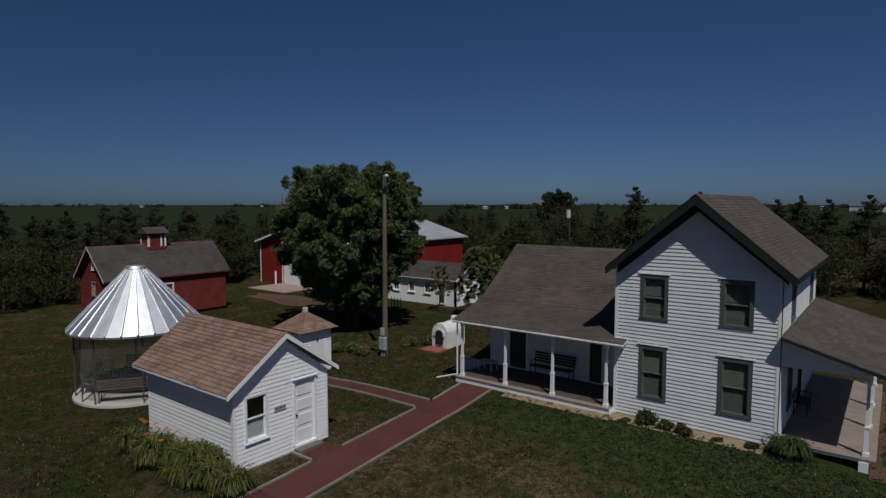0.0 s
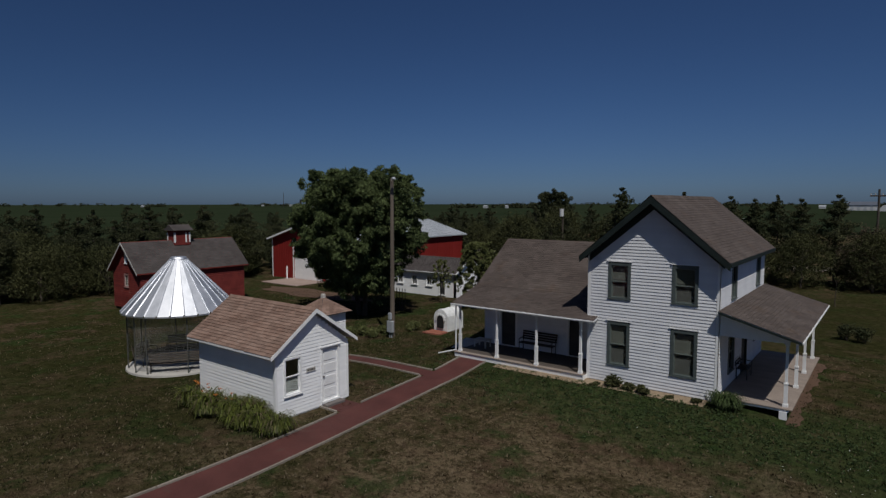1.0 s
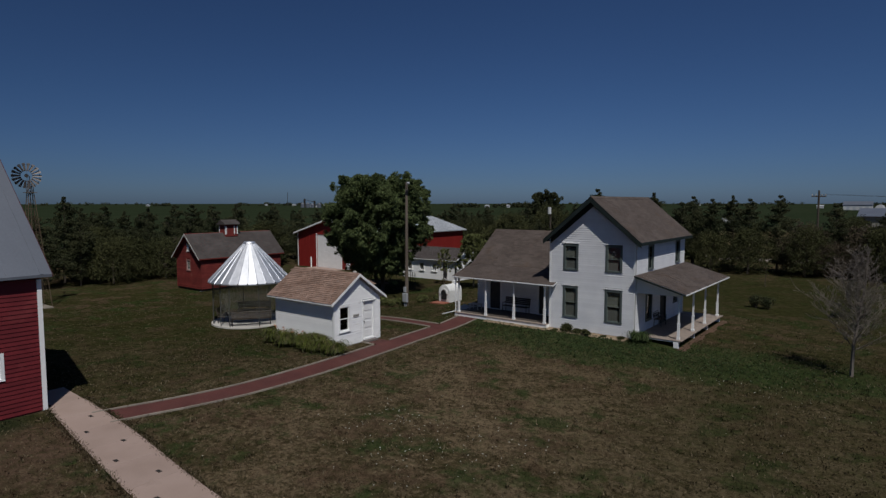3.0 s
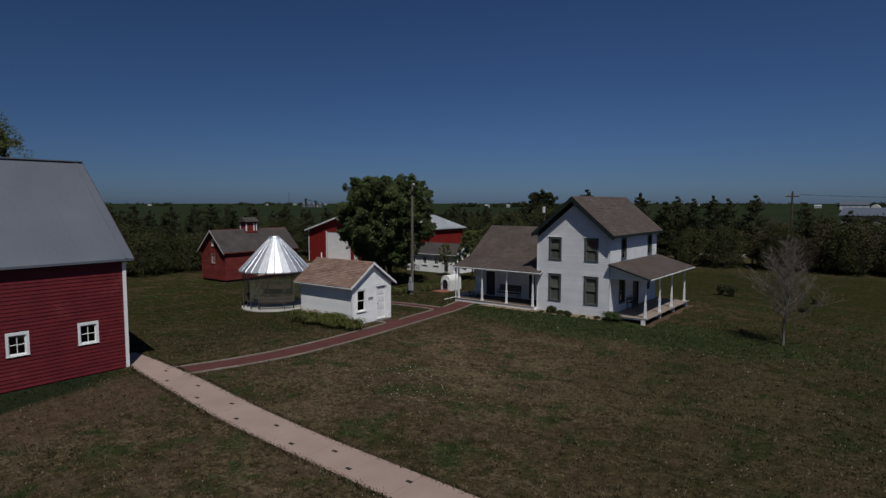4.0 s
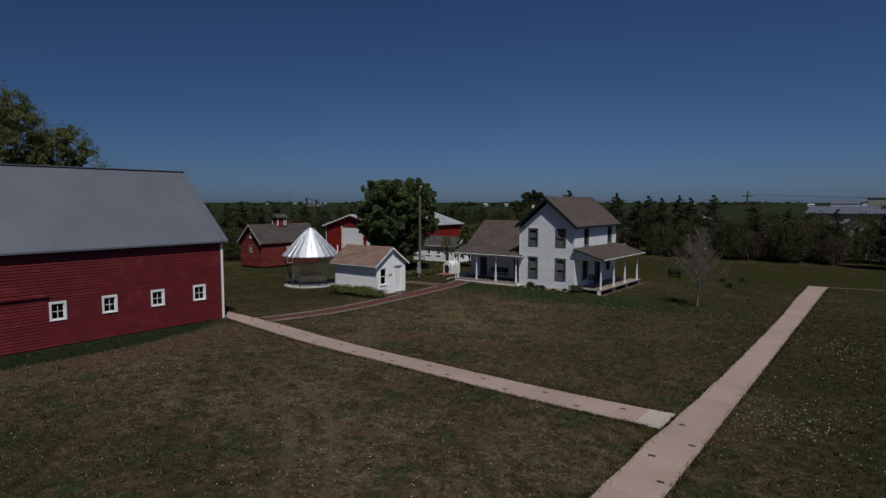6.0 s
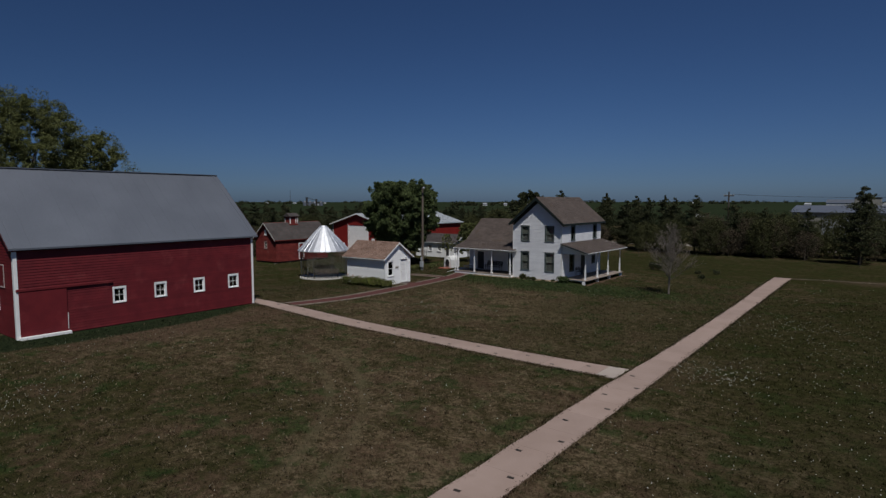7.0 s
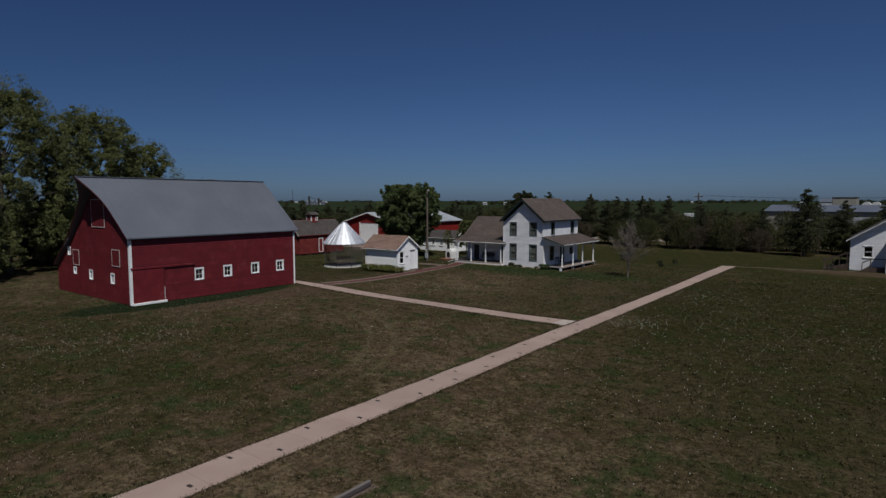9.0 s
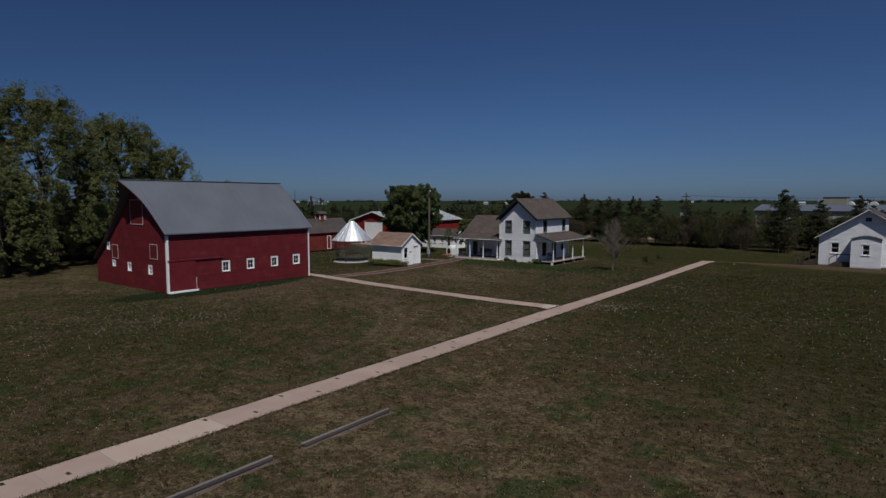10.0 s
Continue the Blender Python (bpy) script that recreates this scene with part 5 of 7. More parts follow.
for sgn in (-1, 1):
    e, ze = 18.6 + sgn * 2.1, KP + 0.1 - 2.1 * (KP - KE) / 1.8
    bm = bmesh.new()
    slab(bm, (KX0 - 0.25, 18.6, KP + 0.1), (KX0 - 0.25, e, ze), (KX1 + 0.3, e, ze), (KX1 + 0.3, 18.6, KP + 0.1), 0.07)
    rf = part("roof", bm, M_TRIM, coop)
    bm = bmesh.new()
    shingles(bm, (KX0 - 0.27, e, ze + 0.01), (1, 0, 0), (0, -sgn, (KP + 0.1 - ze) / 2.1), KX1 - KX0 + 0.55, math.hypot(2.1, KP + 0.1 - ze), 0.16, 0.33, 0.012, 80 + sgn)
    part("shingle_course", bm, M_GREYROOF, rf, "grey shingles", kind="stuff")
    bm = bmesh.new()
    prism(bm, [(KX1 + 0.305, 18.6, KP + 0.12), (KX1 + 0.305, e, ze + 0.02), (KX1 + 0.305, e, ze - 0.1), (KX1 + 0.305, 18.6, KP - 0.02)], (0.03, 0, 0))
    part("rake_board", bm, M_TRIM, rf)

# ---- big red barn ----
barn = thing("barn", -15.4, -31.4, 0, "big red clapboard barn with grey steel gambrel roof and white trim", "barn")
BX0, BX1, BY0, BY1 = -22.2, -8.5, -38.95, -23.85
bfront = Face((BX1, BY0, 0), (0, 1, 0), (1, 0, 0))
bend = Face((BX0, BY0, 0), (1, 0, 0), (0, -1, 0))
bnorth = Face((BX1, BY1, 0), (-1, 0, 0), (0, 1, 0))
bback = Face((BX0, BY1, 0), (0, -1, 0), (-1, 0, 0))
BL, BW = BY1 - BY0, BX1 - BX0
bprof = [(0, 2.35), (3.55, 4.88), (6.5, 7.62), (8.7, 9.58), (10.9, 7.64), (BW, 4.98)]
bwins = [(5.05, 5.87, 1.42, 2.42), (7.64, 8.46, 1.44, 2.42), (10.35, 11.18, 1.44, 2.42), (13.0, 13.85, 1.44, 2.42)]
ewins = [(6.5, 7.2, 1.48, 2.28), (10.4, 11.12, 1.45, 2.27), (3.4, 4.05, 1.72, 2.32), (2.35, 3.0, 3.25, 4.0)]
wall("wall", bfront, BL, 0, [(0, 4.95), (BL, 4.95)], bwins, M_RED, barn)
wall("wall", bend, BW, 0, bprof, ewins, M_RED, barn)
wall("wall", bnorth, BW, 0, [(BW - u, z) for u, z in bprof][::-1], [], M_RED, barn)
wall("wall", bback, BL, 0, [(0, 2.3), (BL, 2.3)], [], M_RED, barn)
part("foundation", boxed(BX0 + 0.02, BX1 - 0.02, BY0 + 0.02, BY1 - 0.02, -0.1, 0.05), M_SLAB, barn)
for o in bwins:
    window(bfront, *o, barn, M_TRIM, 0.105, kind="four", head=False, sill=0.01)
for o in ewins:
    window(bend, *o, barn, M_TRIM, 0.10, kind="four", head=False, sill=0.01)
sd = part("sliding_door", bevelled(0.12, 2.50, 0.052, 0.095, 0.16, 2.66, r=0.008, m=bfront.m), M_RED, barn, "plain red sliding door")
part("door_sill", bevelled(0.05, 2.62, 0.0, 0.28, -0.05, 0.16, r=0.015, m=bfront.m), M_TRIM, barn, "white-painted concrete door sill")
part("door_track", bevelled(0.0, 5.05, 0.0, 0.13, 2.70, 2.84, r=0.01, m=bfront.m), M_RED, barn)
part("door_edge_strip", boxed(2.50, 2.53, 0.052, 0.1, 0.25, 1.2, m=bfront.m), M_TRIM, sd)
for u in (-0.02, BL - 0.13):
    part("corner_board", boxed(u, u + 0.15, 0.0, 0.062, 0.02, 4.93, m=bfront.m), M_TRIM, barn)
part("corner_board", boxed(BW - 0.15, BW + 0.055, 0.0, 0.062, 0.02, 4.93, m=bend.m), M_TRIM, barn)


def batten_door(face, u0, u1, z0, z1, parent, name):
    d = part(name, boxed(u0 + 0.06, u1 - 0.06, 0.045, 0.07, z0 + 0.06, z1 - 0.06, m=face.m), M_RED, parent, "red hatch with white edging")
    for a, b, lo, hi in ((u0, u0 + 0.07, z0, z1), (u1 - 0.07, u1, z0, z1), (u0 + 0.07, u1 - 0.07, z0, z0 + 0.07), (u0 + 0.07, u1 - 0.07, z1 - 0.07, z1)):
        part("edging", boxed(a, b, 0.045, 0.076, lo, hi, m=face.m), M_DULLTRIM, d)


batten_door(bend, 7.5, 9.85, 5.77, 8.0, barn, "hay_door")
batten_door(bend, 10.85, 12.2, 2.82, 4.15, barn, "hatch")
batten_door(bend, 3.5, 4.75, 2.48, 3.8, barn, "hatch")
# gambrel roof with a pointed hood at each gable
PROFILE = [(BX0 - 0.12, 2.33), (-20.6, 3.62), (-18.75, 5.0), (-17.3, 6.42), (-15.7, 7.80), (-14.6, 8.80), (-13.5, 9.74), (-12.4, 8.80), (-11.25, 7.78), (-9.75, 6.50), (-8.20, 5.12)]
HOOD = [0.30, 0.32, 0.34, 0.42, 0.50, 0.95, 1.55, 0.95, 0.50, 0.38, 0.30]


def rounded(points):
    """Corner cutting, twice, with the ends kept."""
    for _ in range(2):
        out = [points[0]]
        for p, q in zip(points, points[1:]):
            out += [tuple(a * 0.75 + b * 0.25 for a, b in zip(p, q)), tuple(a * 0.25 + b * 0.75 for a, b in zip(p, q))]
        points = out + [points[-1]]
    return points


LINE = [(x, z, h) for (x, z), h in zip(PROFILE, HOOD)]
LINE = rounded(LINE[:7]) + rounded(LINE[6:])[1:]
PROFILE, HOOD = [(x, z) for x, z, _ in LINE], [h for *_, h in LINE]
bm = bmesh.new()
rings = []
for (x, z), h in zip(PROFILE, HOOD):
    rings.append([bm.verts.new(p) for p in ((x, BY0 - h, z), (x, BY1 + 0.30, z), (x, BY1 + 0.30, z - 0.10), (x, BY0 - h, z - 0.10))])
for ra, rb in zip(rings, rings[1:]):
    for i in range(4):
        j = (i + 1) % 4
        bm.faces.new((ra[i], ra[j], rb[j], rb[i]))
bm.faces.new(rings[0])
bm.faces.new(rings[-1][::-1])
broof = part("roof", bm, M_BARNROOF, barn, "dull grey steel roof")
for k in range(len(PROFILE) - 1):
    (xa, za), (xb, zb) = PROFILE[k], PROFILE[k + 1]
    bm = bmesh.new()
    for i in range(20):
        y = BY0 + 0.05 + i * 0.775
        beam(bm, (xa, y, za), (xb, y, zb), 0.03, 0.014)
    for y, s in ((BY0 + 0.02, -1), (BY1 - 0.02, 1)):
        beam(bm, (xa, y, za + 0.006), (xb, y, zb + 0.006), 0.12, 0.035)
    part("roof_rib", bm, M_BARNROOF, broof, kind="stuff")
    for s, yb in ((-1, BY0), (1, BY1)):
        bm = bmesh.new()
        ya, yc = (yb - HOOD[k], yb - HOOD[k + 1]) if s < 0 else (yb + 0.30, yb + 0.30)
        prism(bm, [(xa, ya, za - 0.02), (xb, yc, zb - 0.02), (xb, yc, zb - 0.11), (xa, ya, za - 0.11)], (0, s * 0.03, 0))
        part("rake_board", bm, M_DARKRED, broof)
bm = bmesh.new()
beam(bm, (-13.5, BY0 - 1.5, 9.75), (-13.5, BY1 + 0.3, 9.75), 0.3, 0.05)
part("ridge_cap", bm, M_BARNROOF, broof)
bm = bmesh.new()
tube(bm, (-13.5, -30, 9.7), (-13.5, -30, 10.0), 0.02, 0.01, 6)
part("lightning_rod", bm, M_IRON, broof)

# ---- white schoolhouse ----
school = thing("schoolhouse", 37.3, 26, 0, "white clapboard schoolhouse with arched entry porch", "schoolhouse")
KX, KW, YF = 32.5, 9.6, 20.9
sf = Face((KX, YF, 0), (1, 0, 0), (0, -1, 0))
sl = Face((KX, YF + 12, 0), (0, -1, 0), (-1, 0, 0))
sprof = [(0, 3.45), (KW / 2, 6.62), (KW, 3.45)]
swins = [(1.2, 2.1, 1.5, 2.8), (7.5, 8.4, 1.5, 2.8)]
wall("wall", sf, KW, 0, sprof, swins, M_WALLCORE, school)
wall("wall", sl, 12, 0, [(0, 3.45), (12, 3.45)], [], M_HOUSEWHITE, school)
wall("wall", Face((KX + KW, YF, 0), (0, 1, 0), (1, 0, 0)), 12, 0, [(0, 3.45), (12, 3.45)], [], M_HOUSEWHITE, school)
wall("wall", Face((KX + KW, YF + 12, 0), (-1, 0, 0), (0, 1, 0)), KW, 0, sprof, [], M_HOUSEWHITE, school)
for o in swins:
    window(sf, *o, school, M_TRIM, 0.07)
part("gable_vent", boxed(4.5, 5.1, 0.026, 0.05, 5.35, 5.8, m=sf.m), M_GREYROOF, school)
ef = Face((35.8, 19.3, 0), (1, 0, 0), (0, -1, 0))
arch = [(u, 3.30 + 0.36 * math.sin(math.pi * u / 2.9)) for u in np.linspace(0, 2.9, 11)]
wall("entry_wall", ef, 2.9, 0, arch, [(1.05, 1.85, 1.5, 2.75)], M_WALLCORE, school)
wall("entry_wall", Face((35.8, 20.89, 0), (0, -1, 0), (-1, 0, 0)), 1.42, 0, [(0, 3.3), (1.42, 3.3)], [], M_HOUSEWHITE, school)
wall("entry_wall", Face((38.7, 19.47, 0), (0, 1, 0), (1, 0, 0)), 1.42, 0, [(0, 3.3), (1.42, 3.3)], [], M_HOUSEWHITE, school)
window(ef, 1.05, 1.85, 1.5, 2.75, school, M_TRIM, 0.07)
bm = bmesh.new()
for (u0, z0), (u1, z1) in zip(arch, arch[1:]):
    slab(bm, (35.8 + u0 - 0.02 - (0.12 if u0 == 0 else 0), 19.15, z0 + 0.06), (35.8 + u1 + (0.12 if u1 > 2.89 else 0), 19.15, z1 + 0.06), (35.8 + u1, 20.88, z1 + 0.06), (35.8 + u0, 20.88, z0 + 0.06), 0.055)
part("entry_roof", bm, M_GREYROOF, school)
for sgn in (-1, 1):
    e, ze = KX + KW / 2 + sgn * 5.2, 6.78 - 5.2 * 3.17 / 4.8
    bm = bmesh.new()
    slab(bm, (37.3, YF - 0.62, 6.77), (e, YF - 0.62, ze), (e, YF + 12.3, ze), (37.3, YF + 12.3, 6.77), 0.1)
    rf = part("roof", bm, M_TRIM, school)
    bm = bmesh.new()
    shingles(bm, (e, YF - 0.64, ze + 0.012), (0, 1, 0), (-sgn, 0, 3.17 / 4.8), 12.97, 5.2 * math.hypot(1, 3.17 / 4.8), 0.18, 0.4, 0.012, 90 + sgn)
    part("shingle_course", bm, M_GREYROOF, rf, "grey shingles", kind="stuff")


def stair(x0, x1, y0, y1, label):
    """A dark wooden stoop with steps and a rail."""
    s = thing("stoop", (x0 + x1) / 2, (y0 + y1) / 2, 0, label, "steps")
    part("platform", bevelled(x0 + 0.8, x1, y0, y1, 0.02, 0.5, r=0.01), M_RAMP, s)
    for k in range(3):
        part("step", bevelled(x0 + 0.25 * k, x0 + 0.25 * k + 0.28, y0, y1, 0.0, 0.16 * (k + 1), r=0.01), M_RAMP, s)
    for x, z in ((x0 + 0.1, 0.0), (x0 + 0.85, 0.5), (x1 - 0.06, 0.5)):
        part("rail_post", boxed(x - 0.04, x + 0.04, y0 + 0.02, y0 + 0.10, z, z + 0.95), M_RAMP, s)
    bm = bmesh.new()
    beam(bm, (x0 + 0.1, y0 + 0.06, 0.95), (x0 + 0.85, y0 + 0.06, 1.45), 0.06, 0.1)
    beam(bm, (x0 + 0.85, y0 + 0.06, 1.45), (x1, y0 + 0.06, 1.45), 0.06, 0.1)
    part("handrail", bm, M_RAMP, s)


stair(33.6, 35.78, 19.9, 20.86, "dark weathered wooden stoop with handrail beside the entry")
ramp = thing("ramp", 31.4, 21.5, 0, "weathered wooden ramp with sloping rails beside the schoolhouse", "ramp")
bm = bmesh.new()
prism(bm, [(29.9, 21.0, 0.0), (32.4, 21.0, 0.0), (32.4, 21.0, 0.75)], (0, 1.3, 0))
part("ramp_deck", bm, M_RAMP, ramp)
for y in (21.02, 22.28):
    bm = bmesh.new()
    beam(bm, (29.9, y, 0.9), (32.4, y, 1.95), 0.08, 0.12)
    part("handrail", bm, M_RAMP, ramp)
    for k in range(4):
        x = 30.1 + 0.72 * k
        part("rail_post", boxed(x - 0.04, x + 0.04, y - 0.04, y + 0.04, 0, 0.98 + 0.42 * (x - 30.0)), M_RAMP, ramp)

# ---- yard things ----
oven = thing("bake_oven", -11.8, 5.5, 0, "whitewashed vaulted outdoor bake oven with dark arched mouth", "bake oven")
bm = bmesh.new()
arc = [(-12.32, 4.72, -0.15), (-12.32, 4.72, 0.70)] + [(-11.8 - 0.52 * math.cos(t), 4.72, 0.70 + 0.58 * math.sin(t)) for t in np.linspace(0.25, math.pi - 0.25, 9)] + [(-11.28, 4.72, 0.70), (-11.28, 4.72, -0.15)]
prism(bm, arc, (0, 1.65, 0))
bmesh.ops.subdivide_edges(bm, edges=[e for e in bm.edges if abs((e.verts[0].co - e.verts[1].co).y) > 1], cuts=6)
for v in bm.verts:
    v.co += Vector((random.uniform(-0.015, 0.015), random.uniform(-0.015, 0.015), random.uniform(-0.015, 0.015) if v.co.z > 0.1 else 0))
part("vault", bm, M_STUCCO, oven)
# solid black block painted as the shade within the mouth
bm = bmesh.new()
mouth = [(-12.04, 4.66, 0.12), (-12.04, 4.66, 0.66)] + [(-11.8 - 0.24 * math.cos(t), 4.66, 0.66 + 0.24 * math.sin(t)) for t in np.linspace(0.3, math.pi - 0.3, 6)] + [(-11.56, 4.66, 0.66), (-11.56, 4.66, 0.12)]
prism(bm, mouth, (0, 0.08, 0))
part("mouth", bm, M_BLACK, oven, "dark arched mouth")
bm = bmesh.new()
for k in range(9):
    t = math.pi * k / 8
    a = Vector((-11.8 - 0.32 * math.cos(t), 4.69, 0.64 + 0.32 * math.sin(t)))
    box(bm, -0.05, 0.05, -0.05, 0.03, -0.05, 0.05, Matrix.Translation(a) @ Euler((0, -t, 0)).to_matrix().to_4x4())
part("mouth_arch", bm, M_STUCCO, oven)
part("flue", bevelled(-11.95, -11.65, 5.9, 6.2, 1.1, 1.52, r=0.04), M_STUCCO, oven)
pad = tagged(new("brick_pad"), "small red brick pad in front of the bake oven", "brick pad", kind="structure")
PLACE[pad] = Matrix.Identity(4)
pb = mesh_of("brick", bevelled(0, 0.2, 0, 0.095, -0.06, 0.025, r=0.005), M_BRICK)
for j in range(9):
    for i in range(6):
        ob = new("brick", pb)
        ob.matrix_basis = pose(-12.45 + i * 0.21 + (0.1 if j % 2 else 0), 3.75 + j * 0.102, -0.05 + random.uniform(-0.003, 0.003))
        attach(ob, pad)

pole = thing("light_pole", -13.5, 2.2, -0.25, "tall weathered wooden pole with a yard lamp and grey meter box", "light pole")
bm = bmesh.new()
tube(bm, (-13.5, 2.2, -0.4), (-13.5, 2.25, 9.28), 0.15, 0.10, 12)
part("pole", bm, M_WOOD, pole)
bm = bmesh.new()
tube(bm, (-13.5, 2.2, 9.05), (-13.1, 1.95, 9.25), 0.02, 0.02, 6)
part("lamp_arm", bm, M_LIGHTROOF, pole)
bm = bmesh.new()
bmesh.ops.create_uvsphere(bm, u_segments=12, v_segments=8, radius=0.13, matrix=Matrix.Translation((-13.05, 1.92, 9.2)) @ Matrix.Diagonal((1, 1, 0.8, 1)))
part("lamp_head", bm, M_LIGHTROOF, pole, smooth=True)
mb = part("meter_box", bevelled(-13.65, -13.22, 1.86, 2.05, 0.12, 0.80, r=0.02), M_LIGHTROOF, pole, "grey metal meter box")
part("switch_box", bevelled(-13.58, -13.38, 1.9, 2.05, 0.88, 1.28, r=0.015), M_LIGHTROOF, pole)
bm = bmesh.new()
tube(bm, (-13.35, 1.96, -0.3), (-13.35, 1.96, 0.13), 0.03, 0.03, 6)
tube(bm, (-13.5, 1.96, -0.3), (-13.5, 1.96, 0.13), 0.03, 0.03, 6)
part("conduit", bm, M_LIGHTROOF, mb)

trellis = thing("trellis", -19.4, 9.6, -0.3, "dark garden trellis with crossed slats", "trellis")
for dx in (-0.42, -0.14, 0.14, 0.42):
    part("upright", boxed(-19.4 + dx - 0.02, -19.4 + dx + 0.02, 9.58, 9.62, -0.36, 1.35), M_DARKWOOD, trellis)
for dz in (0.1, 0.5, 0.9, 1.3):
    part("rung", boxed(-19.86, -18.94, 9.62, 9.645, dz - 0.3, dz - 0.26), M_DARKWOOD, trellis)

mill = thing("windmill", -36.3, -15.3, -0.3, "steel-legged farm windmill with many-bladed wheel on a concrete base", "windmill")
WX, WY, WH = -36.3, -15.3, 9.2
corners = [(-1, -1), (1, -1), (1, 1), (-1, 1)]


def leg_at(i, z):
    h = 0.80 + (0.13 - 0.80) * z / WH
    return Vector((WX + corners[i][0] * h, WY + corners[i][1] * h, z))


for i in range(4):
    bm = bmesh.new()
    beam(bm, leg_at(i, -0.3), leg_at(i, WH), 0.038, 0.038)
    part("leg", bm, M_RUST, mill)
for k in range(5):
    z0, z1 = 0.1 + 1.8 * k, 0.1 + 1.8 * (k + 1)
    for i in range(4):
        j = (i + 1) % 4
        for nm, p0, p1, wd in (("girt", leg_at(i, z1), leg_at(j, z1), 0.03), ("brace", leg_at(i, z0), leg_at(j, z1), 0.011), ("brace", leg_at(j, z0), leg_at(i, z1), 0.011)):
            bm = bmesh.new()
            beam(bm, p0, p1, wd, wd)
            part(nm, bm, M_RUST, mill)
part("platform", boxed(WX - 0.36, WX + 0.36, WY - 0.36, WY + 0.36, 8.5, 8.54), M_WOOD, mill)
bm = bmesh.new()
tube(bm, (WX, WY, -0.2), (WX, WY, 9.78), 0.03, 0.03, 6)
part("pump_rod", bm, M_RUST, mill)
hub = Vector((WX + 0.3, WY - 0.28, 9.78))
axis = Vector((0.95, -0.31, 0)).normalized()
ua = axis.cross(Vector((0, 0, 1))).normalized()
bm = bmesh.new()
tube(bm, hub - axis * 0.6, hub + axis * 0.05, 0.12, 0.14, 10)
part("gear_head", bm, M_IRON, mill)
wheel = part("wheel_ring", bmesh.new(), M_IRON, mill)
bm = bmesh.new()
for r in (0.42, 0.86):
    for k in range(36):
        a, b = math.tau * k / 36, math.tau * (k + 1) / 36
        tube(bm, hub + r * (math.cos(a) * ua + math.sin(a) * Vector((0, 0, 1))), hub + r * (math.cos(b) * ua + math.sin(b) * Vector((0, 0, 1))), 0.015, 0.015, 4, False)
bm.to_mesh(wheel.data)
bm.free()
for k in range(18):
    a = math.tau * k / 18
    d = math.cos(a) * ua + math.sin(a) * Vector((0, 0, 1))
    t = d.cross(axis)
    bm = bmesh.new()
    pts = [hub + d * 0.36 - t * 0.05 - axis * 0.05, hub + d * 0.36 + t * 0.05 + axis * 0.05, hub + d * 0.96 + t * 0.10 + axis * 0.10, hub + d * 0.96 - t * 0.10 - axis * 0.09]
    prism(bm, pts, axis * 0.006)
    part("blade", bm, M_BLADE, mill)
bm = bmesh.new()
tl = hub - axis * 0.6
beam(bm, tl, tl - axis * 1.6, 0.04, 0.06)
prism(bm, [tl - axis * 0.9 + Vector((0, 0, 0.2)), tl - axis * 2.0 + Vector((0, 0, 0.5)), tl - axis * 2.0 - Vector((0, 0, 0.5)), tl - axis * 0.9 - Vector((0, 0, 0.2))], ua * 0.01)
part("tail_vane", bm, M_WIRE, mill)
part("base_slab", bevelled(WX - 1.5, WX + 1.35, WY - 1.7, WY + 0.75, -0.5, -0.26, r=0.02), M_KERB, mill)
for a, b in ((-52.1, -48.1), (-56.6, -53.3)):
    rail = thing("timber_rail", 25.35, (a + b) / 2, 0, "low weathered timber rail lying along the grass", "timber rail", "timber rails")
    part("base_timber", bevelled(25.44, 25.57, a, b, -0.04, 0.09, r=0.02), M_SLEEPER, rail, "dark weathered side timber")
    part("cap_timber", bevelled(25.41, 25.51, a - 0.05, b + 0.04, 0.09, 0.145, r=0.015), M_GREYCAP, rail, "silver-grey cap")
    bm = bmesh.new()
    ys = np.linspace(a - 0.1, b + 0.1, 22)
    va = [bm.verts.new((25.5, y, 0.012)) for y in ys]
    vb = [bm.verts.new((25.74 + 0.07 * math.sin(y * 2.1) + 0.04 * math.sin(y * 5.3), y, 0.012)) for y in ys]
    for k in range(21):
        bm.faces.new((va[k], vb[k], vb[k + 1], va[k + 1]))
    alone("bare_strip", bm, M_TRAIL, "bare grey-brown earth beside the timber rail", "ground", "structure")

for x, y, h, arm in ((8.62, 50.3, 9.15, True), (-21.85, 41.7, 7.2, False), (48, 50.3, 9.15, True)):
    up = thing("utility_pole", x, y, 0, "weathered wooden utility pole", "utility pole")
    bm = bmesh.new()
    tube(bm, (x, y, -0.45), (x, y, h), 0.14, 0.10, 10)
    part("pole", bm, M_BARK, up)
    if arm:
        part("crossarm", boxed(x - 0.75, x + 0.75, y - 0.06, y + 0.06, h - 0.75, h - 0.6), M_BARK, up)
        for dx in (-0.68, -0.3, 0.3, 0.68):
            bm = bmesh.new()
            tube(bm, (x + dx, y, h - 0.6), (x + dx, y, h - 0.42), 0.05, 0.03, 6)
            part("insulator", bm, M_SLAB, up)
    else:
        bm = bmesh.new()
        tube(bm, (x, y - 0.28, h - 1.0), (x, y - 0.28, h - 0.1), 0.24, 0.24, 12)
        part("transformer", bm, M_FARWHITE, up, "white transformer can")
bm = bmesh.new()
for dx in (-0.68, 0.68):
    for xa, xb in ((8.62, 48), (48, 120)):
        for k in range(8):
            t0, t1 = k / 8, (k + 1) / 8
            f = lambda t: (xa + dx + (xb - xa) * t, 50.3, 8.73 - 2.4 * t * (1 - t))
            tube(bm, f(t0), f(t1), 0.012, 0.012, 3, False)
alone("power_line", bm, M_IRON, "thin dark power lines between utility poles", "cable")

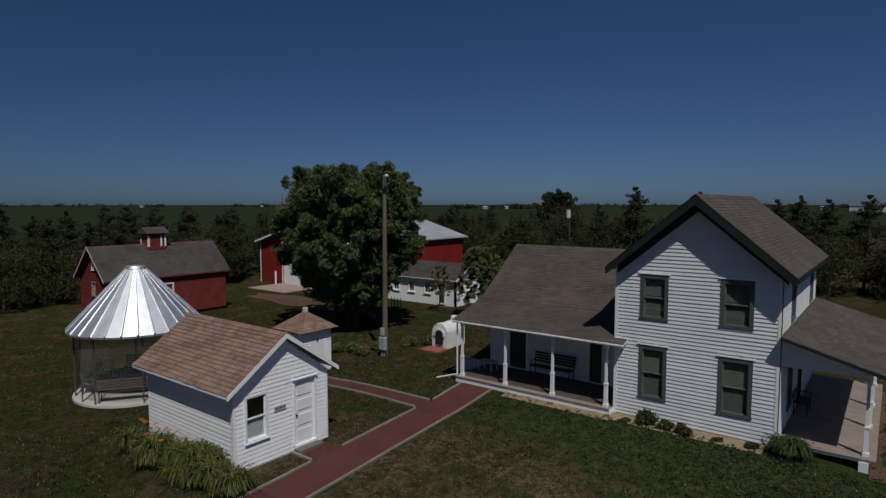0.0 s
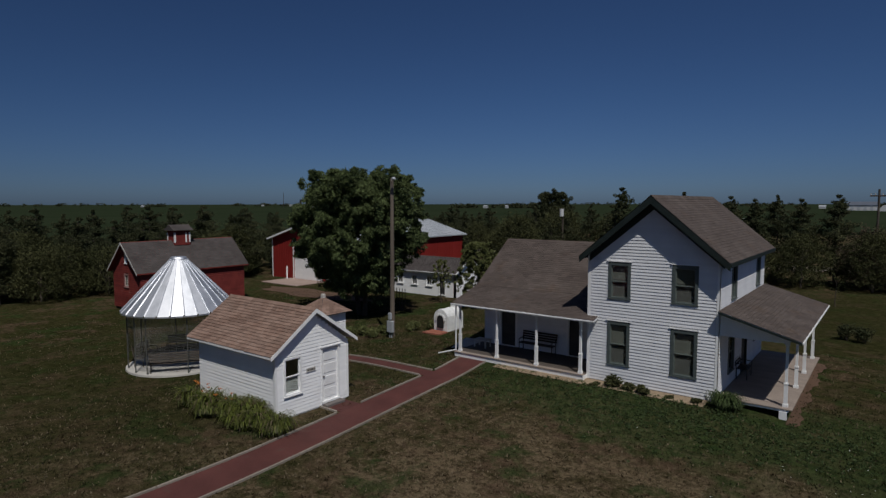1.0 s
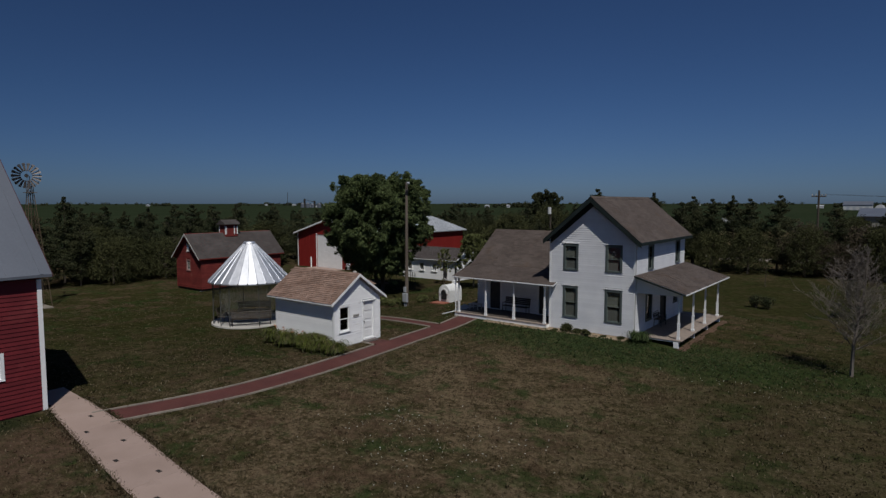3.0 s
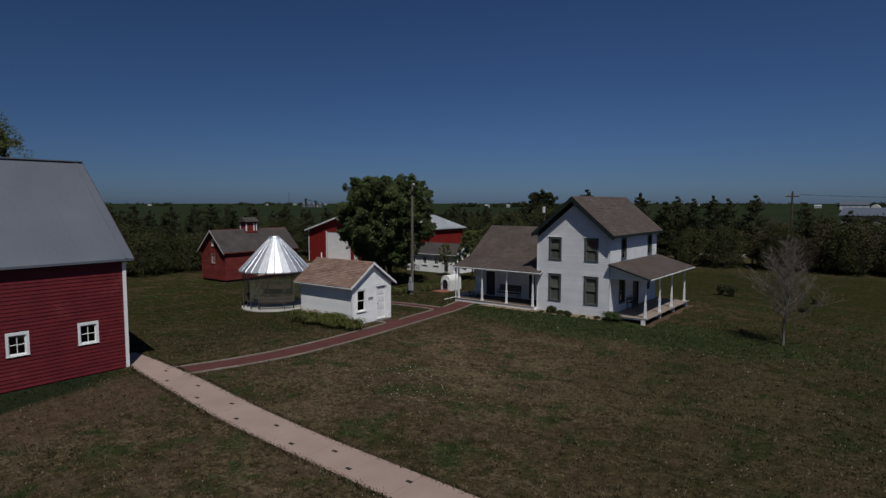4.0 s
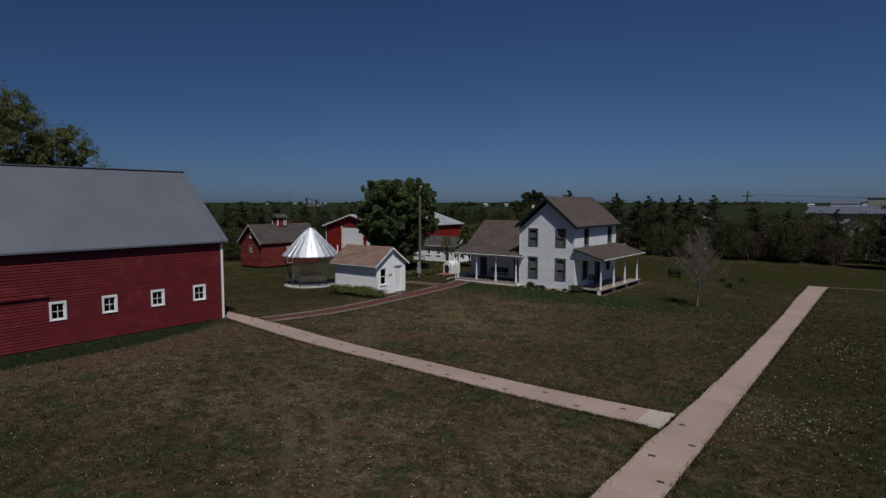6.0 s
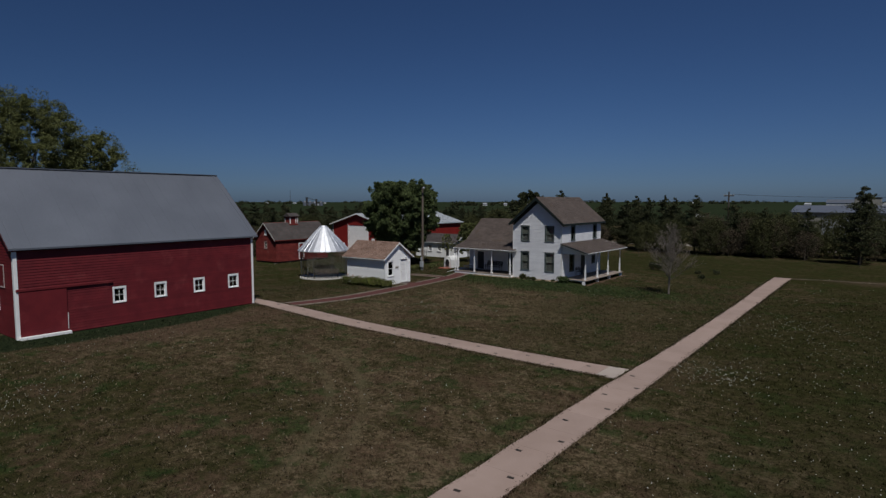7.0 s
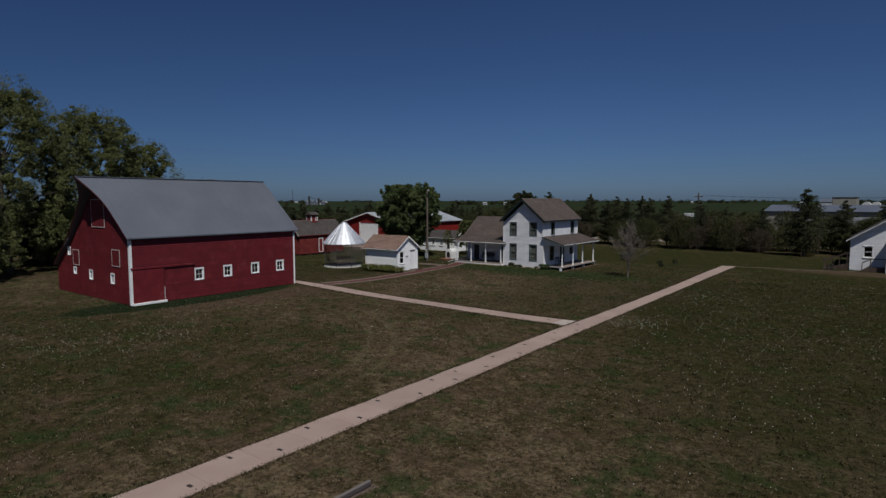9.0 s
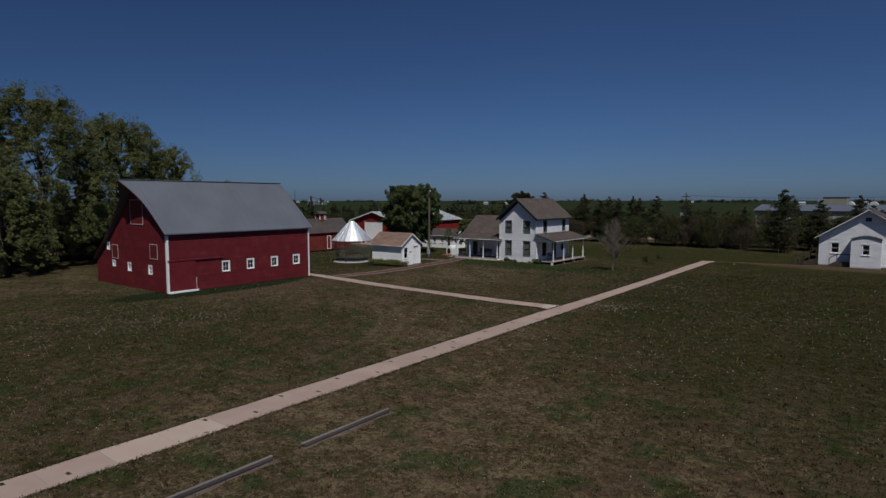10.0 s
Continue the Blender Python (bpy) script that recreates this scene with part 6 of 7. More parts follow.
# signs by the far end of the walk
marker = thing("marker_post", 30.6, 19.5, 0, "small dark wooden marker posts in the grass", "marker")
for dx in (0, 0.45):
    part("post", bevelled(30.45 + dx, 30.7 + dx, 19.4, 19.55, 0, 0.75, r=0.02), M_DARKWOOD, marker)

# house-side planting strip
bm = bmesh.new()
for k in range(30):
    x0, x1 = -6.8 + k * 0.4, -6.8 + (k + 1) * 0.4
    y0, z = -0.85 if x0 < -0.1 else -0.75, 0.0
    f = [(x0, y0), (x1, y0), (x1, -0.36 if x1 < 0 else 0.0), (x0, -0.36 if x1 < 0 else 0.0)]
    if x1 < 5.2 and (x0 > -4.7):
        v = [bm.verts.new((p, q, float(ground_z(p, q)) + 0.025)) for p, q in f]
        bm.faces.new(v)
alone("planting_strip", bm, M_MULCH, "dry straw-coloured mulch strip along the house foot", "mulch", "structure")
bm = bmesh.new()
for k in range(40):
    y0, y1 = -0.4 + k / 4, -0.15 + k / 4
    v = [bm.verts.new((p, q, float(ground_z(p, q)) + 0.02)) for p, q in ((7.45, y0), (7.78 + 0.1 * math.sin(k * 0.55) + 0.05 * math.sin(k * 1.9), y0), (7.78 + 0.1 * math.sin(k * 0.55 + 0.55) + 0.05 * math.sin(k * 1.9 + 1.9), y1), (7.45, y1))]
    bm.faces.new(v)
alone("bare_strip", bm, M_DIRT, "bare brown earth beside the side porch", "ground", "structure")

# ---- distance ----
for nm, x0, x1, y0, y1, e, p, mat in (("warehouse", 10.0, 60, 108, 130, 5.1, 6.6, M_CREAM), ("warehouse", -28.5, -6, 650, 672, 5.6, 9.0, M_FARWHITE), ("warehouse", -760, -745, 600, 620, 4, 5.5, M_FARWHITE)):
    w = thing(nm, (x0 + x1) / 2, y0, 0, "long pale steel building with low grey roof in the distance", "warehouse", "distant buildings")
    part("wall", boxed(x0, x1, y0, y1, 0, e), mat, w)
    ym = (y0 + y1) / 2
    bm = bmesh.new()
    prism(bm, [(x0 - 0.5, y0 - 0.5, e), (x0 - 0.5, ym, p), (x0 - 0.5, y1 + 0.5, e)], (x1 - x0 + 1, 0, 0))
    part("roof", bm, M_BARNROOF, w)
    for k in range(4):
        u = x0 + (x1 - x0) * (0.12 + 0.22 * k)
        part("bay_door", boxed(u, u + (x1 - x0) * 0.1, y0 - 0.06, y0 - 0.01, 0, e * 0.75), M_LIGHTROOF, w)
mill_block = thing("feed_mill", 21.5, 190, 0, "tall flat-roofed cream steel building beyond the long shed", "feed mill", "distant buildings")
part("wall", bevelled(18, 25, 184, 196, 0, 8.5, r=0.1), M_CREAM, mill_block)
part("parapet", bevelled(17.85, 25.15, 183.85, 196.15, 8.5, 8.8, r=0.05), M_GREYROOF, mill_block)
trailer = thing("farm_trailer", -33.8, 201.6, 0, "white box trailer parked far beyond the shelter belt", "trailer", "distant buildings")
part("body", bevelled(-35.4, -32.0, 200.5, 202.7, 0.75, 2.3, r=0.12), M_FARWHITE, trailer)
for wx in (-34.4, -33.4):
    bm = bmesh.new()
    tube(bm, (wx, 200.45, 0.75 + 0.0), (wx, 200.75, 0.75), 0.42, 0.42, 12)
    part("wheel", bm, M_IRON, trailer)
bm = bmesh.new()
tube(bm, (-33.9, 201.6, 0.0), (-33.9, 201.6, 0.8), 0.3, 0.3, 8)
part("axle_stand", bm, M_IRON, trailer)
for x in (1.0, 12.0, 19.0):
    bm = bmesh.new()
    pr = [(x + 4.2 * math.cos(t), 600, 6.0 * math.sin(t)) for t in np.linspace(0, math.pi, 13)]
    prism(bm, pr, (0, 25, 0))
    alone("hoop_barn", bm, M_FARWHITE, "white fabric hoop barn in the distance", "hoop barn", group="hoop barns")
elev = thing("grain_elevator", -690, 549, 0, "distant grain elevator with bins and a tall leg", "grain elevator")
for k, (dx, r, h) in enumerate(((-9, 3, 6), (-1, 3, 6), (6, 2.5, 5), (16, 3, 5.5))):
    bm = bmesh.new()
    bmesh.ops.create_cone(bm, cap_ends=True, segments=20, radius1=r, radius2=r, depth=h, matrix=Matrix.Translation((-690 + dx * 0.8, 549 + dx * 0.6, h / 2)))
    bmesh.ops.create_cone(bm, cap_ends=True, segments=20, radius1=r + 0.2, radius2=0.6, depth=2.5, matrix=Matrix.Translation((-690 + dx * 0.8, 549 + dx * 0.6, h + 1.25)))
    part("bin", bm, M_BARNROOF, elev)
bm = bmesh.new()
for dx, h in ((-6, 14), (9, 11)):
    box(bm, -691 + dx * 0.8, -689 + dx * 0.8, 548 + dx * 0.6, 550 + dx * 0.6, 0, h)
beam(bm, (-694, 546, 13), (-680, 556, 8), 0.6, 0.6)
part("leg_tower", bm, M_IRON, elev)
bm = bmesh.new()
tube(bm, (-715, 530, 0), (-715, 530, 24), 0.4, 0.25, 6)
alone("radio_mast", bm, M_IRON, "thin dark distant radio mast", "mast")

# ---- plants ----
RNG = np.random.default_rng(7)


def leaves(centres, radii, counts, size, shell=0.35, tri=False, droop=0.0, slim=0.75):
    """Small leaf blades scattered through ellipsoid clumps, thicker towards their outside."""
    out = []
    for c, r, k in zip(centres, radii, counts):
        d = RNG.normal(size=(k, 3))
        d /= np.linalg.norm(d, axis=1, keepdims=True)
        rad = RNG.uniform(shell, 1.0, size=(k, 1)) ** 0.5
        out.append(np.asarray(c) + d * rad * np.asarray(r))
    p = np.concatenate(out)
    n = len(p)
    u = RNG.normal(size=(n, 3))
    u /= np.linalg.norm(u, axis=1, keepdims=True)
    if droop:
        out = p - p.mean(axis=0)
        out /= np.linalg.norm(out, axis=1, keepdims=True) + 1e-6
        u = u * 0.75 + out * 0.55 + np.array((0, 0, -droop))
        u /= np.linalg.norm(u, axis=1, keepdims=True)
    v = np.cross(u, RNG.normal(size=(n, 3)))
    v /= np.linalg.norm(v, axis=1, keepdims=True)
    s = size * RNG.uniform(0.6, 1.3, size=(n, 1))
    if droop:
        quad = np.stack([p - u * s * 1.7, p - v * s * 0.36, p + u * s * 1.7, p + v * s * 0.36], 1).reshape(-1, 3)
        return quad, np.arange(n * 4).reshape(-1, 4)
    if tri:
        return np.stack([p - u * s, p + u * s * 0.4 - v * s * slim, p + u * s * 0.4 + v * s * slim], 1).reshape(-1, 3), np.arange(n * 3).reshape(-1, 3)
    quad = np.stack([p - u * s, p - v * s * 0.5, p + u * s, p + v * s * 0.5], 1).reshape(-1, 3)
    return quad, np.arange(n * 4).reshape(-1, 4)


def limbs(bm, base, top, r, tips, n=7):
    """A tapered trunk with bends, and limbs to each tip."""
    base, top = Vector(base), Vector(top)
    pts = [base.lerp(top, k / 4) + Vector((random.uniform(-1, 1), random.uniform(-1, 1), 0)) * (0.03 * (top - base).length * (0 < k < 4)) for k in range(5)]
    for k in range(4):
        tube(bm, pts[k], pts[k + 1], r * (1 - 0.2 * k), r * (1 - 0.2 * (k + 1)), n, k == 3)
    for t in tips:
        t = Vector(t)
        f = min(0.95, max(0.3, (t.z - base.z) / (top.z - base.z) * 0.7))
        i = min(3, int(f * 4))
        s = pts[i].lerp(pts[i + 1], f * 4 - i)
        m = s.lerp(t, 0.55) + Vector((0, 0, 0.1 * (t - s).length))
        rr = r * 0.35 * (1 - 0.5 * f)
        tube(bm, s, m, rr, rr * 0.6, 5, False)
        tube(bm, m, t, rr * 0.6, rr * 0.15, 5, True)


def bough(cs, rs, rng, centre, size, n, clump, tall=0.7):
    """One leafy bough: small clumps over the upper side of a loose lobe."""
    for _ in range(n):
        d = Vector((rng.gauss(0, 1), rng.gauss(0, 1), rng.gauss(0.25, 1))).normalized() * size * rng.uniform(0.35, 1.0)
        cs.append((centre[0] + d.x, centre[1] + d.y, centre[2] + d.z * tall))
        q = rng.uniform(*clump)
        rs.append((q, q, q * rng.uniform(0.5, 0.95)))


def broad_tree(name, label, x, y, h, crown_r, low, leaf_mat, clumps, per_clump, size, trunk_r, group="", spread=1.0):
    t = thing(name, x, y, float(ground_z(x, y)), label, "tree", group)
    rng = random.Random(int(abs(x * 31 + y * 17)))
    cs, rs, tips = [], [], []
    for k in range(clumps):
        f = (k + 0.5) / clumps
        z = low + (h - low) * (0.06 + 0.88 * f ** 0.85)
        q = (z - low) / (h - low)
        env = crown_r * math.sin(math.pi * min(0.98, 0.22 + 0.70 * q)) ** 0.8
        a = k * 2.39996 + rng.uniform(-0.3, 0.3)
        rad = env * math.sqrt(rng.uniform(0.12, 1.0)) * 0.86
        if clumps > 200:
            if k % 16 == 0:
                bough(cs, rs, rng, (x + rad * math.cos(a) * spread, y + rad * math.sin(a), z), crown_r * rng.uniform(0.11, 0.24), 16, (crown_r * 0.03, crown_r * 0.085), 1.25)
                if k % 64 == 0:
                    tips.append(cs[-1])
            continue
        s = crown_r * rng.uniform(0.06, 0.16)
        cs.append((x + rad * math.cos(a) * spread, y + rad * math.sin(a), z))
        rs.append((s, s, s * rng.uniform(0.6, 0.85)))
        if k % (3 if clumps < 100 else 9) == 0:
            tips.append(cs[-1])
    bm = bmesh.new()
    limbs(bm, (x, y, float(ground_z(x, y)) - 0.15), (x, y, low + (h - low) * 0.62), trunk_r, tips)
    part("trunk", bm, M_BARK, t)
    whole = len(cs)
    for k in range(clumps // 4):
        a, q = rng.uniform(0, math.tau), rng.uniform(0.1, 1.0)
        env = crown_r * math.sin(math.pi * min(0.98, 0.22 + 0.70 * q)) ** 0.8 * rng.uniform(0.95, 1.12)
        s = crown_r * rng.uniform(0.06, 0.11)
        cs.append((x + env * math.cos(a) * spread, y + env * math.sin(a), low + (h - low) * q * 1.03))
        rs.append((s, s, s))
    v, f = leaves(cs, rs, [per_clump] * whole + [per_clump // 3] * (len(cs) - whole), size, tri=per_clump > 110, droop=0.25 if per_clump > 110 else 0.0)
    ob = new("crown", raw_mesh("crown", v, f, leaf_mat))
    attach(ob, t)
    return t


# the leafy tree in the yard, on several stems
yard_tree = thing("ash_tree", -20.5, 6.5, -0.35, "full dark green leafy yard tree on several stems", "tree")
cs, rs, tips = [], [], []
rng = random.Random(5)
def crown_reach(f):
    """Half width of the crown from its foot (0) to its top (1)."""
    return 4.6 * min(1.0, 0.50 + 1.3 * f) * (1.0 if f < 0.55 else math.sqrt(max(0.05, 1 - ((f - 0.55) / 0.50) ** 2.6)))


for k in range(190):
    f, a = (k + 0.5) / 190, k * 2.39996
    rad = crown_reach(f) * math.sqrt(rng.uniform(0.25, 1.0)) * rng.uniform(0.86, 1.06)
    bough(cs, rs, rng, (-20.5 + rad * math.cos(a), 6.3 + rad * math.sin(a), 1.75 + 8.0 * f), rng.uniform(0.4, 0.85), 19, (0.16, 0.38), rng.uniform(0.8, 1.4))
    if k % 4 == 0:
        tips.append(cs[-1])
# upright sprays reaching out of the crown
for k in range(110):
    f, a = rng.random() ** 0.7, rng.uniform(0, math.tau)
    env = crown_reach(f) * rng.uniform(0.98, 1.07)
    bough(cs, rs, rng, (-20.5 + env * math.cos(a), 6.3 + env * math.sin(a), 2.0 + 8.1 * f), 0.30, 6, (0.12, 0.26), 1.6)
for k in range(330):
    f = rng.random()
    a, rad, q = rng.uniform(0, math.tau), crown_reach(f) * math.sqrt(rng.random()) * 0.72, rng.uniform(0.25, 0.5)
    cs.append((-20.5 + rad * math.cos(a), 6.3 + rad * math.sin(a), 2.1 + 7.0 * f))
    rs.append((q, q, q * 0.8))
for dx, dy, tx, ty in ((-0.3, 0.1, -1.6, 0.3), (0.3, 0.0, 1.4, -0.6), (0.0, 0.35, 0.2, 1.6)):
    bm = bmesh.new()
    limbs(bm, (-20.5 + dx, 6.5 + dy, -0.45), (-20.5 + tx, 6.5 + ty, 7.0), 0.20, tips[(0 if dx < 0 else 1 if dx > 0 else 2)::3])
    part("stem", bm, M_BARK, yard_tree)
v, f = leaves(cs, rs, [44] * len(cs), 0.092, droop=0.3)
attach(new("crown", raw_mesh("crown", v, f, M_LEAF)), yard_tree)

broad_tree("far_tree", "big rounded dark tree beyond the shelter belt", -36.5, 67.6, 9.9, 4.2, 3.0, M_NEEDLE, 120, 120, 0.17, 0.3)
broad_tree("young_tree", "small bright green leafy tree beside the poultry house", -15.3, 13.8, 5.0, 1.8, 0.5, M_LEAF_PALE, 160, 90, 0.085, 0.09)
broad_tree("young_tree", "small thin leafy sapling in front of the poultry house", -19.2, 14.4, 3.3, 0.95, 0.8, M_LEAF_PALE, 45, 60, 0.08, 0.05)
for x, y, h, r, n in ((-40.0, -37.5, 20.5, 7.0, 165), (-43.0, -27.2, 18.6, 6.8, 150), (-43.5, -21.0, 15.2, 5.4, 110), (-40, -48.5, 21, 7.0, 120), (-38, -59, 18, 6.5, 90), (-34.0, -43.5, 11.0, 4.6, 80)):
    broad_tree("cottonwood_tree", "tall airy cottonwood with pale green leaves behind the barn", x, y, h, r, h * 0.06, M_LEAF_PALE if h > 10 else M_NEEDLE, int(n * 9.5), 112, 0.085, 0.4, "cottonwoods")

# bare young tree on the lawn
BARE_TOP = 5.6
bare = thing("bare_tree", 15.0, -0.3, 0, "leafless young tree with pale grey twigs on the lawn", "tree")
bm = bmesh.new()
rng = random.Random(11)


def twig(p, d, length, r, depth):
    """A branch in bent pieces, with finer twigs along it."""
    k = 4 if depth == 0 else 3
    for i in range(k):
        d = (d + Vector((rng.uniform(-0.12, 0.12), rng.uniform(-0.12, 0.12), 0.06 if depth else 0))).normalized()
        q = p + d * (length / k)
        tube(bm, p, q, max(r * (1 - i / k * 0.75), 0.006), max(r * (1 - (i + 1) / k * 0.75), 0.005), 5 if depth == 0 else 3, False)
        if depth < 3:
            for _ in range((0, 3, 3)[depth] if depth else 0):
                side = Vector((rng.uniform(-1, 1), rng.uniform(-1, 1), rng.uniform(-0.3, 0.6))).normalized()
                twig(p.lerp(q, rng.random()), (d * 0.6 + side * 0.7).normalized(), length * rng.uniform(0.28, 0.5), r * 0.4, depth + 1)
        p = q


twig(Vector((15.0, -0.3, 0)), Vector((0.02, 0.01, 1)).normalized(), BARE_TOP, 0.085, 0)
for k in range(40):
    f = (k + 0.5) / 40
    z = BARE_TOP * (0.20 + 0.76 * f)
    a = k * 2.39996
    d = Vector((math.cos(a), math.sin(a), 0.75 + 0.5 * f)).normalized()
    twig(Vector((15.0 + 0.02 * z, -0.3 + 0.01 * z, z)), d, (0.5 + 2.15 * (1 - f)) * rng.uniform(0.7, 1.15), 0.022 * (1.2 - f), 1)
part("branching", bm, M_TWIG, bare)


def conifer(name, label, h, r, mat, whorls, per, size, lift, seed):
    """A prototype at the origin: trunk and whorls of feathery boughs with gaps."""
    t = thing(name, 0, 0, 0, label, "tree", "shelter belt")
    q = random.Random(seed)
    cs, rs = [], []
    bm = bmesh.new()
    lean = q.uniform(-0.3, 0.3)
    tube(bm, (0, 0, -0.1), (lean, 0, h * 0.95), 0.12, 0.02, 6)
    for k in range(whorls):
        f = (k + q.random()) / whorls
        z = h * (0.07 + 0.91 * f)
        env = r * min(1.0, 0.55 + 2.2 * f) * (1 - f ** 1.6) ** 0.8 + 0.10
        for i in range(q.choice((3, 4, 4, 5)) if f < 0.85 else 2):
            a, ln = q.uniform(0, math.tau), env * q.uniform(0.45, 1.12)
            c, s = math.cos(a), math.sin(a)
            tube(bm, (lean * f, 0, z), (lean * f + c * ln, s * ln, z + ln * lift), 0.025, 0.006, 3, False)
            for d in ((0.3, 0.5, 0.68, 0.85, 1.0) if ln > 0.8 else (0.4, 0.7, 1.0)):
                g = (0.11 + 0.12 * ln) * q.uniform(0.5, 1.5)
                w = q.uniform(-0.22, 0.22) * ln
                cs.append((lean * f + c * ln * d - s * w, s * ln * d + c * w, z + ln * d * lift + q.uniform(-0.1, 0.15)))
                rs.append((g * 1.2, g * 1.2, g * 0.8))
    part("trunk", bm, M_BARK, t)
    v, f = leaves(cs, rs, [per] * len(cs), size * 1.25, 0.05, True, slim=0.42)
    attach(new("crown", raw_mesh("crown", v, f, mat)), t)
    return t


def shrub(name, label, h, r, mat, n, per, size):
    t = thing(name, 0, 0, 0, label, "tree", "shelter belt")
    cs, rs, tips = [], [], []
    for k in range(n):
        a, f = k * 2.39996, (k + 0.5) / n
        z = h * (0.12 + 0.80 * f)
        q = r * math.sqrt(random.uniform(0.1, 1.25)) * math.sin(math.pi * min(0.97, 0.25 + 0.66 * f)) ** 0.8
        s = r * random.uniform(0.10, 0.30)
        cs.append((q * math.cos(a), q * math.sin(a), z))
        rs.append((s, s, s * random.uniform(0.7, 1.6)))
        if k % 8 == 0:
            tips.append(cs[-1])
    bm = bmesh.new()
    limbs(bm, (0, 0, -0.1), (0, 0, h * 0.6), 0.11, tips, 5)
    part("trunk", bm, M_BARK, t)
    v, f = leaves(cs, rs, [per] * n, size * 1.2, 0.05, True, slim=0.45)
    attach(new("crown", raw_mesh("crown", v, f, mat)), t)
    return t


PROTO = [
    conifer("pine_tree", "dark ragged pine in the shelter belt", 7.2, 2.3, M_NEEDLE, 26, 30, 0.082, 0.25, 1),
    conifer("pine_tree", "dark ragged pine in the shelter belt", 7.8, 2.1, M_NEEDLE, 28, 30, 0.082, 0.35, 2),
    conifer("juniper_tree", "dense dull green juniper in the shelter belt", 5.8, 2.0, M_NEEDLE, 24, 32, 0.080, 0.6, 3),
    shrub("shelterbelt_tree", "bushy olive green tree in the shelter belt", 5.6, 2.4, M_SHRUB, 160, 80, 0.082),
    shrub("shelterbelt_tree", "bushy olive green tree in the shelter belt", 4.6, 2.2, M_SHRUB, 140, 80, 0.080),
    shrub("shelterbelt_tree", "brownish half-dead twiggy tree in the shelter belt", 4.8, 2.2, M_BROWNTREE, 120, 62, 0.070),
]
EXTRA = [(35.2, 41.0, 1, 1.09), (12.5, 45.0, 3, 1.15), (17.2, 46.0, 4, 1.35), (23.0, 46.0, 3, 1.1), (29.0, 45.0, 3, 1.05), (15.3, 41.0, 0, 0.96), (20.4, 40.5, 1, 0.86), (13.4, 41.5, 5, 1.15), (8.6, 41.0, 5, 1.2), (18.0, 42.0, 3, 0.95), (-11.1, 31.8, 1, 1.2), (26.2, 36.9, 0, 1.33), (0.5, 46.0, 1, 1.1), (-4.0, 45.1, 1, 1.09), (30.5, 42.5, 1, 1.0), (33.5, 40.0, 3, 1.0), (37.0, 41.5, 0, 1.0), (40.5, 40.0, 4, 1.1), (44.0, 42.0, 1, 0.95), (16.5, 40.5, 5, 1.1), (47.5, 40.5, 3, 1.0)]
spots = []
rng = random.Random(21)
for y in np.arange(-60, 66, 2.7):
    for k, x in enumerate((-46.8, -50.0, -53.5)):
        kind = rng.choice((5, 3, 2, 2, 4, 0)) if k == 0 else rng.choice((0, 0, 1, 2, 3))
        spots.append((x + rng.uniform(-1, 1), y + rng.uniform(-1, 1), kind, rng.uniform(0.85, 1.1) * (1.0 if k == 0 else 1.02)))
for x in np.arange(-30, 70, 2.7):
    for k, y in enumerate((39.5, 43.5)):
        kind = rng.choice((3, 4, 5, 2, 0)) if k == 0 else rng.choice((0, 0, 1, 1, 3, 2))
        if rng.random() < (0.18 if k else 0.34):
            continue
        size = rng.uniform(0.86, 1.10) * (1.0 if kind < 2 else 1.15 if k else 1.0)
        if x > 7:
            kind = rng.choice((3, 4, 4, 5, 5, 2)) if kind < 3 else kind
            size = rng.uniform(0.78, 1.02)
        spots.append((x + rng.uniform(-1.0, 1.0), y + rng.uniform(-1, 1), kind, size))
for x in np.arange(-58, -28, 3.6):
    spots.append((x + rng.uniform(-1, 1), 44 + rng.uniform(-2, 4), rng.choice((0, 1, 3, 3)), rng.uniform(0.8, 1.1)))
spots += [(11.0, 42, 0, 1.08), (-8.5, 43, 1, 1.15), (-4.5, 42.5, 0, 1.1), (-1.5, 42.5, 1, 1.05), (27, 45, 1, 1.0), (-27, 40, 3, 1.25), (-24, 46, 3, 1.35), (-16, 44, 3, 1.3)]
first = set()
spots += EXTRA
for x, y, k, s in spots:
    m = pose(x, y, float(ground_z(x, y)), 0, 0, rng.uniform(0, 360)) @ Matrix.Diagonal((s * rng.uniform(0.9, 1.12), s * rng.uniform(0.9, 1.12), s, 1))
    if k not in first:
        first.add(k)
        PROTO[k].matrix_basis = m
    else:
        ob = copy_thing(PROTO[k], Matrix.Identity(4))
        ob.matrix_basis = m
# distant groves and farmsteads along the horizon
grove = []
for head, dist, n, wide in ((63.4, 1500, 9, 26), (72, 1900, 16, 120), (56.8, 1800, 5, 16), (53, 1700, 30, 110), (44.5, 2200, 22, 120), (33, 900, 26, 60), (30, 1400, 20, 70), (12.5, 1500, 26, 80), (9, 2300, 14, 100), (3.0, 1300, 18, 50), (0.5, 1500, 20, 80), (26, 2400, 20, 200), (67, 2400, 16, 160), (20, 2600, 20, 220)):
    a = radians(head)
    for k in range(n):
        o = rng.uniform(-wide, wide)
        grove.append((20 - dist * math.sin(a) + o * math.cos(a), -38 + dist * math.cos(a) + o * math.sin(a), 0, rng.uniform(4, 9) * (0.7 + dist / 4000)))
cs = [(x, y, h * 0.5) for x, y, _, h in grove]
rs = [(h * 0.75, h * 0.75, h * 0.55) for *_, h in grove]
v, f = leaves(cs, rs, [60] * len(cs), 1.7, shell=0.1)
ob = new("far_grove", raw_mesh("far_grove", v, f, M_NEEDLE))
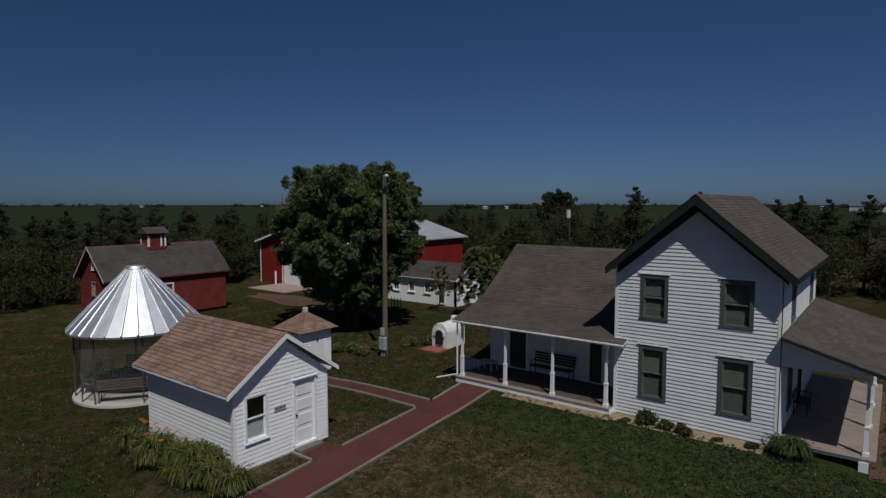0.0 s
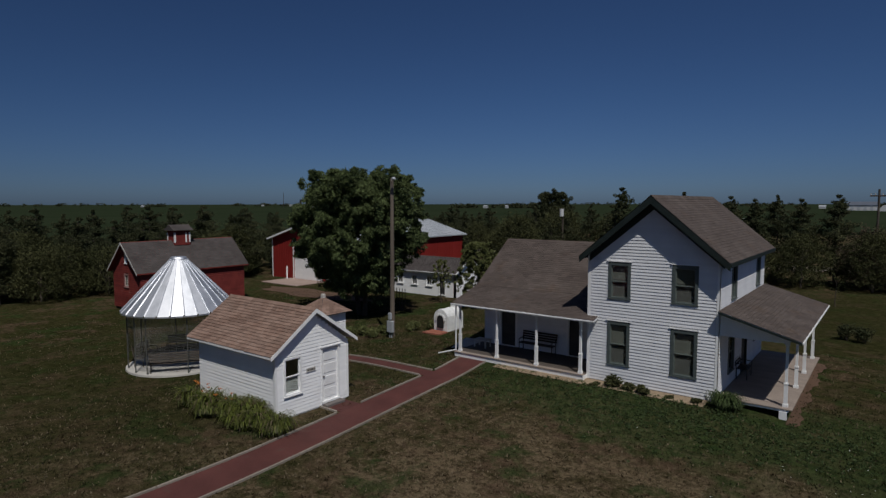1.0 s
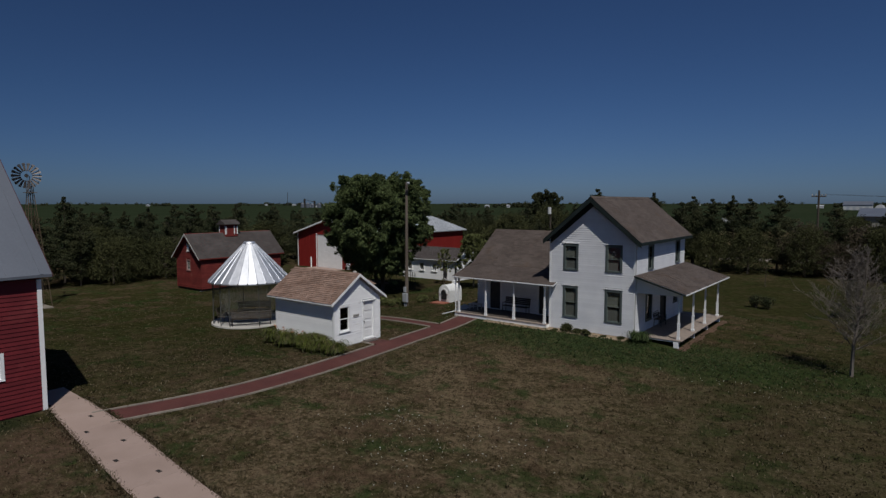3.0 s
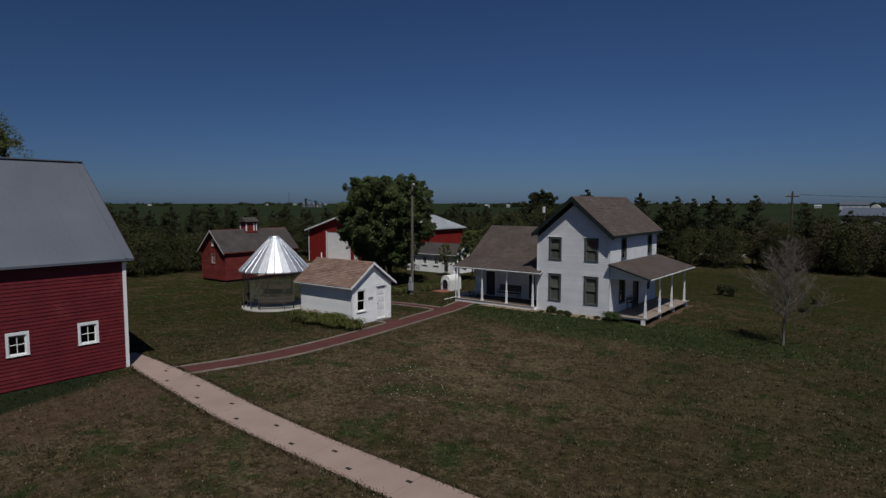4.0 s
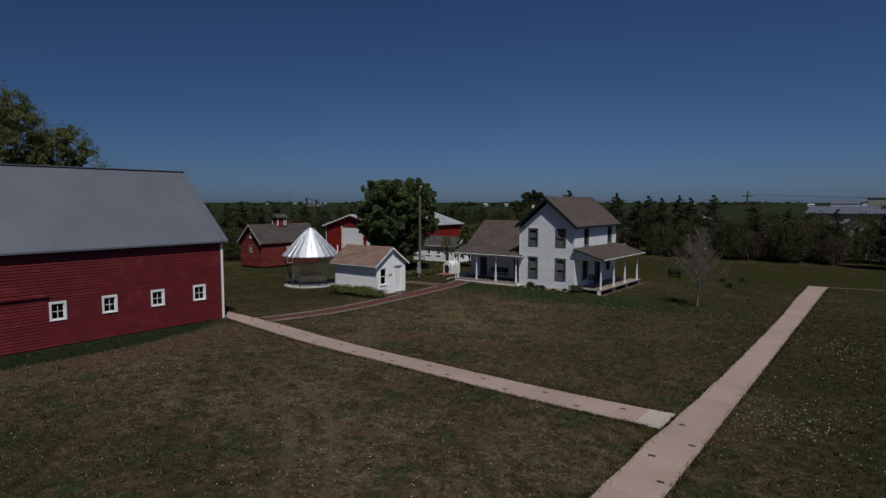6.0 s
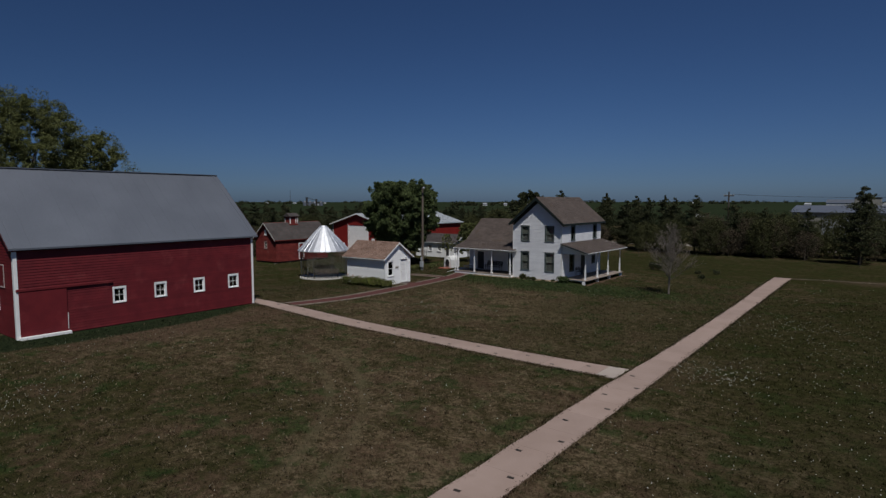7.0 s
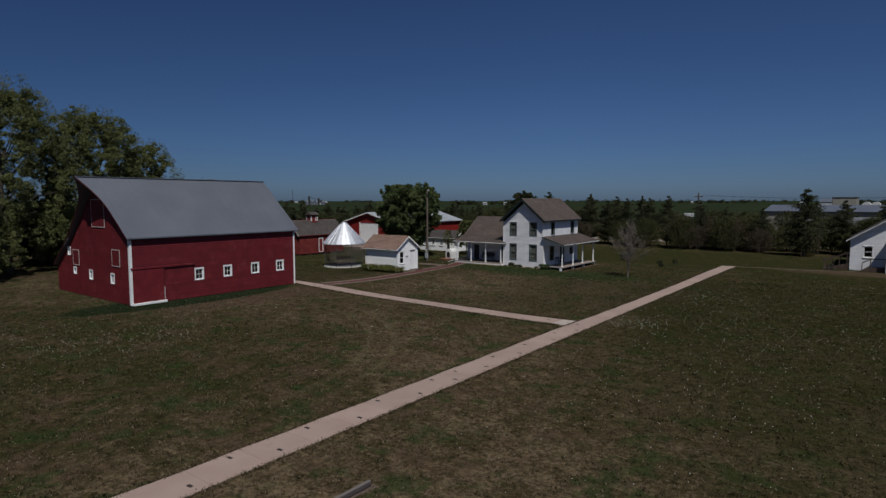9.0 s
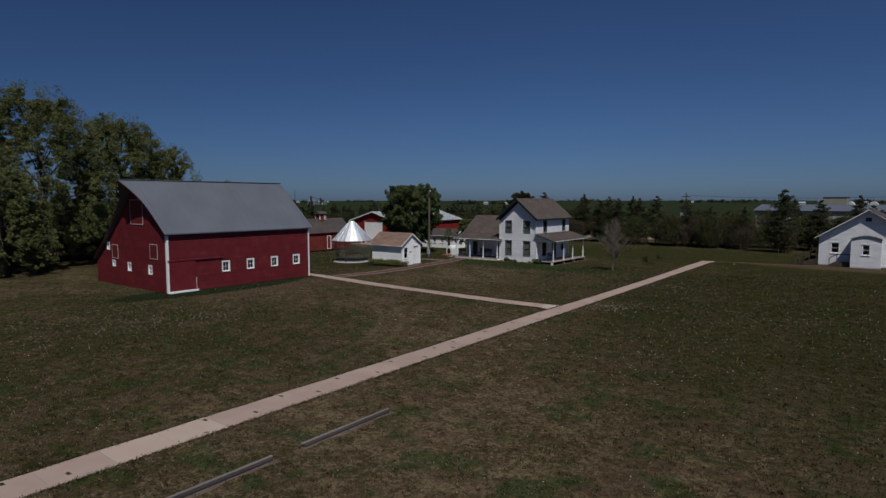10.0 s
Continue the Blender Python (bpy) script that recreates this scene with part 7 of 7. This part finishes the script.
tagged(ob, "dark distant groves on the horizon", "trees", kind="stuff")
for head, dist, w in ((64.1, 1480, 14), (54.3, 1680, 12), (51.8, 1680, 16), (49, 1700, 10), (33.5, 890, 10), (31.5, 890, 7), (5.5, 900, 12), (14.5, 1490, 8)):
    a = radians(head)
    x, y = 20 - dist * math.sin(a), -38 + dist * math.cos(a)
    fb = thing("farm_building", x, y, 0, "white farm building on the horizon", "farm building", "horizon farms")
    w *= 0.6
    part("wall", boxed(x - w / 2, x + w / 2, y - w / 3, y + w / 3, 0, 3.2), M_FARWHITE, fb)
    bm = bmesh.new()
    prism(bm, [(x - w / 2 - 0.4, y - w / 3 - 0.4, 3.2), (x - w / 2 - 0.4, y, 5.0), (x - w / 2 - 0.4, y + w / 3 + 0.4, 3.2)], (w + 0.8, 0, 0))
    part("roof", bm, M_LIGHTROOF, fb)

# day lilies along the shed
bed = thing("lily_bed", -9.3, -11.8, 0, "thick clump of arching day lilies with orange blooms along the shed", "lilies", kind="stuff")
N = 6400
crowns = np.array([(random.uniform(-11.5, -6.0), -11.5 - abs(random.gauss(0, 0.38))) for k in range(34)])
vigour = np.array([random.uniform(0.45, 1.0) for k in range(34)])
own = RNG.integers(0, 34, N)
px = crowns[own, 0] + RNG.normal(0, 0.12, N)
py = crowns[own, 1] + RNG.normal(0, 0.12, N)
ang = RNG.uniform(0, math.tau, N)
ln = RNG.uniform(0.45, 0.95, N) * vigour[own]
w = RNG.uniform(0.010, 0.020, N)
dx, dy = np.cos(ang), np.sin(ang)
seg = []
for f, hgt, wd in ((0.0, 0.0, 1.0), (0.35, 0.75, 1.0), (0.75, 0.85, 0.8), (1.1, 0.45, 0.15)):
    cx, cy, cz = px + dx * ln * f * 0.8, py + dy * ln * f * 0.8, ln * hgt
    for s in (-1, 1):
        seg.append(np.stack([cx - dy * w * wd * s, cy + dx * w * wd * s, cz + 0.02], 1))
vv = np.stack(seg, 1).reshape(-1, 3)
b0 = np.arange(N)[:, None] * 8
ff = np.concatenate([b0 + np.array([[2 * k, 2 * k + 1, 2 * k + 3, 2 * k + 2]]) for k in range(3)])
brown = np.tile(np.arange(N) % 6 == 0, 3)
attach(new("blades", raw_mesh("blades", vv, ff[~brown], M_LILY)), bed)
attach(new("dry_blades", raw_mesh("dry_blades", vv, ff[brown], M_STRAW)), bed)
bm = bmesh.new()
for k in range(14):
    x, y = random.uniform(-11.6, -8.6), -11.6 + random.gauss(0, 0.25)
    z = random.uniform(0.6, 0.85)
    for i in range(5):
        a = math.tau * i / 5
        bm.faces.new([bm.verts.new(p) for p in ((x, y, z - 0.05), (x + 0.06 * math.cos(a - 0.4), y + 0.06 * math.sin(a - 0.4), z), (x + 0.09 * math.cos(a), y + 0.09 * math.sin(a), z + 0.01), (x + 0.06 * math.cos(a + 0.4), y + 0.06 * math.sin(a + 0.4), z))])
part("blooms", bm, M_PETAL, bed, "orange blooms")


def small_bush(x, y, r, h, mat, label, blade=False):
    t = thing("garden_bush", x, y, float(ground_z(x, y)), label, "bush", "small bushes")
    z = float(ground_z(x, y))
    k = 9
    cs = [(x + random.uniform(-0.6, 0.6) * r, y + random.uniform(-0.6, 0.6) * r, z + h * random.uniform(0.3, 0.75)) for _ in range(k)]
    v, f = leaves(cs, [(r * 0.55, r * 0.55, h * 0.35)] * k, [90] * k, 0.06, shell=0.1)
    attach(new("foliage", raw_mesh("foliage", v, f, mat)), t)
    bm = bmesh.new()
    for c in cs[:5]:
        tube(bm, (x, y, z - 0.05), c, 0.02, 0.008, 4, False)
    part("stems", bm, M_BARK, t)


for x, y, r, h, mt in ((1.25, -0.45, 0.36, 0.50, M_SHRUB), (1.85, -0.45, 0.28, 0.26, M_SHRUB), (2.5, -0.48, 0.28, 0.28, M_SHRUB), (3.5, -0.5, 0.14, 0.10, M_SHRUB), (4.5, -0.42, 0.2, 0.16, M_SHRUB), (0.5, -0.6, 0.2, 0.12, M_SHRUB)):
    small_bush(x, y, r, h, mt, "small green bush at the foot of the farmhouse")
clump = thing("lily_clump", 5.55, -0.35, 0.1, "spiky green day lily clump at the farmhouse corner", "lilies")
N = 520
px, py = 5.5 + RNG.normal(0, 0.16, N), -0.38 + RNG.normal(0, 0.11, N)
ang = RNG.uniform(0, math.tau, N)
ln = RNG.uniform(0.35, 0.72, N)
w = RNG.uniform(0.010, 0.018, N)
dx, dy = np.cos(ang), np.sin(ang)
foot_z = ground_z(px, py)
seg = []
for f, hgt, wd in ((0.0, 0.0, 1.0), (0.35, 0.7, 1.0), (0.75, 0.8, 0.8), (1.1, 0.4, 0.15)):
    cx, cy, cz = px + dx * ln * f * 0.8, py + dy * ln * f * 0.8, foot_z + ln * hgt
    for side_s in (-1, 1):
        seg.append(np.stack([cx - dy * w * wd * side_s, cy + dx * w * wd * side_s, cz], 1))
vv = np.stack(seg, 1).reshape(-1, 3)
b0 = np.arange(N)[:, None] * 8
ff = np.concatenate([b0 + np.array([[2 * k, 2 * k + 1, 2 * k + 3, 2 * k + 2]]) for k in range(3)])
attach(new("foliage", raw_mesh("foliage", vv, ff, M_WEED)), clump)
for x, y, r, h in ((8.3, 16.3, 0.5, 0.9), (9.1, 16.2, 0.5, 0.9), (14.6, 11.6, 0.35, 0.45), (14.9, 16.2, 0.35, 0.5), (13.2, 15.5, 0.3, 0.35)):
    small_bush(x, y, r, h, M_NEEDLE, "small dark shrub on the far lawn")
for x, y, r, h in ((-14.6, 1.6, 0.5, 0.55), (-15.6, 2.0, 0.55, 0.6), (-16.4, 1.4, 0.45, 0.5), (-14.9, 3.0, 0.4, 0.5), (-13.8, 4.4, 0.5, 0.6), (-12.9, 5.4, 0.5, 0.55), (-13.2, 6.6, 0.5, 0.6)):
    small_bush(x, y, r, h, M_LEAF_PALE, "pale green garden plants beside the yard pole")
for x, y in ((6.8, 29.1), (1.5, 31), (26.5, 33)):
    broad_tree("sapling", "thin staked sapling on the far lawn", x, y, 2.6, 0.55, 0.9, M_SHRUB, 10, 40, 0.09, 0.035, "saplings")

# ---- grass tufts and clover ----
CROSS_X = np.linspace(-8.8, 20.5, 40)
CROSS_NEAR, CROSS_FAR = np.array([near_y(x) for x in CROSS_X]), np.array([far_y(x) for x in CROSS_X])
PATH_MID = [mid_x(y) for y in PATH_Y]


def free_ground(x, y):
    left = 20.14 + (17 - y) * 0.0066
    inner = left + 0.24 * np.clip(1 - np.abs((y + 10) / 17) ** 3, 0, 1)
    on_walk = (x > inner - 0.04) & (x < left + 1.54)
    lo = np.interp(x, CROSS_X, CROSS_NEAR)
    hi = np.interp(x, CROSS_X, CROSS_FAR)
    on_cross = (x > -11.2) & (x < 20.5) & (y > lo - 0.03) & (y < hi + 0.03)
    mid = np.interp(y, PATH_Y, PATH_MID)
    on_red = (np.abs(x - mid) < HALF + 0.12) & (y > -23.4) & (y < -0.3)
    on_branch = (x > -13) & (x < -6.4) & (y > -3.6) & (y < -2.5)
    built = ((x > -12.3) & (x < -6.5) & (y > -11.1) & (y < -7.5)) | ((x > -22.7) & (x < -8.2) & (y > -39) & (y < -23.8)) | ((x > -7) & (x < 7.5) & (y > -0.5)) | (np.hypot(x - CX, y - CY) < 2.75)
    return ~(on_walk | on_cross | on_red | on_branch | built)


N = 560000
tx, ty = RNG.uniform(-34, 46, N), RNG.uniform(-62, 12, N)
thick = 0.5 + 0.5 * np.sin(tx * 2.1 + 1.7 * np.sin(ty * 1.3)) * np.sin(ty * 2.6 + 1.9 * np.sin(tx * 1.1 + 0.7))
ok = free_ground(tx, ty) & (RNG.random(N) < 0.45 + 0.55 * thick) & (RNG.random(N) < np.where((tx < -16) | (ty > 3), 0.4, 1.0))
tx, ty = tx[ok], ty[ok]
# ragged grass leaning over the walk edges
E = 22000
ex = np.concatenate([np.zeros(E), RNG.uniform(-9, 20, E)])
ey = np.concatenate([RNG.uniform(-62, 15, E), np.zeros(E)])
ex[:E] = 20.14 + (17 - ey[:E]) * 0.0066 + np.where(RNG.random(E) < 0.5, -0.05 + 0.24 * np.clip(1 - np.abs((ey[:E] + 10) / 17) ** 3, 0, 1), 1.55) + RNG.normal(0, 0.075, E)
pick = RNG.random(E) < 0.5
ey[E:] = np.where(pick, np.interp(ex[E:], CROSS_X, CROSS_NEAR) - 0.05, np.interp(ex[E:], CROSS_X, CROSS_FAR) + 0.05) + RNG.normal(0, 0.075, E)
tx, ty = np.concatenate([tx, ex]), np.concatenate([ty, ey])
# taller tufts standing together
T = 9000
cx_, cy_ = RNG.uniform(-14, 46, T), RNG.uniform(-62, 8, T)
patchy = np.sin(cx_ * 0.9 + 2.0 * np.sin(cy_ * 0.5)) * np.sin(cy_ * 1.1 + 1.6 * np.sin(cx_ * 0.6)) + RNG.normal(0, 0.5, T)
keep = patchy > -0.05
cx_, cy_ = cx_[keep], cy_[keep]
per_tuft = 9
ux, uy = np.repeat(cx_, per_tuft) + RNG.normal(0, 0.055, len(cx_) * per_tuft), np.repeat(cy_, per_tuft) + RNG.normal(0, 0.055, len(cx_) * per_tuft)
ok = free_ground(ux, uy)
ux, uy = ux[ok], uy[ok]
U = len(ux)
tx, ty = np.concatenate([ux, tx]), np.concatenate([uy, ty])
n = len(tx)
verts = []
for k in range(1):
    a = RNG.uniform(0, math.tau, n)
    h = RNG.uniform(0.025, 0.085, n)
    h[-2 * E:] *= 1.1
    h[:U] = RNG.uniform(0.05, 0.11, U)
    wd = RNG.uniform(0.012, 0.032, n)
    ox, oy = RNG.normal(0, 0.03, n), RNG.normal(0, 0.03, n)
    z = ground_z(tx, ty)
    bx, by = tx + ox, ty + oy
    lean = RNG.uniform(0.2, 1.0, n) * h
    b = RNG.uniform(0, math.tau, n)
    verts.append(np.stack([np.stack([bx - np.cos(a) * wd, by - np.sin(a) * wd, z], 1), np.stack([bx + np.cos(a) * wd, by + np.sin(a) * wd, z], 1),
                           np.stack([bx + np.cos(b) * lean, by + np.sin(b) * lean, z + h], 1)], 1))
vv = np.concatenate(verts).reshape(-1, 3)
blades = vv.reshape(-1, 3, 3)
mx, my = blades[:, 0, 0], blades[:, 0, 1]
strawy = 0.25 - 0.19 * np.clip((mx - 21.5) / 3, 0, 1) * np.clip((my + 52) / 10, 0, 1) - 0.12 * np.clip(1 - np.hypot((mx - 5) / 12, (my + 1.9) / 5), 0, 1)
strawy -= 0.22 * (np.hypot((mx + 8.3) / 2.7, (my + 34.5) / 9.5) < 1)
old = RNG.random(len(blades)) < strawy
for pick, mat, label in ((~old, M_LAWN, "short tufts of green and dry lawn grass"), (old, M_STRAW, "scattered pale dry grass blades in the lawn")):
    vv = blades[pick].reshape(-1, 3)
    ob = new("grass", raw_mesh("grass", vv, np.arange(len(vv)).reshape(-1, 3), mat))
    tagged(ob, label, "grass", kind="stuff")

patches = [(1.5, -50, 4.5, 170), (2.5, -46.5, 3.5, 150), (3.3, -42, 2.5, 130), (-3, -46, 4.5, 150), (23.8, -22.5, 2.0, 200), (24.8, -9.5, 3.5, 170), (31, -20, 5, 60), (37, -18, 4, 80), (39, -24, 4, 60), (2.0, -16.5, 1.3, 40), (4.5, -18.2, 2.0, 80), (6.5, -16, 2.0, 40), (9.9, -4.6, 1.6, 25), (12.8, -5.4, 1.8, 25), (34, 0, 6, 50), (-2, -36, 5, 90), (30, -34, 5, 90), (14, -34, 4, 90)]
qx = np.concatenate([x + RNG.normal(0, s * 0.6, k) for x, y, s, k in patches] + [RNG.uniform(-8, 45, 160), RNG.normal(31, 6, 900)])
qy = np.concatenate([y + RNG.normal(0, s * 0.6, k) for x, y, s, k in patches] + [RNG.uniform(-60, 10, 160), RNG.normal(-20, 14, 900)])
ok = free_ground(qx, qy)
qx, qy = qx[ok], qy[ok]
n = len(qx)
r = RNG.uniform(0.012, 0.022, n)
z = ground_z(qx, qy) + RNG.uniform(0.07, 0.13, n)
octa = np.array([(1, 0, 0), (0, 1, 0), (-1, 0, 0), (0, -1, 0), (0, 0, 0.8), (0, 0, -0.8)])
vv = (np.stack([qx, qy, z], 1)[:, None] + octa[None] * r[:, None, None]).reshape(-1, 3)
tri = np.array([(0, 1, 4), (1, 2, 4), (2, 3, 4), (3, 0, 4), (1, 0, 5), (2, 1, 5), (3, 2, 5), (0, 3, 5)])
ff = (np.arange(n)[:, None, None] * 6 + tri[None]).reshape(-1, 3)
ob = new("clover_blooms", raw_mesh("clover_blooms", vv, ff, M_CLOVER))
tagged(ob, "scattered white clover blooms in the lawn", "clover", kind="stuff")

# broad-leaved weeds greening the lawn before the farmhouse
K = 1700
wx, wy = RNG.normal(4.0, 5.0, K), -1.5 + RNG.normal(0, 1.25, K) - 0.10 * np.abs(RNG.normal(2.5, 5.0, K))
ok = free_ground(wx, wy) & (wy > -9)
wx, wy = wx[ok], wy[ok]
wz = ground_z(wx, wy) + 0.04
v, f = leaves(list(zip(wx, wy, wz)), [(0.10, 0.10, 0.05)] * len(wx), [14] * len(wx), 0.034, shell=0.0)
ob = new("weeds", raw_mesh("weeds", v, f, M_WEED))
tagged(ob, "low green broad-leaved weeds in the lawn before the farmhouse", "weeds", kind="stuff")

# ---- clapboards and single shingles ----
clapboards(front, W, 0.27, [(0, 5.60), (2.7, 7.80), (W, 5.60)], front_wins, 0.128, M_HOUSEWHITE, house, 0.032)
clapboards(side, HY1, 0.27, [(0, 5.45), (HY1, 5.45)], side_wins + [side_door], 0.128, M_HOUSEWHITE, house, 0.032)
clapboards(efront, EW, DZ, [(0, 3.3), (EW, 3.3)], edoors, 0.128, M_HOUSEWHITE, ell, 0.03)
clapboards(ewest, EY1 - EY0, 0.27, [(0, 3.5), (2.85, 5.55), (EY1 - EY0, 3.5)], [], 0.128, M_HOUSEWHITE, ell, 0.03)
clapboards(sfront, SY1 - SY0, 0.05, [(0, SE), (SR - SY0, SP - 0.05), (SY1 - SY0, SE)], [swin, sdoor], 0.13, M_WHITE, shed, 0.017)
clapboards(sside, SX1 - SX0, 0.05, [(0, SE - 0.02), (SX1 - SX0, SE - 0.02)], [], 0.13, M_WHITE, shed, 0.017)
clapboards(pf, 2 * PH, -0.3, [(0, 1.83), (2 * PH, 1.83)], [(0.45, 1.2, -0.1, 1.65)], 0.13, M_WHITE, privy)
clapboards(ps, 2 * PH, -0.3, [(0, 1.83), (2 * PH, 1.83)], [], 0.13, M_WHITE, privy)
clapboards(gend, gw, -0.12, [(0, GE), (gw / 2, GP - 0.05), (gw, GE)], [gwin, gvent], 0.17, M_RED_OLD, gran)
clapboards(gside, GY1 - GY0, -0.12, [(0, GE), (GY1 - GY0, GE)], [gdoor], 0.17, M_RED_OLD, gran)
clapboards(bfront, BL, 0.06, [(0, 4.93), (BL, 4.93)], bwins, 0.16, M_RED, barn, 0.032)
clapboards(bend, BW, 0.06, [(0, 2.3), (3.55, 4.83), (6.5, 7.57), (8.7, 9.5), (10.9, 7.58), (BW, 4.93)], ewins, 0.16, M_RED, barn, 0.032)
clapboards(sf, KW, 0.1, [(0, 3.40), (KW / 2, 6.55), (KW, 3.40)], swins, 0.16, M_HOUSEWHITE, school, 0.022)
clapboards(ef, 2.9, 0.1, arch, [(1.05, 1.85, 1.5, 2.75)], 0.16, M_HOUSEWHITE, school, 0.022)

bm = bmesh.new()
v = [bm.verts.new(p) for p in ((0, 0, 0.024), (1, 0, 0.024), (1, 1.1, 0.003), (0, 1.1, 0.003), (0, 0, 0), (1, 0, 0))]
bm.faces.new(v[:4])
bm.faces.new((v[4], v[5], v[1], v[0]))
SHINGLE = mesh_of("shingle", bm, M_CEDAR)
e, ze = SR - SPAN, SZ - SS * SPAN
slope = Vector((0, 1, SS)).normalized()
nrm = Vector((1, 0, 0)).cross(slope)
frame_m = Matrix((Vector((1, 0, 0)), slope, nrm)).transposed().to_4x4()
rng = random.Random(3)
L = SPAN * math.hypot(1, SS)
rows_s = 17
for j in range(rows_s):
    u = -rng.random() * 0.3
    while u < 5.54:
        w = rng.uniform(0.22, 0.40)
        a, b = max(0, u), min(5.54, u + w - 0.008)
        u += w
        if b - a < 0.03:
            continue
        m = frame_m.copy()
        m.translation = Vector((-12.25 + a, e, ze)) + slope * (j * L / rows_s + rng.uniform(-0.008, 0.008)) + nrm * rng.uniform(0, 0.003)
        ob = new("shingle", SHINGLE)
        ob.matrix_basis = m @ Matrix.Diagonal((b - a, L / rows_s, 1, 1))
        attach(ob, near_roof)
